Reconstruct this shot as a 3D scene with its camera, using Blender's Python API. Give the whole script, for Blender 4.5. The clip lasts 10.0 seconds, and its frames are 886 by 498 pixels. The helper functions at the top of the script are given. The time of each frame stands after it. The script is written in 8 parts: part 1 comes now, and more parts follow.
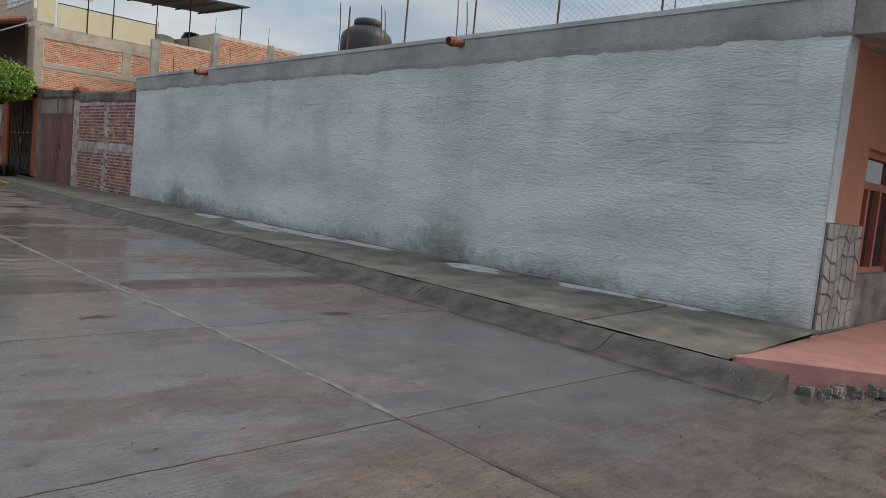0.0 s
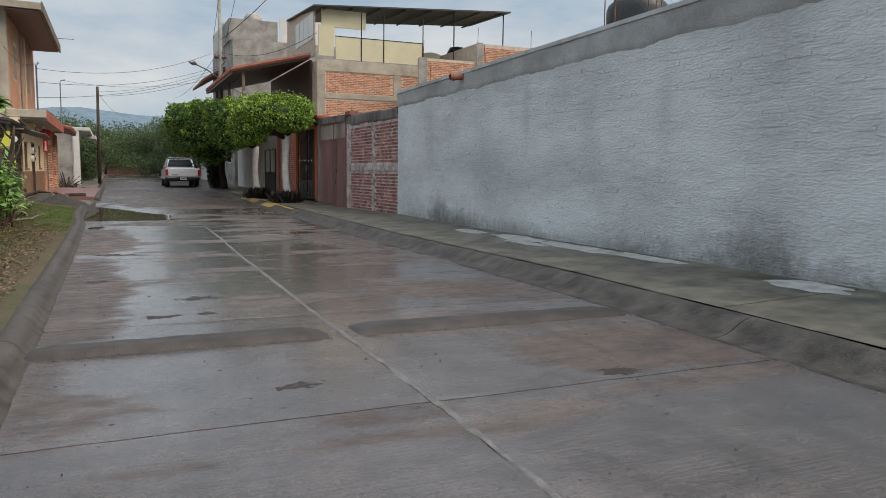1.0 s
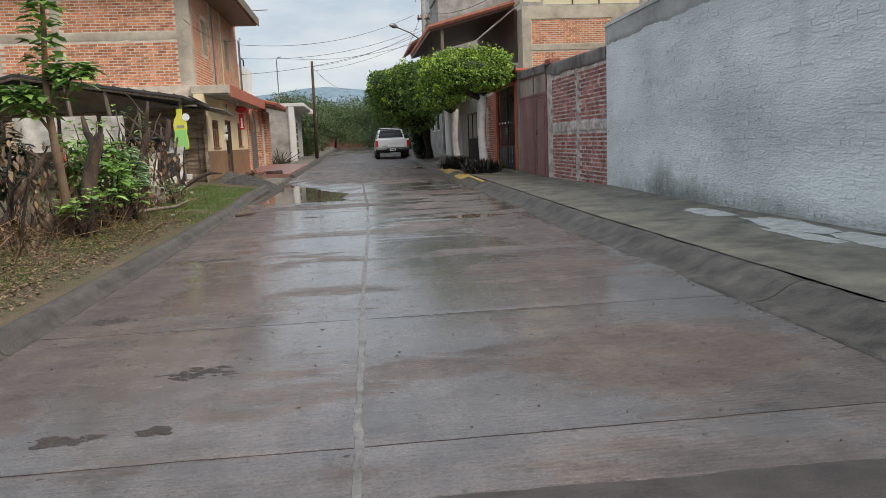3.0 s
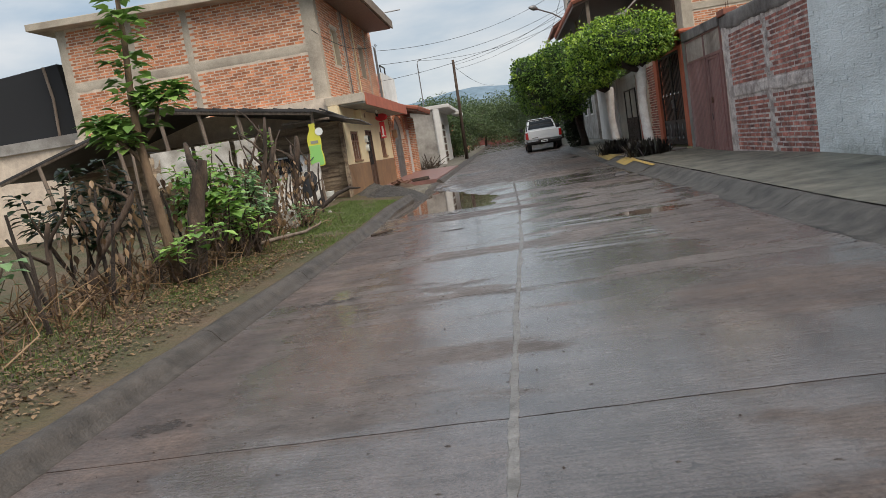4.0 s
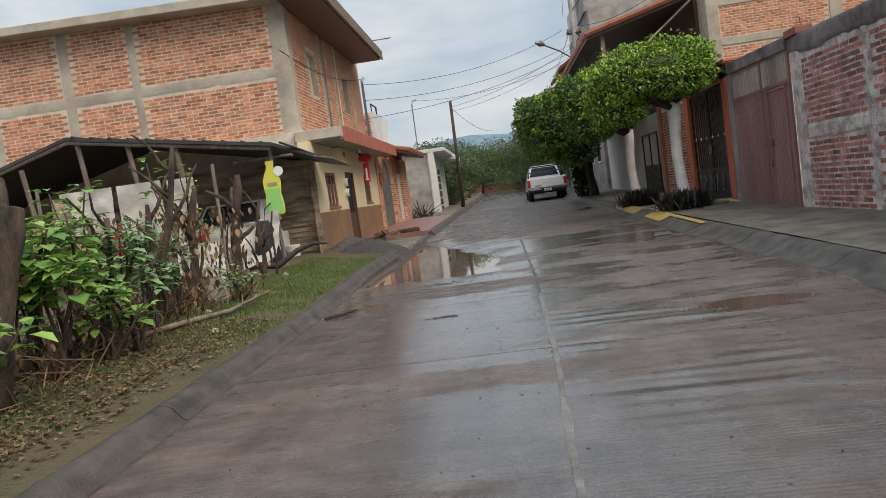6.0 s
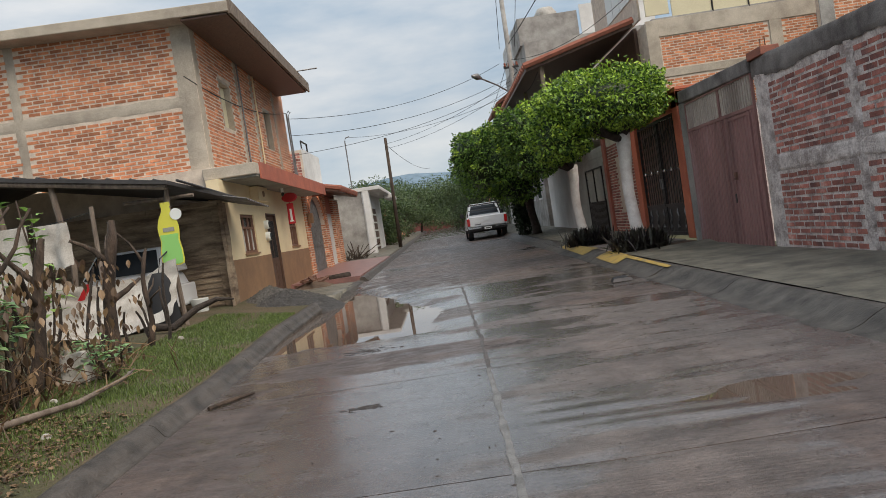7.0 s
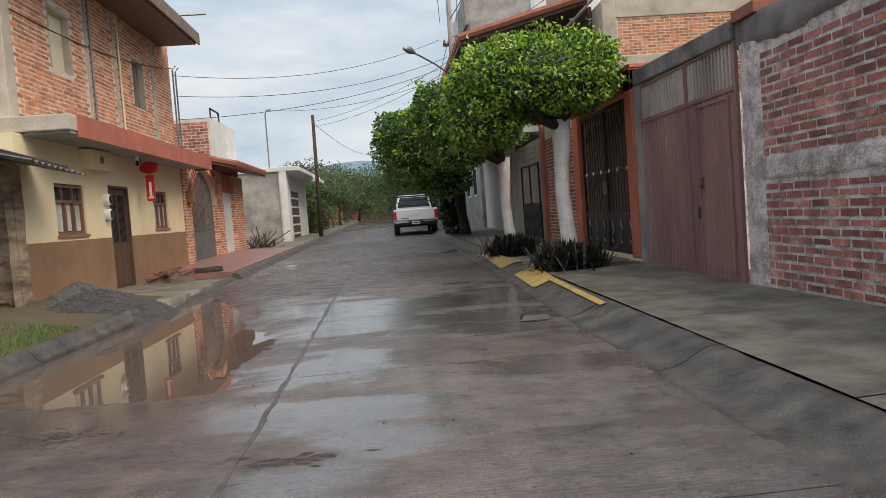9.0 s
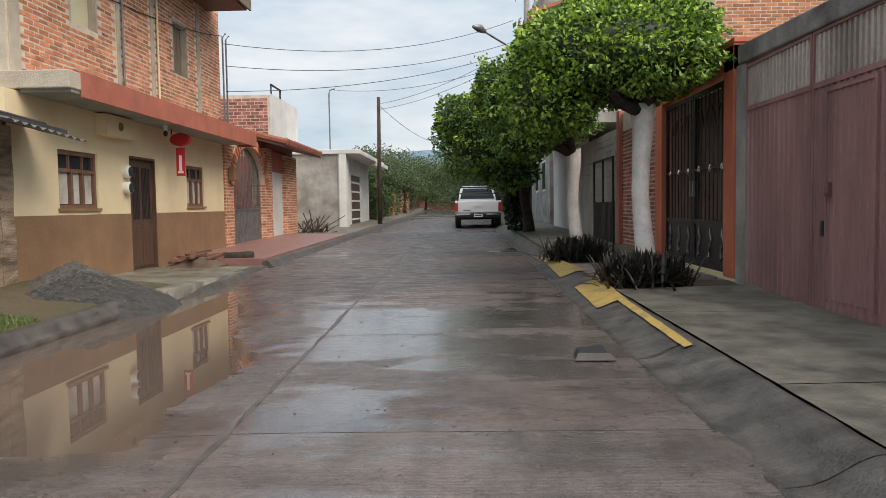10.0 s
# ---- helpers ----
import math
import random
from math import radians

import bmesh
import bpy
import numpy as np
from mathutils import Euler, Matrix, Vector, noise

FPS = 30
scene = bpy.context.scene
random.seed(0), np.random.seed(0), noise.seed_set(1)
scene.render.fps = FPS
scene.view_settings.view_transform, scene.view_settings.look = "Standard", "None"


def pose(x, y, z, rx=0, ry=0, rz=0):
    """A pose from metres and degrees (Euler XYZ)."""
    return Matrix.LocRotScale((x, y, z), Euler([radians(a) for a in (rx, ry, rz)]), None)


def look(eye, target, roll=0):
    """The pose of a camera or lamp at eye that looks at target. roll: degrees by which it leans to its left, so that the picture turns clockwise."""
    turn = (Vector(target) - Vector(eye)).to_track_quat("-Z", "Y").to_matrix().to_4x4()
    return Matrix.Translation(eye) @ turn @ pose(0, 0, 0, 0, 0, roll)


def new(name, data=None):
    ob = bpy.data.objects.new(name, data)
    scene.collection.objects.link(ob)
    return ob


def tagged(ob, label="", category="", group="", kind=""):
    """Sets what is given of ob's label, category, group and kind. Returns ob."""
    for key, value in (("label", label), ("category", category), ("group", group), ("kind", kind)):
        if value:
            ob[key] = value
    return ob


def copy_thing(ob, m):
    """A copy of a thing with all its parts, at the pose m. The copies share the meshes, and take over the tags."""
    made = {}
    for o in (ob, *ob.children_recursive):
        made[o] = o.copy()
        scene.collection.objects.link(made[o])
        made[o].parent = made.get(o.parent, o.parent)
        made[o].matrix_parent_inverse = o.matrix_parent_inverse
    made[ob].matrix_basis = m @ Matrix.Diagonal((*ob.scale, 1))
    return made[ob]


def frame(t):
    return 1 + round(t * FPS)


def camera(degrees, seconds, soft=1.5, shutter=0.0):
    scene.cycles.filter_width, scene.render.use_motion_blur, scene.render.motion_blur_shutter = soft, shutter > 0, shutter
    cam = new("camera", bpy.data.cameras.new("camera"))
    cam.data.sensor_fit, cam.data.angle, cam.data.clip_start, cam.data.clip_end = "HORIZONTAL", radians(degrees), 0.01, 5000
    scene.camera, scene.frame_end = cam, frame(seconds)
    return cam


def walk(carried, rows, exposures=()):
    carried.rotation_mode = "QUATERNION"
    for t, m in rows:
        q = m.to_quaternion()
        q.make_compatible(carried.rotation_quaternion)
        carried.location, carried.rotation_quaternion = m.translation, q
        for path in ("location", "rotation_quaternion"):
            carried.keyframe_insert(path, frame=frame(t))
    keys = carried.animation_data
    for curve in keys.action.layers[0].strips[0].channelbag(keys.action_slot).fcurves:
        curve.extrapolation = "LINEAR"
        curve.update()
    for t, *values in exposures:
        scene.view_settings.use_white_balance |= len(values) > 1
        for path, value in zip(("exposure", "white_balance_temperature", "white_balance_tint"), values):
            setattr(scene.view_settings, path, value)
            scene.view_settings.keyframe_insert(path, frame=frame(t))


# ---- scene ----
cam = camera(61.8, 10.0, soft=0.8)
PATH = [
    (0, (0.024, 1.601, 1.242), (1.438, 3.004, 1.071), 5.5),
    (0.5, (0.646, 2.336, 1.248), (1.742, 4.0, 1.065), 2.1),
    (1, (1.194, 3.185, 1.218), (2.005, 5.002, 1.017), 0.7),
    (1.5, (1.691, 4.026, 1.238), (2.308, 5.917, 1.033), -0.9),
    (2, (2.133, 4.876, 1.245), (2.575, 6.816, 1.047), -1.5),
    (2.5, (2.519, 5.728, 1.226), (2.88, 7.68, 0.983), -1.7),
    (3, (2.835, 6.555, 1.201), (3.055, 8.521, 0.91), -2.3),
    (3.2, (2.816, 6.954, 1.198), (2.887, 8.933, 0.914), -3.8),
    (4.3, (3.004, 9.149, 1.146), (2.77, 11.118, 0.883), -9.7),
    (4.5, (3.009, 9.513, 1.146), (2.772, 11.481, 0.879), -9.8),
    (5, (3.005, 10.374, 1.178), (2.838, 12.351, 0.923), -5.4),
    (5.2, (2.993, 10.707, 1.195), (2.819, 12.687, 0.973), -4.8),
    (6.3, (2.679, 12.528, 1.144), (2.494, 14.515, 1.012), -8.7),
    (6.5, (2.667, 12.892, 1.138), (2.485, 14.88, 1.016), -8.9),
    (7, (2.789, 13.708, 1.218), (2.783, 15.707, 1.154), -8.6),
    (7.5, (2.95, 14.522, 1.269), (3.107, 16.515, 1.224), -1.2),
    (8, (3.105, 15.304, 1.307), (3.107, 17.304, 1.344), -1.3),
    (8.5, (3.38, 16.131, 1.233), (3.111, 18.112, 1.289), -3.9),
    (9, (3.839, 16.939, 1.185), (3.974, 18.932, 1.083), -4.2),
    (9.5, (4.102, 17.737, 1.181), (4.209, 19.731, 1.061), -0.7),
    (10, (4.216, 18.677, 1.199), (4.166, 20.673, 1.082), -0.9),
]
EXPOSURES = [(0, 0.08), (1, 0.16), (2, 0.1), (2.5, 0.17), (3, 0.4), (4.5, 0.26), (6.5, 0.26), (7.5, 0.2), (8, 0.1), (8.5, -0.1), (9, 0.42), (9.5, 0.52), (10, 0.52)]
walk(cam, [(t, look(eye, target, roll)) for t, eye, target, roll in PATH], EXPOSURES)

# ---- world, sun ----
world = bpy.data.worlds.new("overcast_sky")
scene.world = world
world.use_nodes = True
wn, wl = world.node_tree.nodes, world.node_tree.links
bg = wn["Background"]
sky = wn.new("ShaderNodeTexSky")
sky.sky_type, sky.sun_disc = "NISHITA", False
sky.sun_elevation, sky.sun_rotation = radians(48), radians(135)
co = wn.new("ShaderNodeTexCoord")
mp = wn.new("ShaderNodeMapping")
mp.inputs["Scale"].default_value = (1.6, 1.6, 5.5)
wl.new(co.outputs["Generated"], mp.inputs["Vector"])
cn = wn.new("ShaderNodeTexNoise")
cn.inputs["Scale"].default_value, cn.inputs["Detail"].default_value, cn.inputs["Roughness"].default_value = 2.2, 6.0, 0.55
wl.new(mp.outputs["Vector"], cn.inputs["Vector"])
cr = wn.new("ShaderNodeValToRGB")
cr.color_ramp.elements[0].position, cr.color_ramp.elements[0].color = 0.36, (3.7, 4.75, 5.8, 1)
cr.color_ramp.elements[1].position, cr.color_ramp.elements[1].color = 0.70, (7.6, 7.65, 7.6, 1)
wl.new(cn.outputs["Fac"], cr.inputs["Fac"])
mx = wn.new("ShaderNodeMix")
mx.data_type = "RGBA"
mx.inputs[0].default_value = 0.86
wl.new(sky.outputs["Color"], mx.inputs[6])
wl.new(cr.outputs["Color"], mx.inputs[7])
zen = wn.new("ShaderNodeSeparateXYZ")
wl.new(co.outputs["Generated"], zen.inputs[0])
lift = wn.new("ShaderNodeMapRange")
lift.inputs["From Min"].default_value, lift.inputs["From Max"].default_value = 0.15, 0.95
lift.inputs["To Min"].default_value, lift.inputs["To Max"].default_value = 1.0, 1.5
wl.new(zen.outputs["Z"], lift.inputs["Value"])
up = wn.new("ShaderNodeVectorMath")
up.operation = "SCALE"
wl.new(mx.outputs[2], up.inputs[0])
wl.new(lift.outputs["Result"], up.inputs["Scale"])
wl.new(up.outputs[0], bg.inputs["Color"])
bg.inputs["Strength"].default_value = 0.088
sun = new("sun", bpy.data.lights.new("sun", "SUN"))
sun.data.energy, sun.data.angle, sun.data.color = 2.5, radians(45), (1.0, 0.87, 0.73)
sun.matrix_world = look((24, -4, 38), (0, 20, 0))

# ---- materials ----
def nodes_of(m):
    m.use_nodes = True
    return m.node_tree.nodes, m.node_tree.links, m.node_tree.nodes["Principled BSDF"]


def surface(name, base, dark=None, rough=0.8, scale=4.0, fine=60.0, bump=0.3, dist=0.004, metal=0.0, vary=0.0, spec=0.5,
            stretch=(1, 1, 1), low=0.35, high=0.65, light=None, island=False):
    """A painted, mineral or wooden surface: two colours in broad stains, fine grain, relief, and a tint for each piece."""
    m = bpy.data.materials.new(name)
    n, l, p = nodes_of(m)
    dark = dark or tuple(c * 0.7 for c in base)
    tc = n.new("ShaderNodeNewGeometry")
    mpg = n.new("ShaderNodeMapping")
    mpg.inputs["Scale"].default_value = stretch
    l.new(tc.outputs["Position"], mpg.inputs["Vector"])
    a = n.new("ShaderNodeTexNoise")
    a.inputs["Scale"].default_value, a.inputs["Detail"].default_value, a.inputs["Roughness"].default_value = scale, 7, 0.62
    l.new(mpg.outputs["Vector"], a.inputs["Vector"])
    b = n.new("ShaderNodeTexNoise")
    b.inputs["Scale"].default_value, b.inputs["Detail"].default_value = fine, 4
    l.new(mpg.outputs["Vector"], b.inputs["Vector"])
    r = n.new("ShaderNodeValToRGB")
    r.color_ramp.elements[0].position, r.color_ramp.elements[0].color = low, (*dark, 1)
    r.color_ramp.elements[1].position, r.color_ramp.elements[1].color = high, (*base, 1)
    if light:
        e = r.color_ramp.elements.new(min(0.97, high + 0.18))
        e.color = (*light, 1)
    l.new(a.outputs["Fac"], r.inputs["Fac"])
    g = n.new("ShaderNodeMix")
    g.data_type, g.blend_type = "RGBA", "OVERLAY"
    g.inputs[0].default_value = 0.35
    l.new(r.outputs["Color"], g.inputs[6])
    l.new(b.outputs["Fac"], g.inputs[7])
    out = g.outputs[2]
    if vary:
        oi = n.new("ShaderNodeNewGeometry" if island else "ShaderNodeObjectInfo")
        hv = n.new("ShaderNodeHueSaturation")
        mr = n.new("ShaderNodeMapRange")
        mr.inputs["To Min"].default_value, mr.inputs["To Max"].default_value = 1 - vary, 1 + vary
        l.new(oi.outputs["Random Per Island" if island else "Random"], mr.inputs["Value"])
        l.new(mr.outputs["Result"], hv.inputs["Value"])
        l.new(out, hv.inputs["Color"])
        out = hv.outputs["Color"]
    l.new(out, p.inputs["Base Color"])
    bp = n.new("ShaderNodeBump")
    bp.inputs["Strength"].default_value, bp.inputs["Distance"].default_value = bump, dist
    ad = n.new("ShaderNodeMath")
    ad.operation = "ADD"
    l.new(a.outputs["Fac"], ad.inputs[0])
    l.new(b.outputs["Fac"], ad.inputs[1])
    l.new(ad.outputs[0], bp.inputs["Height"])
    l.new(bp.outputs["Normal"], p.inputs["Normal"])
    rr = n.new("ShaderNodeMapRange")
    rr.inputs["To Min"].default_value, rr.inputs["To Max"].default_value = max(0.03, rough - 0.1), min(1, rough + 0.1)
    l.new(b.outputs["Fac"], rr.inputs["Value"])
    l.new(rr.outputs["Result"], p.inputs["Roughness"])
    p.inputs["Metallic"].default_value = metal
    p.inputs["Specular IOR Level"].default_value = spec
    return m


def wet_road():
    """Brown-grey concrete, broomed across, damp with wetter glossy patches."""
    m = bpy.data.materials.new("wet_concrete")
    n, l, p = nodes_of(m)
    tc = n.new("ShaderNodeNewGeometry")

    def noise_at(scale, detail, st, rough=0.6):
        mpg = n.new("ShaderNodeMapping")
        mpg.inputs["Scale"].default_value = st
        l.new(tc.outputs["Position"], mpg.inputs["Vector"])
        t = n.new("ShaderNodeTexNoise")
        t.inputs["Scale"].default_value, t.inputs["Detail"].default_value, t.inputs["Roughness"].default_value = scale, detail, rough
        l.new(mpg.outputs["Vector"], t.inputs["Vector"])
        return t.outputs["Fac"]

    def ramp(src, p0, c0, p1, c1):
        r = n.new("ShaderNodeValToRGB")
        r.color_ramp.elements[0].position, r.color_ramp.elements[0].color = p0, (*c0, 1)
        r.color_ramp.elements[1].position, r.color_ramp.elements[1].color = p1, (*c1, 1)
        l.new(src, r.inputs["Fac"])
        return r.outputs["Color"]

    def mul(a, b, k=1.0):
        g = n.new("ShaderNodeMix")
        g.data_type, g.blend_type = "RGBA", "MULTIPLY"
        g.inputs[0].default_value = k
        l.new(a, g.inputs[6])
        l.new(b, g.inputs[7])
        return g.outputs[2]
    def pad(spots, src_noise):
        """Soft-edged patches at given places, their rims broken up by noise."""
        out = None
        for x, y, rx, ry in spots:
            mpg = n.new("ShaderNodeMapping")
            mpg.inputs["Location"].default_value = (-x / rx, -y / ry, 0)
            mpg.inputs["Scale"].default_value = (1 / rx, 1 / ry, 0)
            l.new(tc.outputs["Position"], mpg.inputs["Vector"])
            ln = n.new("ShaderNodeVectorMath")
            ln.operation = "LENGTH"
            l.new(mpg.outputs["Vector"], ln.inputs[0])
            ad = n.new("ShaderNodeMath")
            ad.operation = "MULTIPLY_ADD"
            ad.inputs[1].default_value = 1.5
            l.new(src_noise, ad.inputs[0])
            l.new(ln.outputs["Value"], ad.inputs[2])
            mr = n.new("ShaderNodeMapRange")
            mr.inputs["From Min"].default_value, mr.inputs["From Max"].default_value = 1.82, 1.60
            l.new(ad.outputs[0], mr.inputs["Value"])
            if out is None:
                out = mr.outputs["Result"]
            else:
                mm = n.new("ShaderNodeMath")
                mm.operation = "MAXIMUM"
                l.new(out, mm.inputs[0])
                l.new(mr.outputs["Result"], mm.inputs[1])
                out = mm.outputs[0]
        return out

    def mixc(f, a, b):
        g = n.new("ShaderNodeMix")
        g.data_type = "RGBA"
        l.new(f, g.inputs[0])
        for k, c in ((6, a), (7, b)):
            if isinstance(c, tuple):
                g.inputs[k].default_value = (*c, 1)
            else:
                l.new(c, g.inputs[k])
        return g.outputs[2]

    broad = noise_at(0.55, 5, (1, 0.75, 1))
    rim = noise_at(1.7, 8, (0.7, 1.3, 1), 0.62)
    # brown silt, left dull where the film of water has run off
    silt = pad(((0.75, 11.5, 0.6, 3.2), (0.8, 17.2, 0.75, 2.6), (4.4, 10.35, 0.85, 0.62), (4.5, 13.2, 0.75, 0.55), (4.6, 7.4, 1.1, 0.6), (2.2, 20.6, 1.3, 0.5), (4.6, 22.9, 0.9, 0.55), (1.9, 3.2, 1.6, 0.9), (4.2, 2.6, 1.3, 1.1), (4.9, 16.6, 0.5, 1.8), (3.6, 31.5, 2.9, 4.6), (3.0, 40.5, 3.2, 6.0), (3.0, 54.0, 3.4, 9.0)), rim)
    wet = noise_at(0.62, 9, (0.55, 1.2, 1), 0.6)
    slick = ramp(wet, 0.43, (0, 0, 0), 0.465, (1, 1, 1))
    mud = ramp(broad, 0.36, (0.128, 0.113, 0.107), 0.64, (0.152, 0.124, 0.113))
    mud = mixc(silt, mud, (0.128, 0.096, 0.082))
    # exposed aggregate: pale and dark grains
    grain = ramp(noise_at(75, 7, (1, 1, 1), 0.85), 0.34, (0.38, 0.38, 0.38), 0.66, (1.55, 1.55, 1.55))
    speck = ramp(noise_at(26, 6, (1, 1, 1), 0.8), 0.32, (0.30, 0.28, 0.26), 0.42, (1, 1, 1))
    # drag marks of the broom and of wheels, long across and along the street
    across = ramp(noise_at(1.0, 8, (2.6, 30, 1), 0.75), 0.34, (0.78, 0.77, 0.76), 0.50, (1.04, 1.04, 1.04))
    along = ramp(noise_at(1.0, 6, (5, 0.35, 1), 0.6), 0.32, (0.80, 0.78, 0.76), 0.60, (1.06, 1.06, 1.06))
    pits = ramp(noise_at(8, 9, (1, 1, 1), 0.85), 0.36, (0.42, 0.40, 0.38), 0.45, (1, 1, 1))
    blotch = ramp(noise_at(2.6, 7, (0.7, 1.1, 1), 0.7), 0.36, (0.66, 0.65, 0.65), 0.62, (1.14, 1.14, 1.14))
    damp = ramp(wet, 0.42, (1.0, 0.97, 0.95), 0.52, (0.80, 0.82, 0.86))
    wv = n.new("ShaderNodeTexWave")
    wv.wave_type, wv.bands_direction = "BANDS", "Y"
    wv.inputs["Scale"].default_value, wv.inputs["Distortion"].default_value, wv.inputs["Detail"].default_value = 9.0, 3.5, 4.0
    wv.inputs["Detail Scale"].default_value = 3.0
    l.new(tc.outputs["Position"], wv.inputs["Vector"])
    worn_off = ramp(noise_at(0.9, 6, (0.8, 1.5, 1), 0.65), 0.50, (0, 0, 0), 0.64, (1, 1, 1))
    groove = mixc(worn_off, (1.0, 1.0, 1.0), ramp(wv.outputs["Fac"], 0.08, (0.70, 0.69, 0.68), 0.42, (1.03, 1.03, 1.03)))
    oi = n.new("ShaderNodeObjectInfo")
    tint = n.new("ShaderNodeMapRange")
    tint.inputs["To Min"].default_value, tint.inputs["To Max"].default_value = 0.86, 1.10
    l.new(oi.outputs["Random"], tint.inputs["Value"])
    col = mul(mul(mul(mul(mul(mul(mul(mud, grain), speck), across), along), damp), pits), mul(blotch, groove))
    l.new(mul(col, tint.outputs["Result"]), p.inputs["Base Color"])
    rgh = mixc(silt, ramp(wet, 0.43, (0.40, 0.40, 0.40), 0.465, (0.19, 0.19, 0.19)), (0.50, 0.50, 0.50))
    worn = ramp(noise_at(7, 8, (0.5, 1, 1), 0.8), 0.36, (0.50, 0.50, 0.50), 0.64, (1.75, 1.75, 1.75))
    l.new(mul(rgh, worn), p.inputs["Roughness"])
    film = mixc(silt, slick, (0.05, 0.05, 0.05))
    cw = n.new("ShaderNodeMath")
    cw.operation = "MULTIPLY"
    cw.inputs[1].default_value = 0.75
    l.new(film, cw.inputs[0])
    l.new(cw.outputs[0], p.inputs["Coat Weight"])
    p.inputs["Coat Roughness"].default_value, p.inputs["Coat IOR"].default_value = 0.16, 1.33
    h = n.new("ShaderNodeMath")
    h.operation = "MULTIPLY_ADD"
    h.inputs[1].default_value = 0.26
    l.new(wv.outputs["Fac"], h.inputs[0])
    l.new(noise_at(48, 8, (1, 1, 1), 0.8), h.inputs[2])
    bp = n.new("ShaderNodeBump")
    bp.inputs["Distance"].default_value = 0.007
    l.new(mixc(silt, ramp(wet, 0.42, (0.75, 0.75, 0.75), 0.52, (0.34, 0.34, 0.34)), (0.22, 0.22, 0.22)), bp.inputs["Strength"])
    l.new(h.outputs[0], bp.inputs["Height"])
    l.new(bp.outputs["Normal"], p.inputs["Normal"])
    p.inputs["Specular IOR Level"].default_value = 0.6
    return m


M = {}
M["road"] = wet_road()
M["hump"] = surface("worn_hump_concrete", (0.072, 0.06, 0.053), (0.034, 0.028, 0.025), rough=0.55, scale=3.5, fine=70, bump=0.8, dist=0.008)
M["joint"] = surface("joint_filler", (0.105, 0.088, 0.08), (0.05, 0.042, 0.038), rough=0.5, bump=0.6, dist=0.01)
M["joint_pale"] = surface("pale_joint_mortar", (0.235, 0.225, 0.22), (0.10, 0.095, 0.09), rough=0.35, scale=7, bump=0.8, dist=0.01)
M["kerb"] = surface("kerb_concrete", (0.118, 0.105, 0.092), (0.036, 0.031, 0.027), rough=0.6, scale=4.5, fine=55, bump=1.0, dist=0.016, light=(0.19, 0.175, 0.155))
M["walk"] = surface("pavement_concrete", (0.225, 0.205, 0.158), (0.075, 0.069, 0.055), rough=0.55, scale=2.6, fine=50, bump=0.8, dist=0.010, light=(0.31, 0.295, 0.24))
M["walk_pink"] = surface("pink_pavement", (0.46, 0.22, 0.19), (0.34, 0.16, 0.14), rough=0.6, scale=3)
M["wall_far"] = surface("dark_red_wall", (0.20, 0.065, 0.055), (0.12, 0.045, 0.04), rough=0.9, scale=1.0)
M["walk_grey_pink"] = surface("worn_pinkish_paving", (0.30, 0.235, 0.21), (0.17, 0.14, 0.125), rough=0.6, scale=2.5)
M["walk_red"] = surface("red_pavement", (0.30, 0.15, 0.13), (0.2, 0.11, 0.1), rough=0.4, scale=3)
M["plaster_patch"] = surface("white_plaster_patch", (0.58, 0.58, 0.56), (0.38, 0.375, 0.35), rough=0.8, scale=6)
M["grey_paint"] = surface("weathered_grey_paint", (0.76, 0.795, 0.805), (0.56, 0.585, 0.59), rough=0.85, scale=0.9, fine=30, bump=1.0, dist=0.018, low=0.34, high=0.6, vary=0.035, island=True, stretch=(1, 0.55, 1.5))
M["raw_concrete"] = surface("raw_concrete", (0.40, 0.385, 0.36), (0.22, 0.205, 0.19), rough=0.9, scale=1.7, bump=0.6, dist=0.012, low=0.36)
M["dark_concrete"] = surface("sooty_concrete", (0.24, 0.215, 0.20), (0.085, 0.07, 0.065), rough=0.9, scale=2.2, bump=0.6, dist=0.012)
M["warm_concrete"] = surface("warm_concrete", (0.52, 0.46, 0.375), (0.33, 0.285, 0.23), rough=0.9, scale=1.7, bump=0.6, dist=0.012)
M["kerb_mud"] = surface("muddy_kerb", (0.098, 0.083, 0.071), (0.036, 0.030, 0.025), rough=0.6, scale=4.5, bump=0.7, dist=0.01)
M["beam"] = surface("plastered_beam", (0.56, 0.575, 0.575), (0.36, 0.36, 0.35), rough=0.9, scale=1.4, bump=0.7, dist=0.015, low=0.32)
M["mortar"] = surface("lime_mortar", (0.70, 0.60, 0.49), (0.52, 0.43, 0.35), rough=0.95, scale=5, bump=0.6, dist=0.008)
M["brick"] = surface("orange_brick", (0.60, 0.25, 0.125), (0.40, 0.15, 0.075), rough=0.9, scale=5, fine=70, bump=0.7, dist=0.008, vary=0.34)
M["brick_i"] = surface("orange_brick_rows", (0.60, 0.25, 0.125), (0.40, 0.15, 0.075), rough=0.9, scale=5, fine=70, bump=0.7, dist=0.008, vary=0.34, island=True)
M["brick_dark"] = surface("dark_red_brick", (0.41, 0.145, 0.108), (0.19, 0.088, 0.078), rough=0.88, scale=4, fine=60, bump=0.8, dist=0.012, vary=0.40, low=0.36, high=0.56, light=(0.52, 0.38, 0.34))
M["brick_dark_i"] = surface("dark_red_brick_rows", (0.41, 0.145, 0.108), (0.19, 0.088, 0.078), rough=0.88, scale=4, fine=60, bump=0.8, dist=0.012, vary=0.40, island=True, low=0.36, high=0.56, light=(0.52, 0.38, 0.34))
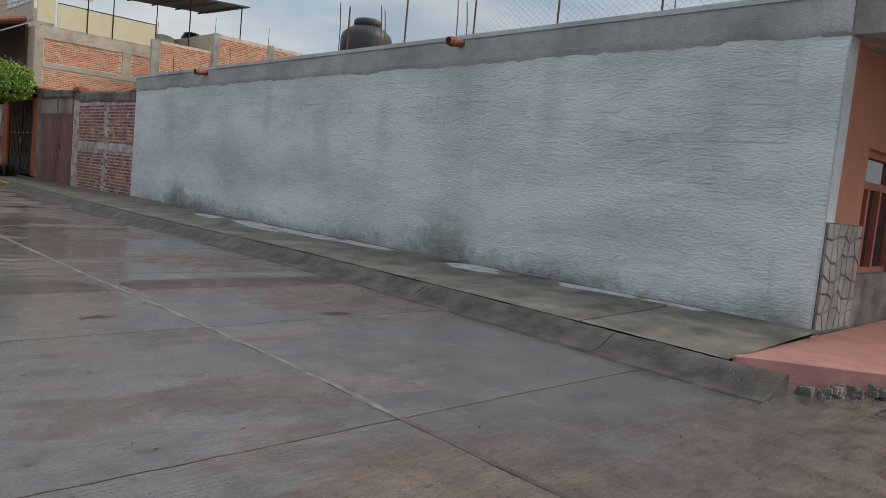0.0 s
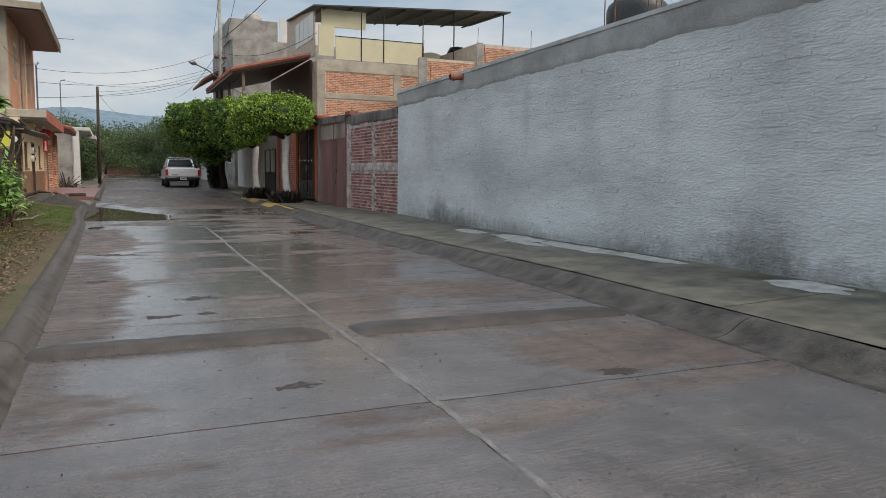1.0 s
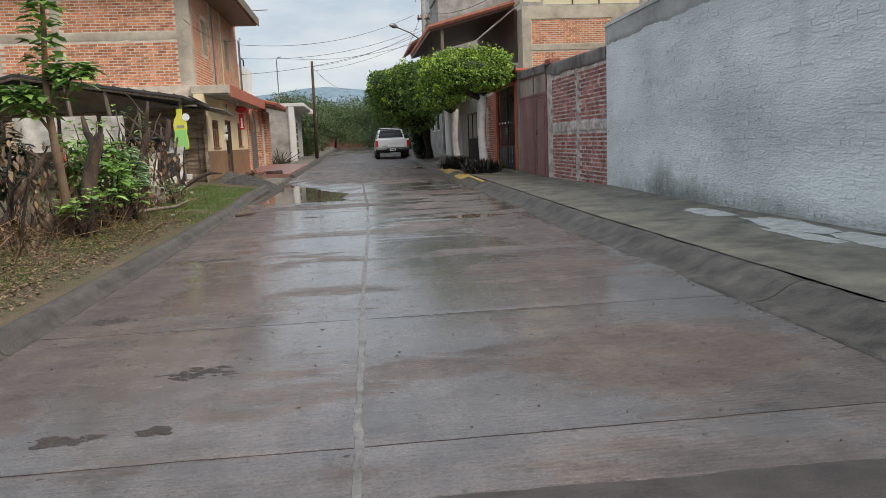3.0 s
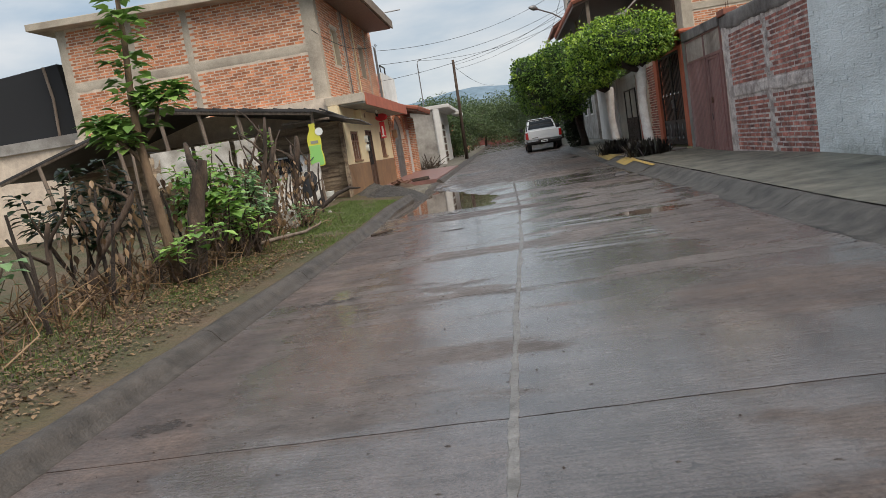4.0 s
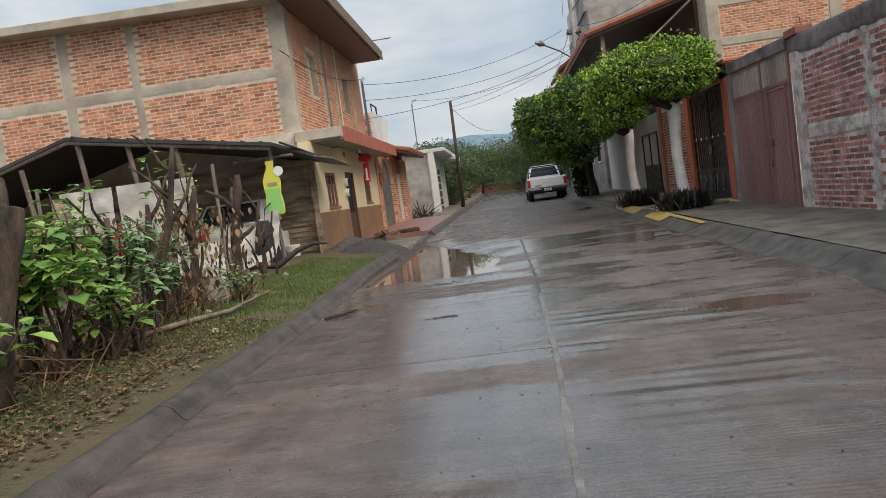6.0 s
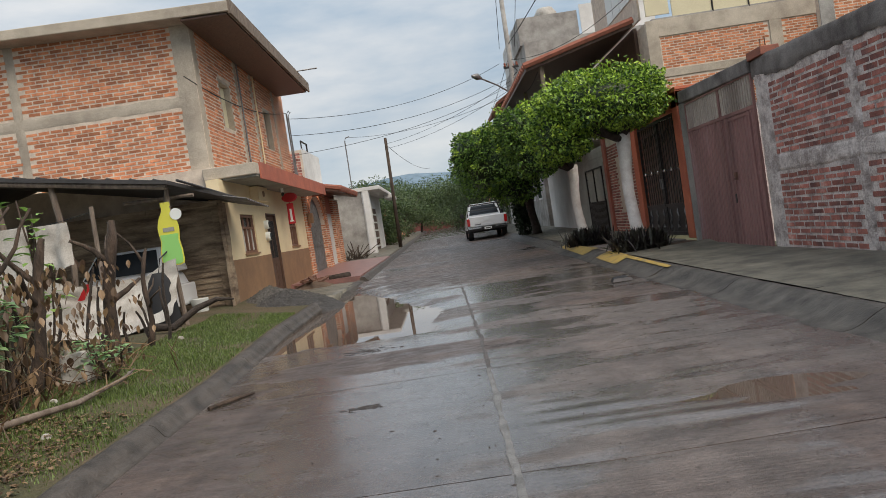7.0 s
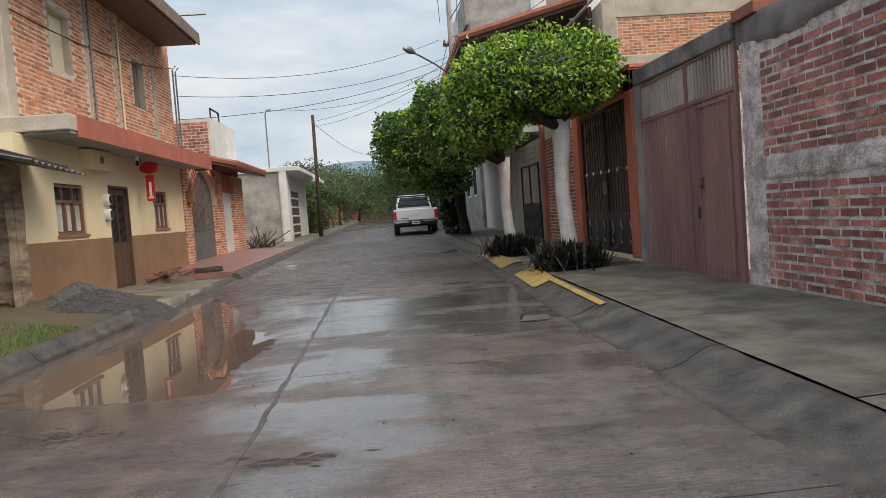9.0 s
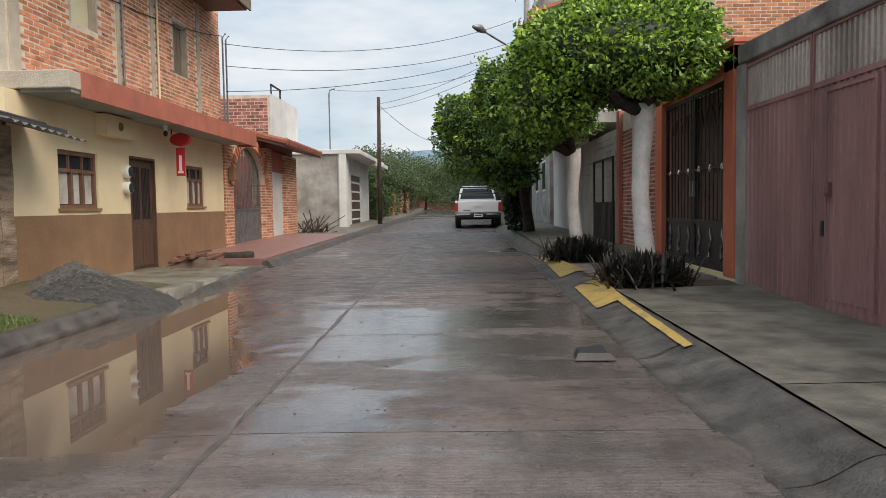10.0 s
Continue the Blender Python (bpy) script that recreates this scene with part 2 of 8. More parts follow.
M["mortar_grey"] = surface("grey_mortar", (0.66, 0.58, 0.545), (0.33, 0.27, 0.25), rough=0.95, scale=5, fine=40, bump=1.0, dist=0.016, low=0.38, high=0.6)
M["cream"] = surface("cream_paint", (0.84, 0.70, 0.45), (0.74, 0.60, 0.38), rough=0.75, scale=1.5, bump=0.15)
M["brown_dado"] = surface("brown_dado_paint", (0.30, 0.175, 0.095), (0.22, 0.13, 0.075), rough=0.7, scale=1.8, bump=0.2, light=(0.36, 0.23, 0.14))
M["red_paint"] = surface("faded_red_paint", (0.47, 0.145, 0.09), (0.33, 0.105, 0.07), rough=0.7, scale=2, bump=0.3)
M["salmon"] = surface("salmon_paint", (0.56, 0.235, 0.15), (0.48, 0.19, 0.12), rough=0.8, scale=1.3, bump=0.15)
M["orange"] = surface("orange_paint", (0.58, 0.17, 0.085), (0.48, 0.13, 0.07), rough=0.7, scale=2, bump=0.15)
M["gate_red"] = surface("oxide_red_sheet_metal", (0.29, 0.148, 0.135), (0.19, 0.098, 0.09), rough=0.5, scale=1.6, fine=50, bump=0.15, stretch=(1, 1, 0.22), low=0.36, high=0.58, light=(0.36, 0.26, 0.25))
M["gate_pale"] = surface("pale_fluted_sheet", (0.47, 0.40, 0.345), (0.25, 0.20, 0.17), rough=0.6, scale=2, stretch=(1, 1, 0.3))
M["iron"] = surface("dark_wrought_iron", (0.04, 0.037, 0.036), (0.025, 0.022, 0.022), rough=0.5, scale=8, metal=0.4)
M["rust"] = surface("rusty_steel", (0.20, 0.10, 0.065), (0.10, 0.055, 0.04), rough=0.8, scale=7, metal=0.2)
M["wood_brown"] = surface("brown_window_wood", (0.25, 0.13, 0.085), (0.16, 0.085, 0.055), rough=0.6, scale=4, stretch=(6, 6, 0.6))
# Dark wood; also stands in for shade on the porch wall
M["wood_shade_dark"] = surface("dark_brown_wood_and_shade", (0.13, 0.07, 0.045), (0.07, 0.04, 0.028), rough=0.55, scale=4, stretch=(6, 6, 0.6))
M["wood_grey"] = surface("weathered_grey_wood", (0.25, 0.20, 0.16), (0.12, 0.09, 0.07), rough=0.85, scale=3, stretch=(6, 6, 0.7), bump=0.6)
M["bark"] = surface("rough_brown_bark", (0.105, 0.072, 0.052), (0.028, 0.02, 0.015), rough=0.95, scale=9, stretch=(1, 1, 0.35), bump=0.9, dist=0.02)
M["bark_pale"] = surface("smooth_tan_bark", (0.20, 0.135, 0.085), (0.10, 0.065, 0.04), rough=0.9, scale=7, stretch=(1, 1, 0.4), bump=0.7, dist=0.012)
M["bark_dark"] = surface("dark_bark", (0.065, 0.05, 0.04), (0.03, 0.022, 0.018), rough=0.95, scale=9, bump=0.9, dist=0.02)
M["limewash"] = surface("whitewashed_bark", (0.82, 0.79, 0.76), (0.62, 0.58, 0.55), rough=0.9, scale=5, bump=0.6, dist=0.015)
M["soil"] = surface("damp_brown_soil", (0.155, 0.105, 0.07), (0.085, 0.056, 0.038), rough=0.9, scale=2.2, fine=30, bump=0.9, dist=0.03)
M["soil_dark"] = surface("wet_black_mud", (0.05, 0.036, 0.028), (0.028, 0.02, 0.016), rough=0.35, scale=8, bump=0.9, dist=0.015)
M["verge"] = surface("verge_soil_and_moss", (0.12, 0.085, 0.052), (0.06, 0.066, 0.026), rough=0.95, scale=1.1, fine=35, bump=0.9, dist=0.03)
M["plank"] = surface("stained_weathered_boards", (0.44, 0.34, 0.235), (0.15, 0.105, 0.075), rough=0.9, scale=2.4, fine=30, stretch=(0.6, 0.6, 3), bump=0.9, dist=0.02, vary=0.2, low=0.36, high=0.6)
M["sheet_dark"] = surface("tarred_roof_sheet", (0.06, 0.055, 0.055), (0.03, 0.028, 0.028), rough=0.6, scale=3, bump=0.3)
M["white_paint"] = surface("white_paint", (0.70, 0.69, 0.67), (0.58, 0.57, 0.55), rough=0.7, scale=1.5, bump=0.15)
M["cloth_white"] = surface("dirty_white_cloth", (0.58, 0.56, 0.52), (0.34, 0.31, 0.27), rough=0.9, scale=2.5, bump=0.3)
M["steel"] = surface("grey_steel", (0.30, 0.30, 0.30), (0.20, 0.19, 0.19), rough=0.5, metal=0.7, scale=6)
M["cream_panel"] = surface("cream_sheet_panel", (0.68, 0.62, 0.42), (0.60, 0.54, 0.37), rough=0.6, scale=1.2, bump=0.05)
M["black_plastic"] = surface("black_polyethylene", (0.022, 0.024, 0.028), (0.016, 0.017, 0.02), rough=0.45, scale=5, bump=0.05)
M["clay"] = surface("fired_clay", (0.34, 0.12, 0.075), (0.22, 0.085, 0.06), rough=0.85, scale=6)
M["yellow_paint"] = surface("worn_yellow_kerb_paint", (0.47, 0.315, 0.075), (0.20, 0.165, 0.105), rough=0.7, scale=6, bump=0.3, low=0.3, high=0.5)
M["green_grey"] = surface("grey_green_paint", (0.36, 0.36, 0.31), (0.26, 0.26, 0.23), rough=0.8, scale=1.5)
M["hill"] = surface("hazy_hill", (0.20, 0.27, 0.33), (0.17, 0.235, 0.29), rough=1, scale=0.004, fine=0.05, bump=0, spec=0)
M["ground"] = surface("open_ground", (0.10, 0.10, 0.055), (0.06, 0.065, 0.035), rough=1, scale=0.06, fine=1.5, bump=0.2)


def add_stains(m, spots, tone):
    """Dark mould stains with ragged edges, at given places."""
    n, l, p = nodes_of(m)
    src = p.inputs["Base Color"].links[0].from_socket
    g = n.new("ShaderNodeNewGeometry")
    t = n.new("ShaderNodeTexNoise")
    t.inputs["Scale"].default_value, t.inputs["Detail"].default_value, t.inputs["Roughness"].default_value = 5, 8, 0.75
    l.new(g.outputs["Position"], t.inputs["Vector"])
    for (x, y, z), (rx, ry, rz), k in spots:
        mpg = n.new("ShaderNodeMapping")
        mpg.inputs["Location"].default_value = (-x / rx, -y / ry, -z / rz)
        mpg.inputs["Scale"].default_value = (1 / rx, 1 / ry, 1 / rz)
        l.new(g.outputs["Position"], mpg.inputs["Vector"])
        ln = n.new("ShaderNodeVectorMath")
        ln.operation = "LENGTH"
        l.new(mpg.outputs["Vector"], ln.inputs[0])
        ad = n.new("ShaderNodeMath")
        ad.operation = "MULTIPLY_ADD"
        ad.inputs[1].default_value = 1.6
        l.new(t.outputs["Fac"], ad.inputs[0])
        l.new(ln.outputs["Value"], ad.inputs[2])
        mr = n.new("ShaderNodeMapRange")
        mr.inputs["From Min"].default_value, mr.inputs["From Max"].default_value = 1.9, 0.9
        mr.inputs["To Min"].default_value, mr.inputs["To Max"].default_value = 0.0, k
        l.new(ad.outputs[0], mr.inputs["Value"])
        mi = n.new("ShaderNodeMix")
        mi.data_type = "RGBA"
        l.new(mr.outputs["Result"], mi.inputs[0])
        l.new(src, mi.inputs[6])
        mi.inputs[7].default_value = (*tone, 1)
        src = mi.outputs[2]
    l.new(src, p.inputs["Base Color"])


add_stains(M["grey_paint"], [((7.5, 9.0, 0.35), (1, 0.7, 0.5), 0.6), ((7.5, 8.3, 0.2), (1, 1.2, 0.25), 0.5), ((7.5, 17.6, 0.35), (1, 0.6, 0.5), 0.6), ((7.5, 16.5, 0.25), (1, 2.0, 0.3), 0.5), ((7.5, 4.3, 0.2), (1, 0.5, 0.4), 0.5), ((7.5, 6.2, 0.1), (1, 1.6, 0.25), 0.5), ((7.5, 12.3, 0.15), (1, 2.6, 0.22), 0.4)], (0.09, 0.085, 0.07))


STREAKS = [((7.5, y, z), (1, w * 1.5, h), k * 0.55) for y, z, w, h, k in ((5.2, 2.2, 0.25, 1.0, 0.45), (7.4, 2.3, 0.16, 0.9, 0.5), (8.9, 1.6, 0.30, 1.3, 0.5), (10.6, 2.1, 0.14, 0.9, 0.45), (12.2, 1.9, 0.22, 1.0, 0.5), (14.0, 2.2, 0.14, 0.7, 0.55), (15.6, 1.7, 0.3, 1.1, 0.4), (18.1, 2.2, 0.2, 0.8, 0.5), (6.0, 0.9, 1.2, 0.35, 0.35), (13.4, 1.1, 1.8, 0.3, 0.35), (9.5, 2.9, 2.5, 0.3, 0.4), (16.0, 2.8, 2.5, 0.25, 0.4))]
add_stains(M["grey_paint"], STREAKS, (0.34, 0.36, 0.36))
add_stains(M["grey_paint"], [((7.5, y, 0.18), (1, w, h), 0.55) for y, w, h in ((5.0, 1.0, 0.28), (7.0, 1.3, 0.35), (9.6, 1.2, 0.45), (11.0, 1.0, 0.30), (14.4, 1.6, 0.28), (16.8, 1.5, 0.40), (18.9, 1.2, 0.45))], (0.13, 0.135, 0.11))
add_stains(M["beam"], [((7.5, y, 3.1), (1, w, 0.4), 0.45) for y, w in ((5.0, 0.9), (7.2, 1.1), (10.2, 1.3), (13.5, 0.8), (15.0, 0.6), (18.2, 1.2))], (0.17, 0.16, 0.15))


def glassy(name, base, rough, metal=0.0, coat=0.0):
    m = bpy.data.materials.new(name)
    n, l, p = nodes_of(m)
    p.inputs["Base Color"].default_value = (*base, 1)
    p.inputs["Roughness"].default_value, p.inputs["Metallic"].default_value = rough, metal
    p.inputs["Coat Weight"].default_value = coat
    return m


M["window_glass"] = glassy("dark_window_glass", (0.035, 0.04, 0.045), 0.06)
M["car_white"] = glassy("white_car_paint", (0.80, 0.81, 0.82), 0.3, coat=0.6)
M["tyre"] = glassy("tyre_rubber", (0.02, 0.02, 0.02), 0.8)
M["tail_red"] = glassy("red_lamp_lens", (0.45, 0.02, 0.02), 0.15)
M["chrome"] = glassy("bright_metal", (0.6, 0.6, 0.62), 0.2, metal=1.0)
M["wire"] = glassy("black_cable", (0.025, 0.027, 0.03), 0.7)
M["sign_red"] = glassy("red_sign_enamel", (0.50, 0.02, 0.025), 0.4)
M["sign_green"] = glassy("green_sign_sheet", (0.28, 0.60, 0.17), 0.45)
M["sign_yellow"] = glassy("yellow_sign_sheet", (0.66, 0.63, 0.08), 0.45)
M["sign_white"] = glassy("white_sign_sheet", (0.75, 0.77, 0.74), 0.45)
M["shade_net"] = glassy("black_shade_net", (0.018, 0.019, 0.022), 0.85)


def water():
    """Still muddy rainwater: a mirror at low angles over brown silt."""
    m = bpy.data.materials.new("muddy_water")
    n, l, p = nodes_of(m)
    p.inputs["Base Color"].default_value = (0.115, 0.085, 0.068, 1)
    p.inputs["Roughness"].default_value, p.inputs["IOR"].default_value = 0.015, 1.45
    p.inputs["Specular IOR Level"].default_value = 0.75
    t = n.new("ShaderNodeTexNoise")
    t.inputs["Scale"].default_value = 3.0
    b = n.new("ShaderNodeBump")
    b.inputs["Strength"].default_value, b.inputs["Distance"].default_value = 0.03, 0.003
    l.new(t.outputs["Fac"], b.inputs["Height"])
    l.new(b.outputs["Normal"], p.inputs["Normal"])
    return m


M["water"] = water()


def leaf_material(name, light, dark):
    m = bpy.data.materials.new(name)
    n, l, p = nodes_of(m)
    g = n.new("ShaderNodeNewGeometry")
    r = n.new("ShaderNodeValToRGB")
    r.color_ramp.elements[0].color, r.color_ramp.elements[1].color = (*dark, 1), (*light, 1)
    r.color_ramp.elements[0].position, r.color_ramp.elements[1].position = 0.15, 0.95
    l.new(g.outputs["Random Per Island"], r.inputs["Fac"])
    l.new(r.outputs["Color"], p.inputs["Base Color"])
    p.inputs["Roughness"].default_value = 0.45
    tr = n.new("ShaderNodeBsdfTranslucent")
    l.new(r.outputs["Color"], tr.inputs["Color"])
    ms = n.new("ShaderNodeMixShader")
    ms.inputs[0].default_value = 0.22
    l.new(p.outputs["BSDF"], ms.inputs[1])
    l.new(tr.outputs["BSDF"], ms.inputs[2])
    l.new(ms.outputs["Shader"], n["Material Output"].inputs["Surface"])
    return m


# Ficus leaf in plain, lit and shaded copies; light is in the colours
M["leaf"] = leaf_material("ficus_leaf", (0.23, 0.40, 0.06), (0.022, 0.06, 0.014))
M["leaf_lime"] = leaf_material("lime_lit_ficus_leaf", (0.52, 0.68, 0.07), (0.08, 0.18, 0.025))
# Near-black leaf: crown-core shade put into colour, also used on dark shrubs
M["leaf_shade"] = leaf_material("shade_dark_leaf", (0.030, 0.055, 0.018), (0.010, 0.02, 0.008))
M["leaf_grey"] = leaf_material("mesquite_leaf", (0.13, 0.19, 0.065), (0.045, 0.075, 0.03))
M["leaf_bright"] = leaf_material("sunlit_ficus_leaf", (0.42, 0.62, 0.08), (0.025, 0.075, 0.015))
M["leaf_broad"] = leaf_material("broad_green_leaf", (0.36, 0.56, 0.13), (0.13, 0.27, 0.06))
M["leaf_tall"] = leaf_material("dull_green_leaf", (0.30, 0.47, 0.12), (0.08, 0.17, 0.04))
M["leaf_blue"] = leaf_material("blue_green_leaf", (0.32, 0.50, 0.22), (0.12, 0.23, 0.10))
M["agave"] = leaf_material("purple_green_blade", (0.055, 0.055, 0.038), (0.018, 0.012, 0.016))
M["grass"] = leaf_material("grass_blade", (0.185, 0.255, 0.062), (0.07, 0.11, 0.027))
M["straw"] = leaf_material("dead_stalks", (0.33, 0.215, 0.115), (0.085, 0.05, 0.03))

# ---- building blocks ----
class Shape:
    """Collects vertices and faces of one mesh."""
    def __init__(self):
        self.v, self.f = [], []

    def add(self, vs, fs):
        o = len(self.v)
        self.v.extend(vs)
        self.f.extend([tuple(i + o for i in q) for q in fs])
        return self

    def box(self, x0, y0, z0, x1, y1, z1):
        return self.add([(x0, y0, z0), (x1, y0, z0), (x1, y1, z0), (x0, y1, z0), (x0, y0, z1), (x1, y0, z1), (x1, y1, z1), (x0, y1, z1)],
                        [(0, 3, 2, 1), (4, 5, 6, 7), (0, 1, 5, 4), (1, 2, 6, 5), (2, 3, 7, 6), (3, 0, 4, 7)])

    def hexa(self, lo, hi):
        """Two quads joined into a solid: lo and hi hold four points each, counter-clockwise seen from hi."""
        return self.add([*lo, *hi], [(3, 2, 1, 0), (4, 5, 6, 7), (0, 1, 5, 4), (1, 2, 6, 5), (2, 3, 7, 6), (3, 0, 4, 7)])

    def tube(self, path, radii, sides=8, cap=True):
        path = [Vector(p) for p in path]
        radii = [radii] * len(path) if isinstance(radii, (int, float)) else radii
        o = len(self.v)
        for i, p in enumerate(path):
            d = (path[min(i + 1, len(path) - 1)] - path[max(i - 1, 0)]).normalized()
            a = d.cross(Vector((0, 0, 1)) if abs(d.z) < 0.9 else Vector((1, 0, 0))).normalized()
            b = d.cross(a)
            for k in range(sides):
                t = 2 * math.pi * k / sides
                self.v.append(tuple(p + (a * math.cos(t) + b * math.sin(t)) * radii[i]))
        for i in range(len(path) - 1):
            for k in range(sides):
                k2 = (k + 1) % sides
                self.f.append((o + i * sides + k, o + i * sides + k2, o + (i + 1) * sides + k2, o + (i + 1) * sides + k))
        if cap:
            self.f.append(tuple(o + k for k in range(sides))[::-1])
            self.f.append(tuple(o + (len(path) - 1) * sides + k for k in range(sides)))
        return self

    def lathe(self, profile, sides=24, centre=(0, 0, 0)):
        cx, cy, cz = centre
        o = len(self.v)
        for r, z in profile:
            for k in range(sides):
                t = 2 * math.pi * k / sides
                self.v.append((cx + r * math.cos(t), cy + r * math.sin(t), cz + z))
        for i in range(len(profile) - 1):
            for k in range(sides):
                k2 = (k + 1) % sides
                self.f.append((o + i * sides + k, o + i * sides + k2, o + (i + 1) * sides + k2, o + (i + 1) * sides + k))
        self.f.append(tuple(o + k for k in range(sides))[::-1])
        self.f.append(tuple(o + (len(profile) - 1) * sides + k for k in range(sides)))
        return self

    def extrude_y(self, profile, y0, y1):
        """A closed outline in x and z, drawn out from y0 to y1."""
        k = len(profile)
        vs = [(x, y0, z) for x, z in profile] + [(x, y1, z) for x, z in profile]
        return self.add(vs, [tuple(range(k))[::-1], tuple(range(k, 2 * k))] + [(i, (i + 1) % k, (i + 1) % k + k, i + k) for i in range(k)])

    def sheet(self, nx, ny, at):
        """A grid of nx by ny cells; at(u, v) gives each point, u and v from 0 to 1."""
        o = len(self.v)
        for j in range(ny + 1):
            for i in range(nx + 1):
                self.v.append(tuple(at(i / nx, j / ny)))
        for j in range(ny):
            for i in range(nx):
                a = o + j * (nx + 1) + i
                self.f.append((a, a + 1, a + nx + 2, a + nx + 1))
        return self


def empty(name, at=(0, 0, 0), parent=None, turn=0):
    ob = new(name)
    ob.empty_display_size = 0.1
    ob.matrix_basis = pose(*at, 0, 0, turn)
    if parent:
        ob.parent = parent
    return ob


def part(name, shape, material, parent=None, label="", smooth=False, bevel=0.0, kind=""):
    me = bpy.data.meshes.new(name)
    me.from_pydata(shape.v, [], shape.f)
    me.materials.append(material)
    if smooth:
        me.polygons.foreach_set("use_smooth", [True] * len(me.polygons))
    me.update()
    ob = new(name, me)
    if bevel:
        bv = ob.modifiers.new("worn_edges", "BEVEL")
        bv.width, bv.segments, bv.limit_method = bevel, 2, "ANGLE"
    if parent:
        ob.parent = parent
    return tagged(ob, label=label, kind=kind)


def skirt(s, nx, ny, depth):
    """Gives a sheet its sides, down to a depth below its edge."""
    idx = lambda i, j: j * (nx + 1) + i
    ring = [idx(i, 0) for i in range(nx)] + [idx(nx, j) for j in range(ny)] + [idx(i, ny) for i in range(nx, 0, -1)] + [idx(0, j) for j in range(ny, 0, -1)]
    o, k = len(s.v), len(ring)
    s.v += [(s.v[i][0], s.v[i][1], s.v[i][2] - depth) for i in ring]
    s.f += [(ring[a], o + a, o + (a + 1) % k, ring[(a + 1) % k]) for a in range(k)]
    return s


def gz(y):
    """Height of the roadway, which climbs gently away from the crossing."""
    return max(0.0, (y - 16) * 0.0085)


def wob(x, y, z=0.0, s=1.0):
    return noise.noise((x * s, y * s, z * s))


RY = [-14.0, -11.2, -8.6, -6.0, -3.4, -0.8, 1.8, 4.38, 6.75, 9.4, 11.58, 14.3, 17.15, 19.6, 22.37, 25.1]
while RY[-1] < 118:
    RY.append(RY[-1] + 2.6)

def blend(y, *marks):
    """Straight lines between (y, value) marks."""
    for (a, va), (b, vb) in zip(marks, marks[1:]):
        if y < b:
            return va + (vb - va) * max(0.0, (y - a) / (b - a))
    return marks[-1][1]


def centre_x(y):
    """The centre joint wanders a little on its way up the street."""
    return blend(y, (3.0, 2.57), (6.3, 2.74), (9.6, 2.78), (14.0, 2.87), (17.0, 2.96), (21.0, 3.01), (27.0, 2.98))


def left_x(y):
    """The road face of the left kerb."""
    return blend(y, (12.0, 0.62), (20.5, 0.60), (23.5, 0.46))


# ---- ground, road, kerbs, pavements ----
def ground_z(x, y):
    return -0.25 + gz(y)


ground = part("ground", Shape().sheet(60, 60, lambda u, v: ((u - 0.5) ** 3 * 12000, (v - 0.5) ** 3 * 12000 + 40, -0.25 + gz(min(130, (v - 0.5) ** 3 * 12000 + 40)))), M["ground"], kind="structure",
              label="open ground of earth and low scrub around the street")
hills = Shape().sheet(60, 6, lambda u, v: (-2200 + 4400 * u, 2000 + 700 * v, -30 + (185 + 60 * wob(u * 7, 3.1) + 30 * wob(u * 19, 1.7)) * math.sin(math.pi * min(1, v * 0.9 + 0.0)) ))
tagged(part("backdrop", hills, M["hill"], label="hazy blue hills on the horizon", smooth=True), kind="structure")

road = part("road", Shape().sheet(2, 60, lambda u, v: (0.3 + 5.4 * u, -14 + 133 * v, gz(-14 + 133 * v) - 0.09)).sheet(1, 1, lambda u, v: (5.7 + 18.3 * u, -14 + 16.9 * v, -0.09)).sheet(1, 1, lambda u, v: (-20 + 20.3 * u, -14 + 20 * v, -0.09)), M["joint"], kind="structure",
            label="damp brown-grey concrete street cast in large slabs")


def slab_z(x, y):
    z = gz(y) + 0.006 * wob(x, y, 0, 0.45) + 0.0025 * wob(x, y, 4, 1.9)
    # the low corner of the street where rainwater stands
    edge = blend(y, (22.0, 2.62), (24.3, 2.58), (26.3, 1.95), (28.1, 1.40), (29.6, 0.95), (32.0, -0.5))
    d = max((x - edge) / 0.55, (22.15 - y) / 0.7) + 0.30 * wob(x, y, 7, 1.1) + 0.22 * wob(x, y, 7, 3.9) + 0.12 * noise.noise((x * 2, y * 11, 3))
    w = math.exp(-max(0.0, d) * 1.0)
    z = w * (0.030 + 0.020 * max(-1, d)) + (1 - w) * z
    # brushed ripples that hold thin films of water
    q = math.exp(-((x - 4.15) / 1.05) ** 4 - ((y - 17.0) / 1.7) ** 4)
    z += q * (0.010 * noise.noise((x * 0.5, y * 3.2, 2)) + 0.010 * noise.noise((x * 0.9, y * 9.0, 5)) + 0.004)
    # a slight wheel hollow near the right gutter
    z -= 0.014 * math.exp(-((x - 4.6) / 0.55) ** 2 - ((y - 17.95) / 0.30) ** 2)
    # broad shallow dish where silt has settled
    z -= 0.006 * math.exp(-((x - 4.35) / 0.8) ** 2 - ((y - 10.4) / 0.7) ** 2)
    return z


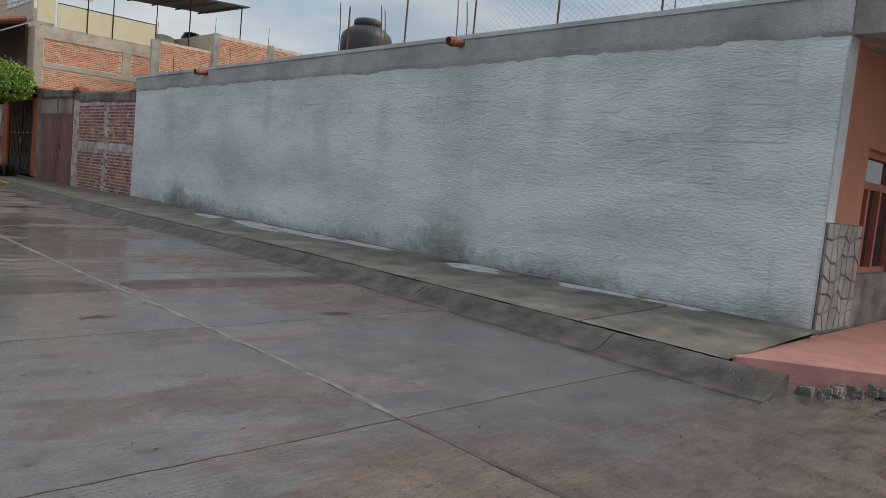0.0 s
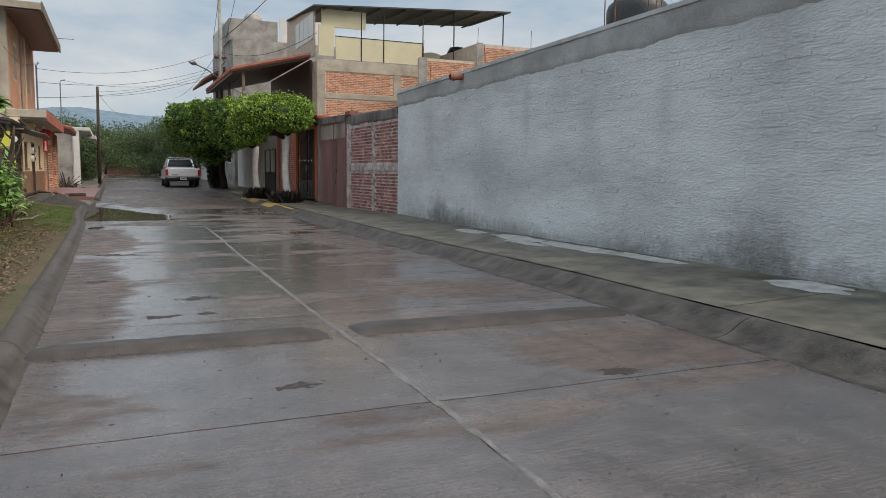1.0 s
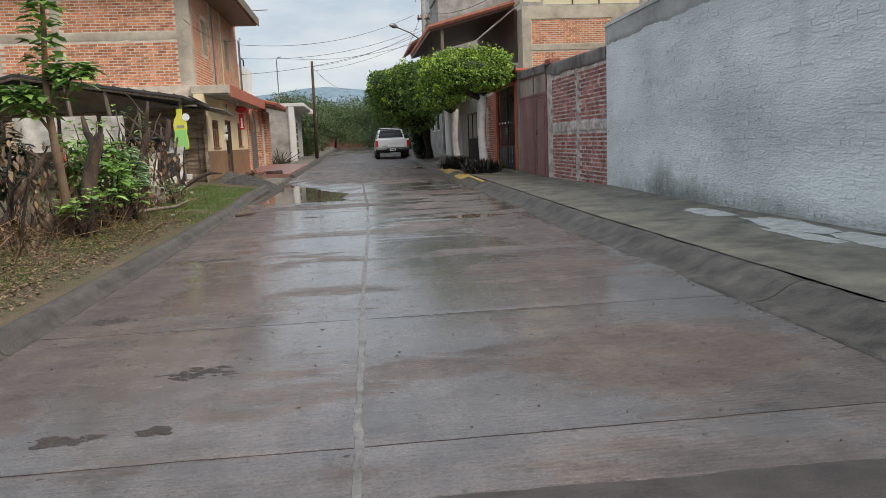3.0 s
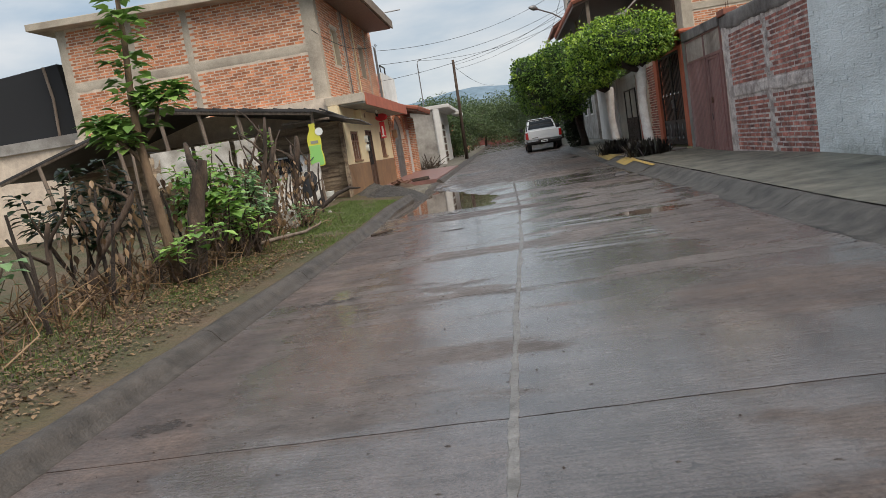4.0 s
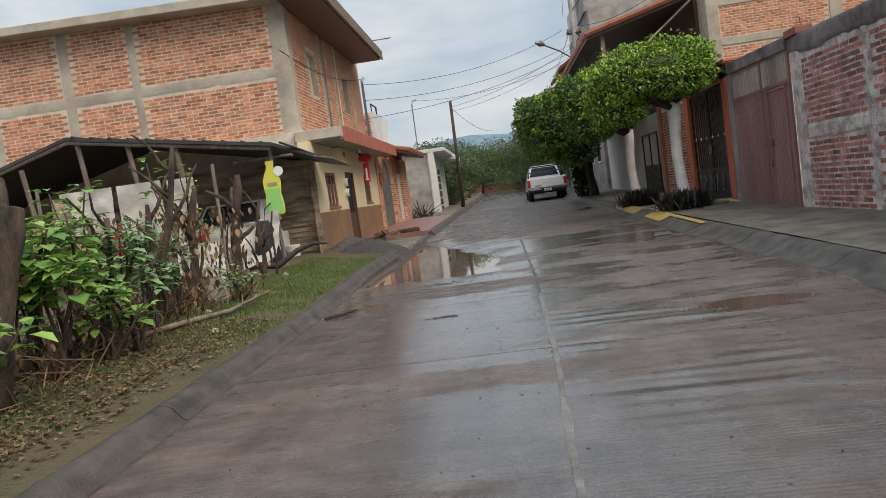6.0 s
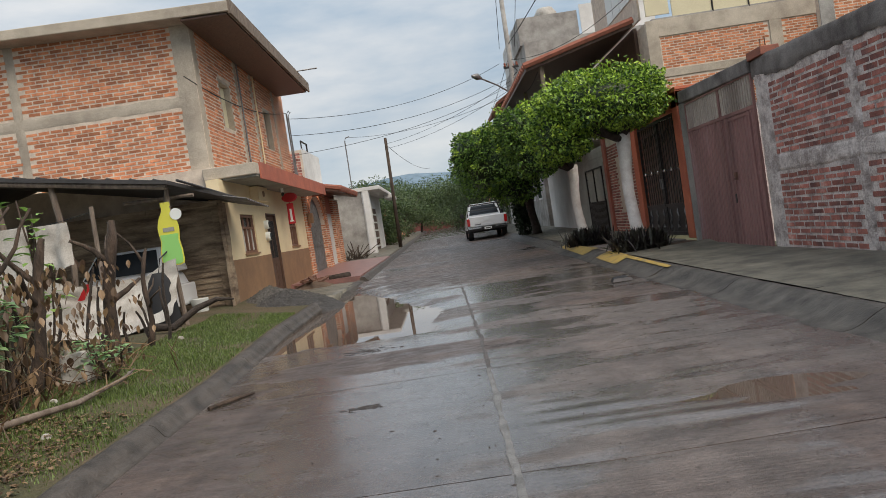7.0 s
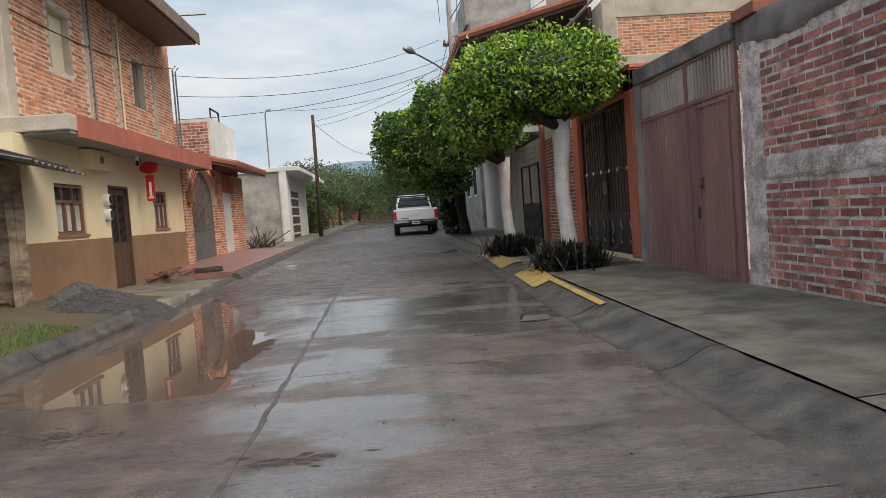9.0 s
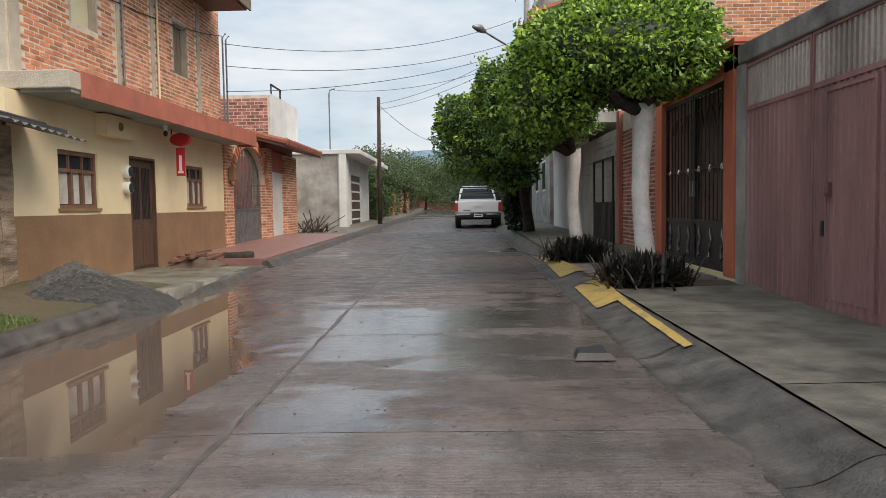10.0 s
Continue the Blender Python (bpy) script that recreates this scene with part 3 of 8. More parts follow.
def slab(x0, x1, y0, y1, n, m=0):
    m = m or n
    g = 0.0055
    b0, b1 = y0 + g, y1 - g

    def rim(u, n):
        return 0.0 if u < 1e-6 else 1.0 if u > 1 - 1e-6 else 0.007 + (u - 1 / n) / (1 - 2 / n) * 0.986

    def at(u, v):
        e = min(u, 1 - u, v, 1 - v)
        u, v = rim(u, n), rim(v, m)
        y = b0 + (b1 - b0) * v
        a0, a1 = (centre_x(y) if x0 == 2.93 else x0) + g, (centre_x(y) if x1 == 2.93 else x1) - g
        x = a0 + (a1 - a0) * u
        chip = 0.008 * wob(x, y, 2, 6) if e < 1e-6 else 0
        return x + chip, y + chip, slab_z(x, y) - (0.001 if e < 1e-6 else 0)
    s = Shape().sheet(n, m, at)
    # the sides of the slab
    for ring in ([(i, 0) for i in range(n + 1)], [(n, j) for j in range(m + 1)], [(n - i, m) for i in range(n + 1)], [(0, m - j) for j in range(m + 1)]):
        o = len(s.v)
        for i, j in ring:
            p = s.v[j * (n + 1) + i]
            s.v += [(p[0], p[1], p[2] - 0.08), p]
        for k in range(len(ring) - 1):
            s.f.append((o + 2 * k, o + 2 * k + 2, o + 2 * k + 3, o + 2 * k + 1))
    return s


for k in range(len(RY) - 1):
    y0, y1 = RY[k], RY[k + 1]
    n = 26 if 0 < y0 < 34 else 8
    for x0, x1 in ((0.30, 2.93), (2.93, 5.55)):
        m = 110 if x1 > 5 and 14 < y0 < 19 else 60 if x0 < 1 and 19 < y0 < 30 else n
        part("road_slab", slab(x0, x1, y0, y1, n, m), M["road"], road, smooth=True)
    if y1 < 3:
        for x0 in (5.55, 8.15, 10.75, 13.35):
            part("road_slab", slab(x0, x0 + 2.6, y0, y1, 6), M["road"], road, smooth=True)
        for x0 in (-2.2, -4.8):
            part("road_slab", slab(x0, x0 + 2.62, y0, y1, 6), M["road"], road, smooth=True)
    elif y0 < 4:
        part("road_slab", slab(5.55, 7.5, y0, 2.9, 6), M["road"], road, smooth=True)
        part("road_slab", slab(7.5, 15, y0, 2.9, 6), M["road"], road, smooth=True)
        part("road_slab", slab(5.35, 9.0, 2.9, 4.3, 8), M["road"], road, smooth=True)

for y0, y1 in zip(RY[5:24], RY[6:25]):
    def at(u, v, y0=y0, y1=y1):
        y = y0 + (y1 - y0) * v
        w = 0.050 if y < 20 else 0.045
        x = centre_x(y) + w * (u - 0.5) + (0.040 * noise.noise((u * 3, y * 3.1, 5)) + 0.022 * noise.noise((u * 3, y * 13, 5))) * (1 if u in (0.0, 1.0) else 0.4)
        edge = min(u, 1 - u)
        return x, y, slab_z(centre_x(y), y) + (-0.008 if edge < 0.01 else 0.003 + 0.003 * noise.noise((u * 4, y * 13, 2)))
    if 4 < y0 and y1 < 20:
        part("joint_strip", Shape().sheet(6, 44, at), M["joint_pale"], road, "pale mortar strip in the centre joint")
    else:
        part("joint_strip", Shape().sheet(6, 30, at), M["joint"], road, "dark silted centre joint")

puddle = Shape()
puddle.sheet(1, 1, lambda u, v: (0.30 + 2.75 * u, 20.9 + 10.5 * v, 0.030))
tagged(part("puddle", puddle, M["water"], label="still brown rain puddle in the sunken side of the street", kind="structure"), category="puddle")

tagged(part("water_film", Shape().sheet(2, 24, lambda u, v: (3.1 + 0.25 * math.sin(v * 23) + (1.9 + 0.3 * math.sin(v * 9)) * u, 15.3 + 3.3 * v, gz(15.3 + 3.3 * v) - 0.0045)), M["water"], label="thin streaks of rainwater in the brushed concrete", kind="structure"), category="puddle")
for k, (x, y, w, l) in enumerate(((1.22, 14.8, 0.24, 0.09), (1.92, 10.57, 0.16, 0.10), (1.03, 12.0, 0.12, 0.09), (1.91, 9.75, 0.06, 0.04), (1.5, 9.72, 0.12, 0.05), (1.84, 21.3, 0.26, 0.16), (3.3, 20.5, 0.22, 0.08), (2.05, 18.9, 0.14, 0.06), (4.1, 6.9, 0.12, 0.07), (2.1, 7.3, 0.1, 0.05))):
    rnd = random.Random(k)
    clods = Shape()
    for _ in range(70):
        px, pyy = x + rnd.gauss(0, w * 0.55), y + rnd.gauss(0, l * 0.5)
        r = rnd.uniform(0.006, 0.022)
        z = slab_z(px, pyy)
        ring = [(px + math.cos(t) * r * rnd.uniform(0.8, 2.6), pyy + math.sin(t) * r * rnd.uniform(0.5, 1.0), z + 0.001) for t in (0, 1.05, 2.1, 3.14, 4.2, 5.2)]
        clods.add(ring + [(px, pyy, z + r * 0.35)], [(i, (i + 1) % 6, 6) for i in range(6)])
    part("mud_clods", clods, M["soil_dark"], road, "crumbs of dark wet mud", kind="stuff")


for x0, x1, tilt in ((0.62, 2.66, 0.0), (2.86, 5.36, 0.03)):
    def at(u, v, x0=x0, x1=x1, tilt=tilt):
        x = x0 + (x1 - x0) * u
        side = min(1, u * (x1 - x0) / 0.18, (1 - u) * (x1 - x0) / 0.18)
        back = 0.50 * (0.75 + 0.25 * max(0, side) ** 0.5)
        y = 8.44 + back * v - tilt * (x - x0) * (1 - v) * 0.6
        h = min(1, v / 0.16) ** 0.6 * math.cos(math.pi / 2 * max(0.0, (v - 0.16) / 0.84)) ** 0.8
        ragged = 0.022 * noise.noise((x * 3.1, v * 2, 3)) + 0.010 * noise.noise((x * 14, v * 5, 3))
        return x, y + ragged, -0.012 + 0.064 * h * max(0, side) ** 0.5 + 0.005 * wob(x, y, 9, 4) + 0.002 * wob(x, y, 4, 19)
    tagged(part("speed_hump", Shape().sheet(90, 20, at), M["hump"], smooth=True, label="low rounded concrete speed hump across one lane"), category="speed hump", group="speed humps")

def kerb_shift(y):
    return -0.42 * min(1, max(0, (10.5 - y) / 6.5)) ** 1.3


grit = Shape()
rnd = random.Random(31)
for _ in range(900):
    q = rnd.random()
    if q < 0.45:
        px, pyy = rnd.choice((rnd.uniform(0.8, 2.65), rnd.uniform(2.9, 5.3))), 8.42 + rnd.gauss(0, 0.02)
    elif q < 0.7:
        pyy = rnd.uniform(4.5, 26)
        px = 5.44 + kerb_shift(pyy) + rnd.gauss(0, 0.025)
    else:
        px, pyy = rnd.uniform(0.6, 5.3), rnd.uniform(4, 30)
    r = rnd.uniform(0.004, 0.011)
    z = slab_z(px, pyy)
    ring = [(px + math.cos(t) * r * rnd.uniform(0.8, 2.4), pyy + math.sin(t) * r * rnd.uniform(0.6, 1.2), z) for t in (0, 1.05, 2.1, 3.14, 4.2, 5.2)]
    grit.add(ring + [(px, pyy, z + r * 0.6)], [(i, (i + 1) % 6, 6) for i in range(6)])
part("loose_grit", grit, M["soil_dark"], road, "scattered dark grit and crumbs", kind="stuff")

# right kerb: a rolled concrete edge, in lengths
RK = [(5.46, -0.06), (5.46, 0.002), (5.53, 0.006), (5.60, 0.016), (5.67, 0.042), (5.73, 0.078), (5.79, 0.112), (5.84, 0.130), (5.88, 0.138), (5.92, 0.136), (5.92, -0.06)]
RAMP = [(5.46, -0.06), (5.46, 0.002), (5.52, 0.012), (5.58, 0.030), (5.64, 0.052), (5.69, 0.072), (5.74, 0.092), (5.79, 0.110), (5.84, 0.126), (5.92, 0.132), (5.92, -0.06)]


def swept(profile, y0, y1, n, shift=lambda y: 0.0):
    k = len(profile)

    def at(u, v):
        y = y0 + (y1 - y0) * v
        x, z = profile[min(k - 1, round(u * (k - 1)))]
        q = 1 if 0 < u < 1 else 0
        return x + shift(y) + q * (0.010 * wob(x, y, 1, 2.1) + 0.005 * wob(x, y, 1, 9)), y, z + gz(y) + q * (0.006 * wob(x, y, 5, 2.7) + 0.004 * wob(x, y, 5, 11))
    s = Shape().sheet(k - 1, n, at)
    a, b = s.v[:k], s.v[n * k:n * k + k]
    s.add(a, [tuple(range(k))])
    s.add(b, [tuple(range(k))[::-1]])
    return s


kerb = part("kerb_right", Shape().box(5.55, 4.2, -0.2, 5.88, 60, -0.03), M["joint"], kind="structure", label="rolled grey concrete kerb with cracked joints")
ky = [3.45, 4.9, 7.4, 9.9, 11.3, 13.8, 16.4, 19.0, 21.6, 24.0, 26.6, 29.2, 31.8, 34.4, 37.0, 40.0, 44.0, 48.0, 52, 58, 66, 75, 90, 105]
for y0, y1 in zip(ky, ky[1:]):
    part("kerb_segment", swept(RAMP if 23.9 < y0 < 31 else RK, y0 + 0.006, y1 - 0.006, 30, kerb_shift), M["kerb"], kerb, smooth=True)

pavement = part("pavement_right", Shape().box(6.0, 4.0, -0.2, 7.6, 17, 0.10).hexa([(6.2, 17, -0.2), (7.6, 17, -0.2), (7.6, 110, -0.2), (6.2, 110, -0.2)], [(6.2, 17, 0.1), (7.6, 17, 0.1), (7.6, 110, gz(110) + 0.1), (6.2, 110, gz(110) + 0.1)]), M["joint"], kind="structure",
                label="olive-grey concrete pavement slabs along the wall")
py = [3.9, 5.35, 7.8, 10.2, 12.7, 15.2, 17.7, 20.2, 22.7, 25.3, 27.0]
for y0, y1 in zip(py, py[1:]):
    def at(u, v, y0=y0, y1=y1):
        y = y0 + 0.008 + (y1 - y0 - 0.016) * v
        xl = 5.931 + 0.007 * wob(0, y, 8, 5) + kerb_shift(y)
        x = xl + (7.52 - xl) * u
        return x, y, 0.143 + blend(y, (20, 0.07), (24.3, -0.02), (26.6, -0.02), (27, 0.03)) * u + gz(y) + 0.005 * wob(x, y, 3, 1.2)
    part("paving_slab", Shape().sheet(8, 14, at), M["walk"], pavement)
py = [31.4, 34.0, 37, 40, 44, 48, 54, 60, 70, 80, 95, 110]
for y0, y1 in zip(py, py[1:]):
    part("paving_slab", Shape().sheet(4, 4, lambda u, v, y0=y0, y1=y1: (5.93 + 1.59 * u, y0 + 0.008 + (y1 - y0 - 0.016) * v, 0.139 + 0.06 * u + gz(y0 + (y1 - y0) * v))), M["walk"], pavement)
pink = part("pavement_corner", Shape().hexa([(5.60, 3.93, -0.1), (6.6, 2.7, -0.1), (16, 2.7, -0.1), (16, 4.0, -0.1)], [(5.64, 3.93, 0.152), (6.5, 2.85, 0.14), (16, 2.85, 0.14), (16, 4.0, 0.19)]), M["walk_pink"], kind="structure", label="pink painted concrete pavement at the street corner")

# ---- helpers for walls and plants ----
BRICK_JOBS = []


def brick_field(owner, plane, a0, a1, z0, z1, pos, key, singles=0, near=0.0, length=0.215, height=0.052, joint=0.023, proud=0.005, holes=(), facing=-1, slope=0.0, ragged=0.0):
    """Courses of bricks in stretcher bond, standing a little proud of the wall's mortar. Done last, when all else stands."""
    BRICK_JOBS.append((owner, plane, a0, a1, z0, z1, pos, key, singles, near, length, height, joint, proud, holes, facing, slope, ragged))


def lay_bricks(job):
    owner, plane, a0, a1, z0, z1, pos, key, singles, near, length, height, joint, proud, holes, facing, slope, ragged = job
    rnd = random.Random(hash((round(a0 * 100), round(z0 * 100), round(pos * 100))) & 0xffff)
    full, cut = [], []
    rows = int((z1 - z0) / (height + joint))
    for k in range(rows):
        z = z0 + k * (height + joint) + joint / 2
        a = a0 - (k % 2) * (length + joint) / 2
        while a < a1:
            ln = length if not ragged else rnd.uniform(0.10, 0.32)
            b0, b1 = max(a0, a + joint / 2), min(a1, a + ln + joint / 2)
            a += ln + joint
            if b1 - b0 < 0.05:
                continue
            m = (b0 + b1) / 2
            if rnd.random() < ragged * (1.0 + 1.6 * noise.noise((m * 0.9, z * 1.7, pos))):
                continue
            if any(h0 - 0.03 < m < h1 + 0.03 and g0 - 0.03 < z + height / 2 < g1 + 0.03 for h0, h1, g0, g1 in holes):
                continue
            (full if b1 - b0 > length - 0.003 else cut).append((m, z + height / 2 + slope * (m - a0) + rnd.uniform(-0.003, 0.003) * (1 + 3.0 * (ragged > 0)), b1 - b0))
    full.sort(key=lambda q: abs(q[0] - near) + 0.3 * q[1])
    chosen, rest = full[:singles], full[singles:] + cut
    kinds = []
    for i in range(5 if chosen else 0):
        s = Shape()
        w, d, h = length / 2 + rnd.uniform(-0.006, 0.003), 0.05, height / 2 + rnd.uniform(-0.004, 0.002)
        if plane == "x":
            s.box(-d, -w, -h, d, w, h)
        else:
            s.box(-w, -d, -h, w, d, h)
        s.v = [tuple(c + rnd.uniform(-0.003, 0.003) for c in v) for v in s.v]
        me = bpy.data.meshes.new("brick")
        me.from_pydata(s.v, [], s.f)
        me.materials.append(M[key])
        kinds.append(me)
    for m, z, _ in chosen:
        ob = new("brick", rnd.choice(kinds))
        off = pos + facing * (proud * rnd.uniform(0.4, 1.2) - 0.05)
        ob.location = (off, m, z) if plane == "x" else (m, off, z)
        ob.parent = owner
    if rest:
        s = Shape()
        for m, z, w in rest:
            face = pos + facing * proud * rnd.uniform(0.35, 1.25)
            back = pos - facing * 0.04
            lo, hi = min(face, back), max(face, back)
            h, w2 = height / 2 + rnd.uniform(-0.004, 0.003), w / 2 + rnd.uniform(-0.005, 0.002)
            if plane == "x":
                s.box(lo, m - w2, z - h, hi, m + w2, z + h)
            else:
                s.box(m - w2, lo, z - h, m + w2, hi, z + h)
        part("brickwork", s, M[key + "_i"] if key + "_i" in M else M[key], owner, kind="stuff")


def thing(name, at=(0, 0, 0), label="", category="", group="", kind="", turn=0):
    return tagged(empty(name, at, turn=turn), label, category, group, kind)


def leaves(centre_of, count, size, rnd, broad=0.55):
    """Many small folded leaves; centre_of() gives a place and an outward way."""
    s = Shape()
    for _ in range(count):
        c, out = centre_of()
        k = size * rnd.uniform(0.65, 1.35)
        d = (Vector(out) * 0.6 + Vector((rnd.gauss(0, 1), rnd.gauss(0, 1), rnd.gauss(-0.25, 0.8))) * 0.6).normalized()
        a = d.cross(Vector((rnd.gauss(0, 1), rnd.gauss(0, 1), rnd.gauss(0, 1)))).normalized()
        nrm = d.cross(a)
        c = Vector(c)
        o = len(s.v)
        s.v.extend([tuple(c - d * k * 0.5), tuple(c + a * k * broad * 0.5 + nrm * k * 0.08), tuple(c + d * k * 0.5), tuple(c - a * k * broad * 0.5 + nrm * k * 0.08)])
        s.f.append((o, o + 1, o + 2))
        s.f.append((o, o + 2, o + 3))
    return s


def hedge_points(rnd, c, r, power=3.2, shell=0.22, lumps=0.12, seed=0.0):
    def pick():
        while True:
            v = Vector((rnd.gauss(0, 1), rnd.gauss(0, 1), rnd.gauss(0, 1))).normalized()
            n = (abs(v.x) ** power + abs(v.y) ** power + abs(v.z) ** power) ** (1 / power)
            e = v / n
            k = 1 - shell * rnd.random() ** 1.8 + lumps * noise.noise((e.x * 3 + seed, e.y * 3, e.z * 3)) + 0.05 * noise.noise((e.x * 9, e.y * 9 + seed, e.z * 9))
            return (c[0] + e.x * k * r[0], c[1] + e.y * k * r[1], c[2] + e.z * k * r[2]), v
    return pick


def core(c, r, power=3.2, k=0.76, seed=0.0):
    def at(u, v):
        t, f = 2 * math.pi * u, math.pi * (v - 0.5)
        d = Vector((math.cos(t) * math.cos(f), math.sin(t) * math.cos(f), math.sin(f)))
        n = (abs(d.x) ** power + abs(d.y) ** power + abs(d.z) ** power) ** (1 / power)
        e = d / n
        q = k + 0.10 * noise.noise((e.x * 3 + seed, e.y * 3, e.z * 3))
        return c[0] + e.x * q * r[0], c[1] + e.y * q * r[1], c[2] + e.z * q * r[2]
    return Shape().sheet(20, 12, at)


def bent(p0, p1, n, sway, rnd):
    p0, p1 = Vector(p0), Vector(p1)
    ph = [rnd.uniform(0, 6.28) for _ in range(2)]
    return [tuple(p0.lerp(p1, i / n) + Vector((math.sin(ph[0] + 4 * i / n), math.cos(ph[1] + 3.4 * i / n), 0)) * sway * math.sin(math.pi * i / n)) for i in range(n + 1)]


# ---- right side: grey wall ----
TOP0, TOP1 = 3.40, 3.16
grey_wall = part("wall_grey", Shape().hexa([(7.75, 4.0, 0), (7.75, 20.08, 0), (7.51, 20.08, 0), (7.51, 4.0, 0)], [(7.75, 4.0, TOP0), (7.75, 20.08, TOP1), (7.51, 20.08, TOP1), (7.51, 4.0, TOP0)]), M["grey_paint"], kind="structure",
                 label="long grey-painted brick boundary wall with a raw concrete top beam")


def rough_band(y0, y1, z0a, z1a, z0b, z1b, x, n, m, seed):
    """A hand-plastered strip on the wall, with an uneven face and edges."""
    def at(u, v):
        y = y0 + (y1 - y0) * u
        lo, hi = z0a + (z0b - z0a) * u, z1a + (z1b - z1a) * u
        edge = (0.05 * noise.noise((y * 1.3, seed, 3)) + 0.035 * noise.noise((y * 6.1, seed, v * 3))) * (1 - v)
        z = lo + (hi - lo) * v + (edge if 0.01 < v < 0.99 or v <= 0.01 else 0.012 * noise.noise((y * 3, seed, 1)))
        rim = 0.022 if v in (0.0, 1.0) else 0.0
        return x - 0.012 * noise.noise((y * 1.5, z * 2.5, seed)) - 0.006 * noise.noise((y * 7, z * 9, seed)) + rim, y, z
    return Shape().sheet(n, m, at)


part("top_beam", rough_band(4.0, 20.08, 2.98, TOP0 + 0.01, 2.80, TOP1 + 0.01, 7.488, 150, 8, 2.0), M["beam"], grey_wall, "rough stained concrete beam", smooth=True)
cap = Shape().hexa([(7.80, 4.0, TOP0 - 0.05), (7.80, 20.1, TOP1 - 0.05), (7.47, 20.1, TOP1 - 0.05), (7.47, 4.0, TOP0 - 0.05)], [(7.80, 4.0, TOP0 + 0.015), (7.80, 20.1, TOP1 + 0.015), (7.49, 20.1, TOP1 + 0.015), (7.49, 4.0, TOP0 + 0.015)])
part("coping", cap, M["beam"], grey_wall)
for i, y in enumerate((4.0,)):
    part("pillar", rough_band(y + 0.01, y + (0.42 if i == 0 else 0.30), 0.16, 2.95 - 0.01 * i, 0.16, 2.95 - 0.01 * i, 7.494, 6, 40, i + 5.0), M["grey_paint"], grey_wall, smooth=True)
brick_field(grey_wall, "x", 4.45, 20.06, 0.16, 2.84, 7.512, "grey_paint", length=0.24, height=0.058, joint=0.017, proud=0.0085, ragged=0.42)

# clay drain spouts through the top of the wall
for y, z in ((9.02, 3.22), (16.45, 3.10)):
    t = thing("drain_spout", (7.6, y, z), "short fired-clay drain pipe poking out of the wall top", "drain pipe", "drain pipes")
    part("pipe", Shape().tube([(0.2, 0.0, 0.02), (-0.2, 0.0, 0.0), (-0.38, 0.0, -0.01)], 0.058, 14, cap=False).tube([(0.2, 0.0, 0.02), (-0.2, 0.0, 0.0), (-0.375, 0.0, -0.01)], 0.045, 14, cap=False), M["clay"], t, smooth=True)
    part("collar", Shape().lathe([(0.06, 0), (0.07, 0.005), (0.07, 0.05), (0.06, 0.055)], 14), M["clay"], t).matrix_basis = pose(-0.33, 0, -0.008, 0, 90, 0)

# building behind the wall: flat roof with a water tank, and a wire fence on the wall
part("roof_behind_wall", Shape().box(7.76, 6.0, 2.9, 15.0, 20.0, 3.05).box(7.76, 6.0, 0, 15, 6.2, 2.9).box(14.8, 6.2, 0, 15, 19.8, 2.9).box(7.76, 19.8, 0, 15, 20.0, 2.9), M["raw_concrete"], kind="structure", label="flat concrete roof of the building behind the wall")
tank = thing("water_tank", (9.15, 13.3, 3.05), "black ribbed plastic rooftop water tank with a domed lid", "water tank")
part("tank_body", Shape().lathe([(0.49, 0.0), (0.50, 0.03), (0.50, 0.22), (0.485, 0.24), (0.50, 0.26), (0.50, 0.50), (0.485, 0.52), (0.50, 0.54), (0.50, 0.86), (0.47, 0.95), (0.36, 1.05), (0.25, 1.10), (0.24, 1.13)], 40), M["black_plastic"], tank, smooth=True)
part("tank_lid", Shape().lathe([(0.25, 1.10), (0.27, 1.12), (0.27, 1.20), (0.22, 1.24), (0.02, 1.27)], 32), M["black_plastic"], tank, smooth=True)
fence = thing("wire_fence", (7.62, 4.6, 3.2), "rusty chain-link fence strung between thin posts on the wall", "fence")
for k in range(6):
    part("post", Shape().tube([(0, k * 1.45, -0.1), (0.02, k * 1.45 + 0.02, 1.0 - 0.03 * k)], 0.014, 6), M["rust"], fence)
net = Shape()
for k in range(-10, 84):
    y = k * 0.1
    for s in (1, -1):
        y0, y1 = (y, y + 1.0) if s > 0 else (y + 1.0, y)
        z0, z1 = 0.12, 0.9
        q0, q1 = max(0.0, min(7.25, y0)), max(0.0, min(7.25, y1))
        if abs(q1 - q0) < 0.05:
            continue
        f0, f1 = (q0 - y0) / (y1 - y0), (q1 - y0) / (y1 - y0)
        net.tube([(0, q0, z0 + (z1 - z0) * f0 + 0.0), (0, q1, z0 + (z1 - z0) * f1)], 0.0018, 3, cap=False)
part("mesh_wire", net, M["steel"], fence, kind="stuff")
for y, h in ((5.9, 0.95), (9.1, 0.7), (9.3, 0.9), (10.9, 0.75), (11.0, 0.85), (11.15, 0.65), (12.1, 1.0), (15.8, 0.5), (18.4, 0.45)):
    t = thing("reinforcing_bar", (7.64, y, 3.14), "thin rusty steel bar standing on the wall top", "steel bar", "steel bars")
    part("bar", Shape().tube([(0, 0, -0.05), (0.01, 0.02, h * 0.6), (0.0, 0.05, h)], 0.008, 6), M["rust"], t)

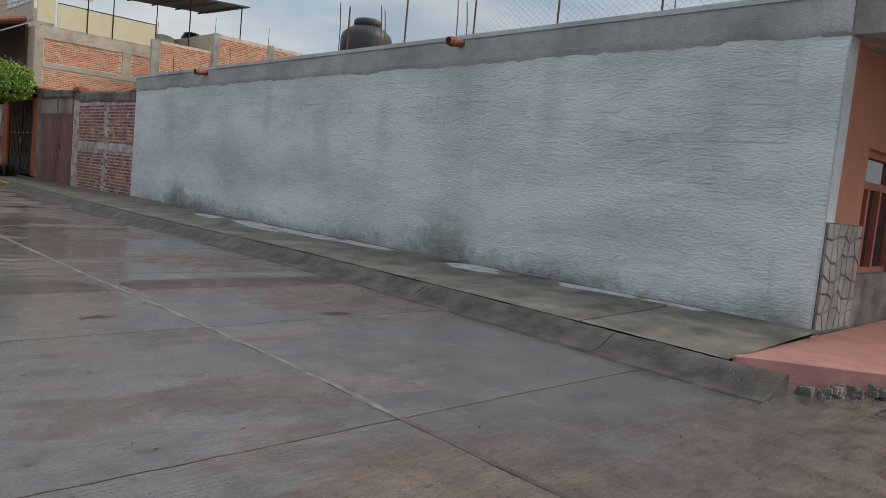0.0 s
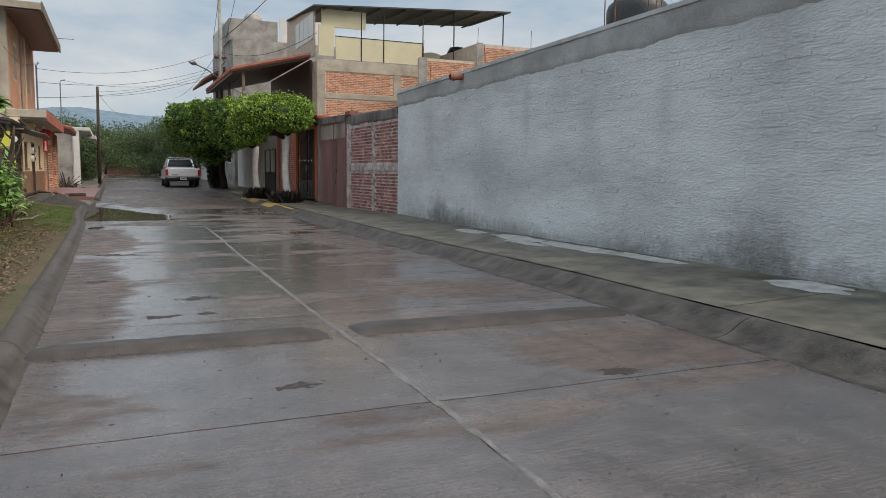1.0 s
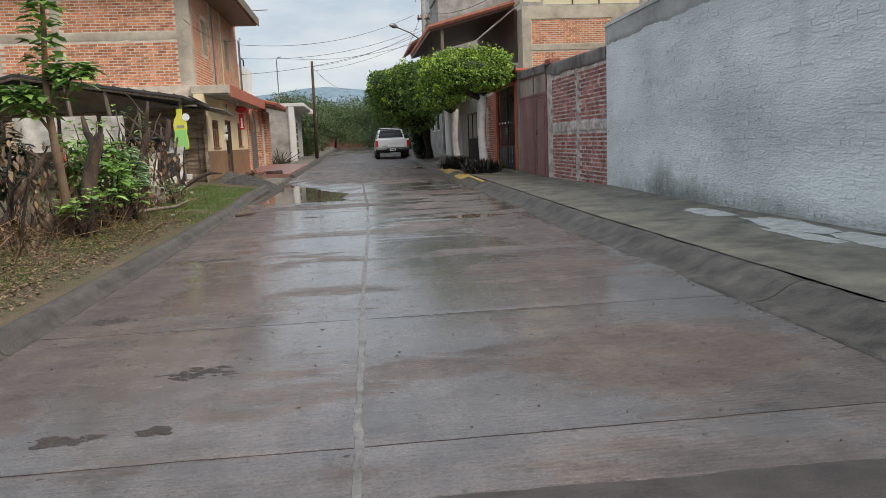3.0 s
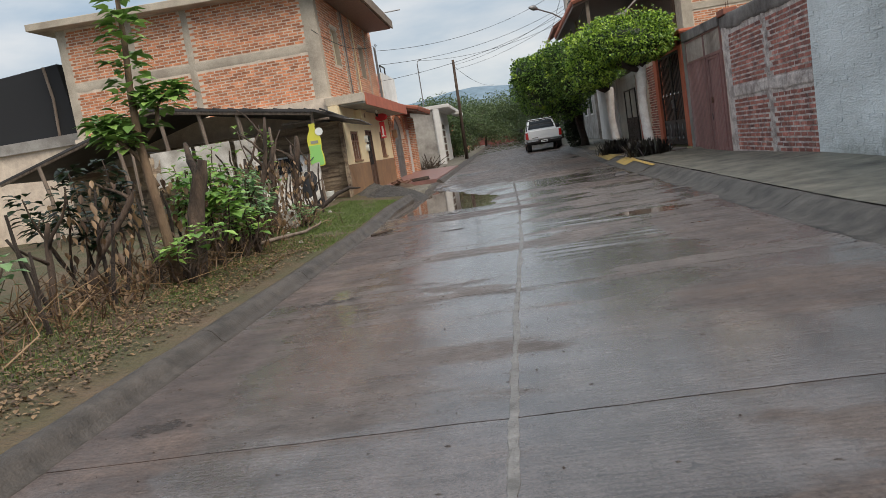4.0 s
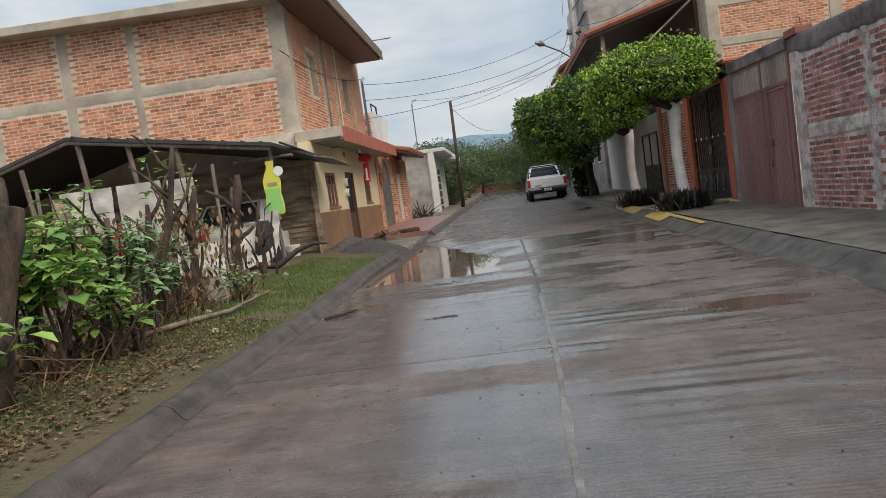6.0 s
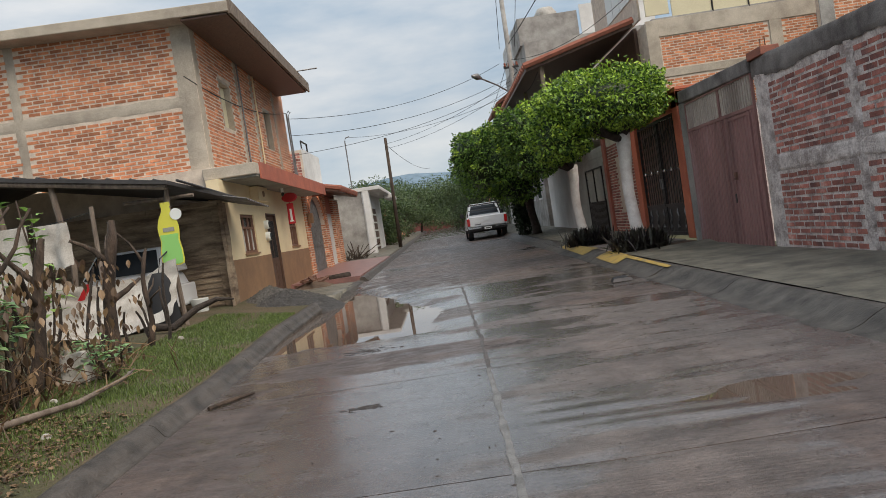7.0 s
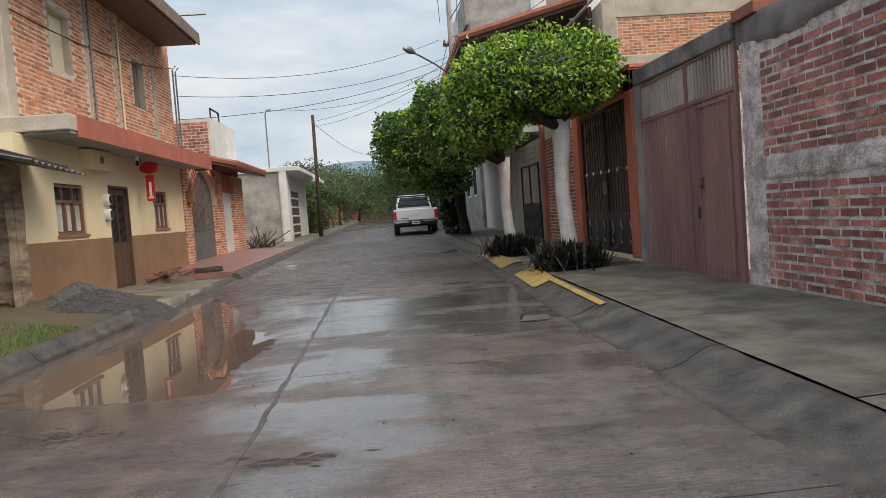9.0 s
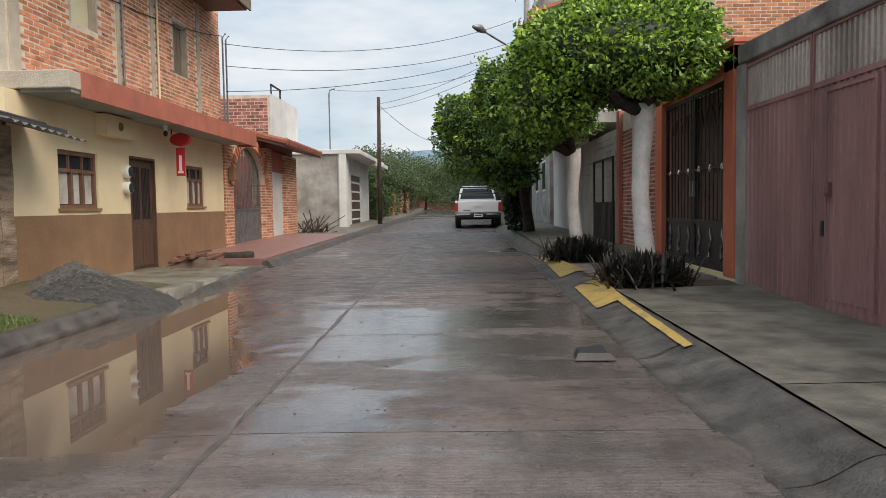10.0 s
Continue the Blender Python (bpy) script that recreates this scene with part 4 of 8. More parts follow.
# corner house beyond the end of the wall
corner = thing("corner_house", (7.5, 4.0, 0), "salmon corner house with a stone-faced base and wooden window", "house", kind="structure")
part("front_wall", Shape().box(0.02, 0.02, 1.24, 1.08, 0.24, 2.98).box(2.6, 0.02, 1.24, 8, 0.24, 2.98).box(1.08, 0.02, 2.05, 2.6, 0.24, 2.98), M["salmon"], corner)
part("eave_slab", Shape().box(0.0, -1.9, 2.98, 8, 0.26, 3.40), M["raw_concrete"], corner)
part("dado", Shape().box(0.02, -0.01, 0.15, 1.08, 0.24, 1.24).box(1.08, -0.01, 0.15, 2.6, 0.24, 0.72).box(2.6, -0.01, 0.15, 8, 0.24, 1.24), M["dark_concrete"], corner, "grey crazy-paved stone base")
rnd = random.Random(5)
grid = {(i, j): (0.04 + i * 0.172 + (rnd.uniform(-0.05, 0.05) if 0 < i < 6 else 0), 0.17 + j * 0.178 + (rnd.uniform(-0.06, 0.06) if 0 < j < 6 else 0)) for i in range(7) for j in range(7)}
for k in range(6):
    for j in range(6):
        quad = [grid[k, j], grid[k + 1, j], grid[k + 1, j + 1], grid[k, j + 1]]
        mx_, mz_ = sum(q[0] for q in quad) / 4, sum(q[1] for q in quad) / 4
        ring = [(mx_ + (x - mx_) * 0.90, mz_ + (z - mz_) * 0.90) for x, z in quad]
        s = Shape().add([(x, -0.008, z) for x, z in ring] + [(mx_ + (x - mx_) * 0.93, -0.026, mz_ + (z - mz_) * 0.93) for x, z in ring], [(7, 6, 5, 4)[::-1]] + [(i, (i + 1) % 4, (i + 1) % 4 + 4, i + 4) for i in range(4)])
        part("facing_stone", s, M["raw_concrete"], corner)
win = part("window_frame", Shape().box(1.08, 0.10, 0.72, 1.15, 0.2, 2.05).box(2.53, 0.10, 0.72, 2.6, 0.2, 2.05).box(1.15, 0.10, 1.98, 2.53, 0.2, 2.05).box(1.15, 0.10, 0.72, 2.53, 0.2, 0.78).box(1.15, 0.10, 1.64, 2.53, 0.2, 1.72).box(1.45, 0.08, 0.78, 1.52, 0.2, 1.64).box(1.9, 0.08, 0.78, 1.96, 0.2, 1.64), M["red_paint"], corner, "red-brown wooden window frame")
part("pane", Shape().box(1.15, 0.15, 0.78, 2.53, 0.16, 1.98), M["window_glass"], win)
part("side_wall", Shape().box(7.8, 0.25, 0, 8, 1.9, 2.9), M["salmon"], corner)
rub = Shape()
for _ in range(260):
    x, y = rnd.uniform(5.62, 7.6), 0
    y = 3.42 - (x - 5.6) * 0.62 + rnd.uniform(-0.16, 0.06) if x < 6.5 else 2.78 + rnd.uniform(-0.14, 0.06)
    r = rnd.uniform(0.008, 0.030) if rnd.random() < 0.85 else rnd.uniform(0.03, 0.055)
    z = 0.01 + rnd.uniform(0, 0.05)
    rub.hexa([(x - r, y - r, z - r), (x + r, y - r * 0.7, z - r), (x + r * 0.8, y + r, z - r), (x - r * 0.7, y + r, z - r)], [(x - r * 0.6, y - r * 0.5, z + r * 0.6), (x + r * 0.5, y - r * 0.7, z + r * 0.8), (x + r * 0.7, y + r * 0.6, z + r * 0.5), (x - r * 0.5, y + r * 0.6, z + r * 0.7)])
tagged(part("kerb_rubble", rub, M["dark_concrete"], label="broken concrete rubble at the crumbled kerb corner", kind="stuff"), category="rubble")

# white plaster spills on the pavement beside the wall
for (x, y, w, l), k in zip(((7.22, 8.15, 0.22, 0.42), (7.3, 6.3, 0.14, 0.5), (7.36, 5.35, 0.10, 0.35), (7.28, 10.6, 0.14, 0.7), (7.22, 12.0, 0.18, 0.9), (7.2, 13.6, 0.2, 0.7), (7.1, 15.2, 0.16, 0.5), (6.95, 13.0, 0.1, 0.6)), range(9)):
    n, s = 40, Shape()
    ring = []
    for a in range(n):
        t = 2 * math.pi * a / n
        q = (abs(math.cos(t)) ** 3 + abs(math.sin(t)) ** 3) ** (-1 / 3) * (1 + 0.30 * noise.noise((math.cos(t) * 2 + k, math.sin(t) * 2, k)) + 0.22 * noise.noise((math.cos(t) * 7 + k, math.sin(t) * 7, k)))
        px, pyy = x + math.cos(t) * w * q, y + math.sin(t) * l * q
        ring.append((min(7.49, px), pyy, 0.139 + 0.07 * (min(7.49, px) - 6.12) / 1.4 + 0.0085))
    s.add(ring, [tuple(range(n))])
    part("plaster_patch", s, M["plaster_patch"], pavement, "thin white spill of plaster")

# ---- brick wall, gate post and sheet-metal gate ----
brick_wall = part("wall_brick", Shape().hexa([(7.75, 20.10, 0), (7.75, 24.36, 0), (7.53, 24.36, 0), (7.53, 20.10, 0)], [(7.75, 20.10, 2.66), (7.75, 24.36, 2.74), (7.53, 24.36, 2.74), (7.53, 20.10, 2.66)]), M["mortar_grey"], kind="structure",
                  label="dark red brick wall framed with rough concrete ties")
brick_field(brick_wall, "x", 20.12, 23.97, 0.22, 1.27, 7.53, "brick_dark", singles=150, near=22.6, proud=0.007, length=0.24, height=0.056, joint=0.028, holes=[(21.84, 22.04, 0, 4)])
brick_field(brick_wall, "x", 20.12, 23.97, 1.49, 2.58, 7.53, "brick_dark", singles=150, near=22.6, proud=0.007, length=0.24, height=0.056, joint=0.028, holes=[(21.84, 22.04, 0, 4)])
part("tie_beam", rough_band(20.1, 23.99, 1.26, 1.48, 1.26, 1.49, 7.510, 110, 8, 21.0), M["mortar_grey"], brick_wall, "rough concrete tie beam", smooth=True)
part("top_beam", rough_band(20.1, 24.4, 2.54, 2.80, 2.60, 2.90, 7.500, 110, 8, 33.0), M["dark_concrete"], brick_wall, "sooty concrete top beam", smooth=True)
part("coping", Shape().hexa([(7.78, 20.1, 2.70), (7.78, 24.4, 2.78), (7.53, 24.4, 2.78), (7.53, 20.1, 2.70)], [(7.78, 20.1, 2.80), (7.78, 24.4, 2.90), (7.52, 24.4, 2.90), (7.52, 20.1, 2.80)]), M["dark_concrete"], brick_wall, bevel=0.012)
part("capping_block", Shape().box(7.47, 23.95, 2.88, 7.74, 24.42, 3.0), M["clay"], brick_wall, "weathered red brick capping block", bevel=0.012)
for y0, y1, z1 in ((21.86, 22.02, 2.60), (23.99, 24.38, 2.66)):
    part("concrete_pillar", Shape().sheet(8, 90, lambda u, v, y0=y0, y1=y1, z1=z1: (7.506 - 0.010 * wob(y0 + u, v * 3, 1, 3) - 0.006 * wob(u * 5, v * 30, y0) + (0.03 if u in (0.0, 1.0) else 0), y0 + (y1 - y0) * u + (0.030 * noise.noise((v * 34, u * 2, y0)) + 0.02 * noise.noise((v * 9, u, y0))) * (abs(u - 0.5) > 0.3), 0.20 + (z1 - 0.20) * v)), M["mortar_grey"], brick_wall, smooth=True)
for y in (24.1, 24.25):
    part("starter_bar", Shape().tube([(7.62, y, 2.8), (7.63, y + 0.02, 3.15)], 0.007, 5), M["rust"], brick_wall)

gate = thing("garage_gate", (7.50, 24.40, 0.25), "oxide-red ribbed sheet-metal garage gate, closed, with a wicket door", "gate")


def ribbed(y0, y1, z0, z1, x, pitch=0.115, depth=0.012):
    s = Shape()
    n = max(2, round((y1 - y0) / pitch))
    pts = []
    for k in range(n):
        a = y0 + (y1 - y0) * k / n
        w = (y1 - y0) / n
        pts += [(a, 0), (a + w * 0.42, 0), (a + w * 0.5, depth), (a + w * 0.92, depth)]
    pts.append((y1, 0))
    o = len(s.v)
    for a, d in pts:
        s.v += [(x + d, a, z0), (x + d, a, z1)]
    for k in range(len(pts) - 1):
        s.f.append((o + 2 * k, o + 2 * k + 1, o + 2 * k + 3, o + 2 * k + 2))
    s.box(x + 0.02, y0, z0, x + 0.03, y1, z1)
    return s


leafs = []
for y0, y1 in ((0.02, 1.30), (1.32, 2.90)):
    leaf = part("gate_leaf", ribbed(y0 + 0.03, y1 - 0.03, -0.075, 1.97, 0.0), M["gate_red"], gate)
    part("upper_panel", ribbed(y0 + 0.03, y1 - 0.03, 2.02, 2.46, 0.004, 0.085, 0.028), M["gate_pale"], leaf, "pale fluted upper panel")
    part("leaf_frame", Shape().box(-0.012, y0, -0.09, 0.028, y0 + 0.03, 2.49).box(-0.012, y1 - 0.03, -0.09, 0.028, y1, 2.49).box(-0.010, y0 + 0.03, 1.97, 0.02, y1 - 0.03, 2.02).box(-0.010, y0 + 0.03, 2.46, 0.02, y1 - 0.03, 2.49), M["gate_red"], leaf)
    leafs.append(leaf)
wk = part("wicket_door", ribbed(0.22, 0.98, 0.06, 1.90, -0.014), M["gate_red"], leafs[0])
part("wicket_frame", Shape().box(-0.026, 0.19, 0.03, -0.002, 0.22, 1.94).box(-0.026, 0.98, 0.03, -0.002, 1.01, 1.94).box(-0.025, 0.22, 1.90, -0.002, 0.98, 1.94), M["gate_red"], leafs[0])
part("lock", Shape().box(-0.045, 0.90, 0.98, -0.015, 0.97, 1.10).tube([(-0.03, 0.93, 1.0), (-0.065, 0.93, 1.0), (-0.065, 0.85, 1.0)], 0.010, 8), M["rust"], wk, "rusty lock with a lever handle")
part("bolt", Shape().box(-0.035, 1.02, 0.62, -0.01, 1.06, 0.76), M["iron"], leafs[0])
lintel = tagged(part("gate_lintel", Shape().hexa([(7.78, 24.41, 2.72), (7.78, 27.5, 2.78), (7.46, 27.5, 2.78), (7.46, 24.41, 2.72)], [(7.78, 24.41, 2.93), (7.78, 27.5, 3.0), (7.46, 27.5, 3.0), (7.46, 24.41, 2.93)]), M["dark_concrete"], bevel=0.02, kind="structure", label="blackened concrete lintel over the garage gate"), category="lintel")
part("gate_jamb", Shape().box(7.49, 27.31, 0.2, 7.75, 27.60, 2.78), M["raw_concrete"], lintel)
yard = part("wall_yard", Shape().box(7.8, 20.2, 0.0, 15, 20.4, 2.5).box(7.8, 27.5, 0, 9.4, 27.7, 2.6), M["mortar_grey"], kind="structure", label="plain mortar walls of the yard behind the gate")

lean = thing("lean_to_roof", (7.85, 20.2, 2.62), "dark sheet lean-to roof behind the brick wall", "roof")
part("sheet", Shape().hexa([(0, 0, 0.32), (1.6, 0, 0.1), (1.6, 2.4, 0.0), (0, 2.4, 0.18)], [(0, 0, 0.35), (1.6, 0, 0.13), (1.6, 2.4, 0.03), (0, 2.4, 0.21)]), M["sheet_dark"], lean)
part("post", Shape().box(1.4, 0.1, -2.4, 1.5, 0.2, 0.1), M["wood_grey"], lean)
part("rafter", Shape().tube([(-0.2, 0.1, 0.36), (1.6, 0.1, 0.12)], 0.035, 6), M["wood_grey"], lean)

# ---- orange portal with wrought-iron doors ----
portal = thing("orange_portal", (7.48, 27.6, 0.27), "bright orange plastered doorway frame beside the gate", "doorway", kind="structure")
part("post", Shape().box(-0.02, 0.02, 0, 0.3, 0.34, 2.78), M["orange"], portal, bevel=0.008)
part("post", Shape().box(-0.02, 3.16, 0, 0.3, 3.55, 2.78), M["orange"], portal, bevel=0.008)
part("beam", Shape().box(-0.02, 0.02, 2.48, 0.3, 3.55, 2.80).box(-0.02, 0.0, 2.8, 0.4, 3.6, 2.86), M["orange"], portal, bevel=0.008)
part("infill_panel", Shape().box(0.05, 3.55, 0.0, 0.25, 6.6, 2.75), M["mortar"], portal, "mortar-faced brick infill wall")
brick_field(portal, "x", 3.75, 6.4, 0.05, 2.4, 0.05, "brick_dark", singles=0, proud=0.012, holes=[(4.9, 5.5, 0.6, 2.0)])
part("end_post", Shape().box(-0.02, 6.35, 0, 0.28, 6.62, 2.8), M["red_paint"], portal)
iron = thing("iron_door", (7.55, 27.94, 0.27), "closed dark wrought-iron double door with scrolls and dark boards", "door")
for k in range(2):
    y0, y1 = 0.02 + k * 1.41, 1.40 + k * 1.41
    fr = part("door_leaf", Shape().box(-0.02, y0, 0.03, 0.03, y0 + 0.05, 2.44).box(-0.02, y1 - 0.05, 0.03, 0.03, y1, 2.44).box(-0.02, y0 + 0.05, 0.03, 0.03, y1 - 0.05, 0.10).box(-0.02, y0 + 0.05, 0.62, 0.03, y1 - 0.05, 0.68).box(-0.02, y0 + 0.05, 2.38, 0.03, y1 - 0.05, 2.44).box(-0.02, y0 + 0.05, 1.36, 0.02, y1 - 0.05, 1.39), M["iron"], iron)
    part("kick_plate", Shape().box(0.0, y0 + 0.05, 0.10, 0.012, y1 - 0.05, 0.62), M["iron"], fr)
    part("backing_boards", Shape().box(0.035, y0 + 0.05, 0.68, 0.045, y1 - 0.05, 2.38), M["wood_shade_dark"], fr, "dark brown backing boards")
    for b in range(8):
        y = y0 + 0.05 + (b + 0.5) * (y1 - y0 - 0.10) / 8
        part("bar", Shape().tube([(0, y, 0.68), (0, y, 2.38)], 0.010, 6), M["iron"], fr)
    for b in range(3):
        c = y0 + (b + 0.5) * (y1 - y0) / 3
        part("scroll", Shape().tube([(-0.012, c + 0.17 * math.cos(t), 1.95 + 0.24 * math.sin(t)) for t in [math.pi * i / 12 for i in range(13)]], 0.011, 6), M["iron"], fr)
        part("rosette", Shape().lathe([(0.05, 0), (0.035, 0.012), (0.012, 0.02)], 10), M["chrome"], fr).matrix_basis = pose(-0.018, c, 1.37, 0, -90, 0)
        part("ornament", Shape().tube([(-0.012, c, 0.18), (-0.012, c + 0.05, 0.26), (-0.012, c, 0.34), (-0.012, c - 0.05, 0.42), (-0.012, c, 0.50), (-0.012, c, 0.58)], [0.03, 0.012, 0.025, 0.012, 0.02, 0.006], 6), M["steel"], fr, "pale cast ornament")
    part("handle", Shape().box(-0.05, (1.33 if k == 0 else 1.46), 1.0, -0.02, (1.37 if k == 0 else 1.50), 1.22), M["steel"], fr)

# grey-green yard fence and sheet gate further along
fence2 = thing("block_wall", (7.5, 34.24, 0.3), "grey-green block wall with a dark sheet gate", "wall", kind="structure")
part("blocks", Shape().box(0.0, 0, 0, 0.2, 4.6, 2.45), M["green_grey"], fence2)
for j in range(11):
    for k in range(11):
        y0 = k * 0.42 + (0.21 if j % 2 else 0)
        if y0 < 4.2:
            part("block", Shape().box(-0.014, y0 + 0.006, 0.95 + j * 0.135, 0.0, min(4.58, y0 + 0.41), 1.07 + j * 0.135), M["green_grey"], fence2)
part("sheet_gate", ribbed(0.4, 2.6, 0.0, 0.92, -0.04, 0.14), M["iron"], fence2, "dark ribbed sheet gate")
part("gate_frame", Shape().box(-0.05, 0.36, 0, 0.0, 0.41, 1.9).box(-0.05, 2.6, 0, 0.0, 2.65, 1.9).box(-0.05, 1.48, 0.9, -0.005, 1.52, 1.9).box(-0.05, 0.41, 1.86, 0.0, 2.6, 1.9), M["iron"], fence2)

# ---- planted strip with two clipped trees ----
bed = part("planting_bed", Shape().box(5.98, 27.05, 0.0, 7.52, 28.05, 0.215).box(5.98, 30.7, 0.0, 7.52, 31.38, 0.24), M["soil"], kind="structure", label="bare soil bed cut into the pavement under the trees")
PAINT = [(5.56, 0.028), (5.64, 0.058), (5.69, 0.078), (5.74, 0.098), (5.79, 0.116), (5.84, 0.132), (5.92, 0.139), (6.02, 0.142), (6.03, 0.10)]


def painted(y0, y1, low, high, n=24):
    """A coat of paint on the ramped kerb between two wandering edges."""
    def at(u, v):
        y = y0 + (y1 - y0) * v
        x = low(y) + (high(y) - low(y)) * u + 0.012 * noise.noise((u * 3, y * 7, 4))
        return x, y, blend(x, *PAINT[:-1]) + gz(y) + 0.009
    return Shape().sheet(8, n, at)


part("kerb_paint", painted(23.85, 26.3, lambda y: 5.765 + 0.012 * (y - 23.8), lambda y: 5.825 + 0.02 * (y - 23.8)), M["yellow_paint"], kerb, "worn yellow kerb paint")
part("kerb_paint", painted(26.2, 27.9, lambda y: 5.58 + 0.02 * (y - 26), lambda y: 5.88 + 0.05 * (y - 26.2)), M["yellow_paint"], kerb, "worn yellow kerb paint")
part("kerb_paint", painted(29.1, 32.3, lambda y: 5.60 + 0.02 * (y - 29), lambda y: 5.98 - 0.06 * (y - 29)), M["yellow_paint"], kerb, "worn yellow kerb paint")
part("paving_infill", Shape().box(5.94, 28.25, 0.1, 7.5, 30.65, 0.235), M["walk_grey_pink"], pavement, "pinkish worn paving between the trees", bevel=0.01)
part("drain_slot", Shape().box(5.60, 28.05, -0.05, 7.5, 28.25, 0.06), M["soil_dark"], pavement, "dark open drain slot")

def agave(at, seed, spread, count):
    rnd = random.Random(seed)
    t = thing("agave_clump", at, "low dense clump of dark purple-green blades in the planting bed", "plant", "clumps under the trees")
    for layer in range(3):
        s = Shape()
        for k in range(count // 3):
            cx, cy = rnd.gauss(0, spread * 0.22), rnd.gauss(0, spread * 0.22)
            a, tilt, ln = rnd.uniform(0, 6.283), rnd.uniform(0.03, 1.15), rnd.uniform(0.28, 0.56)
            d, side = Vector((math.cos(a), math.sin(a), 0)), Vector((-math.sin(a), math.cos(a), 0))
            pts = []
            for i in range(5):
                f = i / 4
                p = Vector((cx, cy, 0.02)) + d * (math.sin(tilt) * ln * f) + Vector((0, 0, 1)) * (math.cos(tilt) * ln * f - 0.10 * f * f)
                w = 0.019 * (1 - f) ** 0.6 * (0.7 + f) + 0.001
                pts.append((p - side * w, p + Vector((0, 0, -w * 0.5)), p + side * w))
            o = len(s.v)
            for tri in pts:
                s.v.extend(tuple(q) for q in tri)
            for i in range(4):
                for j in range(2):
                    s.f.append((o + 3 * i + j, o + 3 * i + j + 1, o + 3 * i + j + 4, o + 3 * i + j + 3))
        part("foliage", s, M["agave"], t, kind="stuff")
    return t


agave((6.34, 27.45, 0.21), 3, 0.86, 1200)
agave((6.18, 31.15, 0.23), 4, 0.86, 1200)


def street_tree(at, c, r, seed, white, leafmat, count, size, label, lean=(0, 0), power=3.2, trunk=0.11, fork=0.80, lobes=()):
    rnd = random.Random(seed)
    t = thing("clipped_tree", at, label, "tree", "street trees")
    h = c[2] - r[2] * 0.75 - at[2]
    top = (c[0] - at[0] - lean[0], c[1] - at[1] - lean[1], h)
    low = bent((0, 0, -0.05), (top[0] * 0.10, top[1] * 0.10, h * fork), 6, 0.05, rnd)
    part("trunk", Shape().tube(low, [trunk * 1.25, trunk * 1.05, trunk * 0.95, trunk * 0.92, trunk * 0.95, trunk * 1.1, trunk * 1.25], 12), white, t, "whitewashed lower trunk" if white is M["limewash"] else "", smooth=True)
    for k in range(6):
        a = k * 1.05 + rnd.uniform(-0.3, 0.3)
        e = (top[0] + math.cos(a) * r[0] * 0.6, top[1] + math.sin(a) * r[1] * 0.6, h + r[2] * rnd.uniform(0.5, 1.0))
        m = tuple(low[-1][i] * 0.55 + e[i] * 0.45 + rnd.uniform(-0.08, 0.08) - (0.12 if i == 2 else 0) for i in range(3))
        part("limb", Shape().tube([(low[-1][0], low[-1][1], low[-1][2] - 0.12), m, e], [trunk * 0.75, trunk * 0.5, trunk * 0.2], 8), M["bark_dark"], t, smooth=True)
    cc = (c[0] - at[0], c[1] - at[1], c[2] - at[2])
    lumps = [(cc, r, 1.0)] + [((cc[0] + dx, cc[1] + dy, cc[2] + dz), rr, rr[0] * rr[2] / (r[0] * r[2])) for dx, dy, dz, rr in lobes]
    total = sum(q for _, _, q in lumps)
    s, inner, tufts = Shape(), Shape(), Shape()
    for i, (lc, lr, q) in enumerate(lumps):
        lv = leaves(hedge_points(rnd, lc, lr, power, seed=seed + i, lumps=0.20), int(count * q / total), size, rnd)
        s.add(lv.v, lv.f)
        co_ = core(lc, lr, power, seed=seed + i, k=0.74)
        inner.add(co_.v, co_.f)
        # loose shoots that break the outline; their lime paints the crown's lit upper side
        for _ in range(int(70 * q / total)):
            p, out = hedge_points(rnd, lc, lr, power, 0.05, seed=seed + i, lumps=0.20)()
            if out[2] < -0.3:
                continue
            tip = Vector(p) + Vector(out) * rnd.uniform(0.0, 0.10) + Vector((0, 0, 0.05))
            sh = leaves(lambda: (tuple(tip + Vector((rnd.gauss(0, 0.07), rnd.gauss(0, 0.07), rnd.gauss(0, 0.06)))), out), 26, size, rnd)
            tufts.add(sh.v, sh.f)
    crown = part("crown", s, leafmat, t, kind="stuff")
    # Near-black shell closes the crown; its colour stands in for inner shade
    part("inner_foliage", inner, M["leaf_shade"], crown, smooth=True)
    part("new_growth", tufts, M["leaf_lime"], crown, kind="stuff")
    return t


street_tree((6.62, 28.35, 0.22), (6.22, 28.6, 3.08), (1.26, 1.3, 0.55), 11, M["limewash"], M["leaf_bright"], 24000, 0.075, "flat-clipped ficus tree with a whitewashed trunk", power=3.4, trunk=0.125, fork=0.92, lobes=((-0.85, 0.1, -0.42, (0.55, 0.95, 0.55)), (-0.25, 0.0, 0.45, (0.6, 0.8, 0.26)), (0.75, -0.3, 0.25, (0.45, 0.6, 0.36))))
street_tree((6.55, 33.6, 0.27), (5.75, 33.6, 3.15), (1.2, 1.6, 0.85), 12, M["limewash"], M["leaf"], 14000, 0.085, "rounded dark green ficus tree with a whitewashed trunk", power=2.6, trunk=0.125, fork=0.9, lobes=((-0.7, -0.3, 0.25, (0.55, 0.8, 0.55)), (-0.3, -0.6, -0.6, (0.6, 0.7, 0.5))))
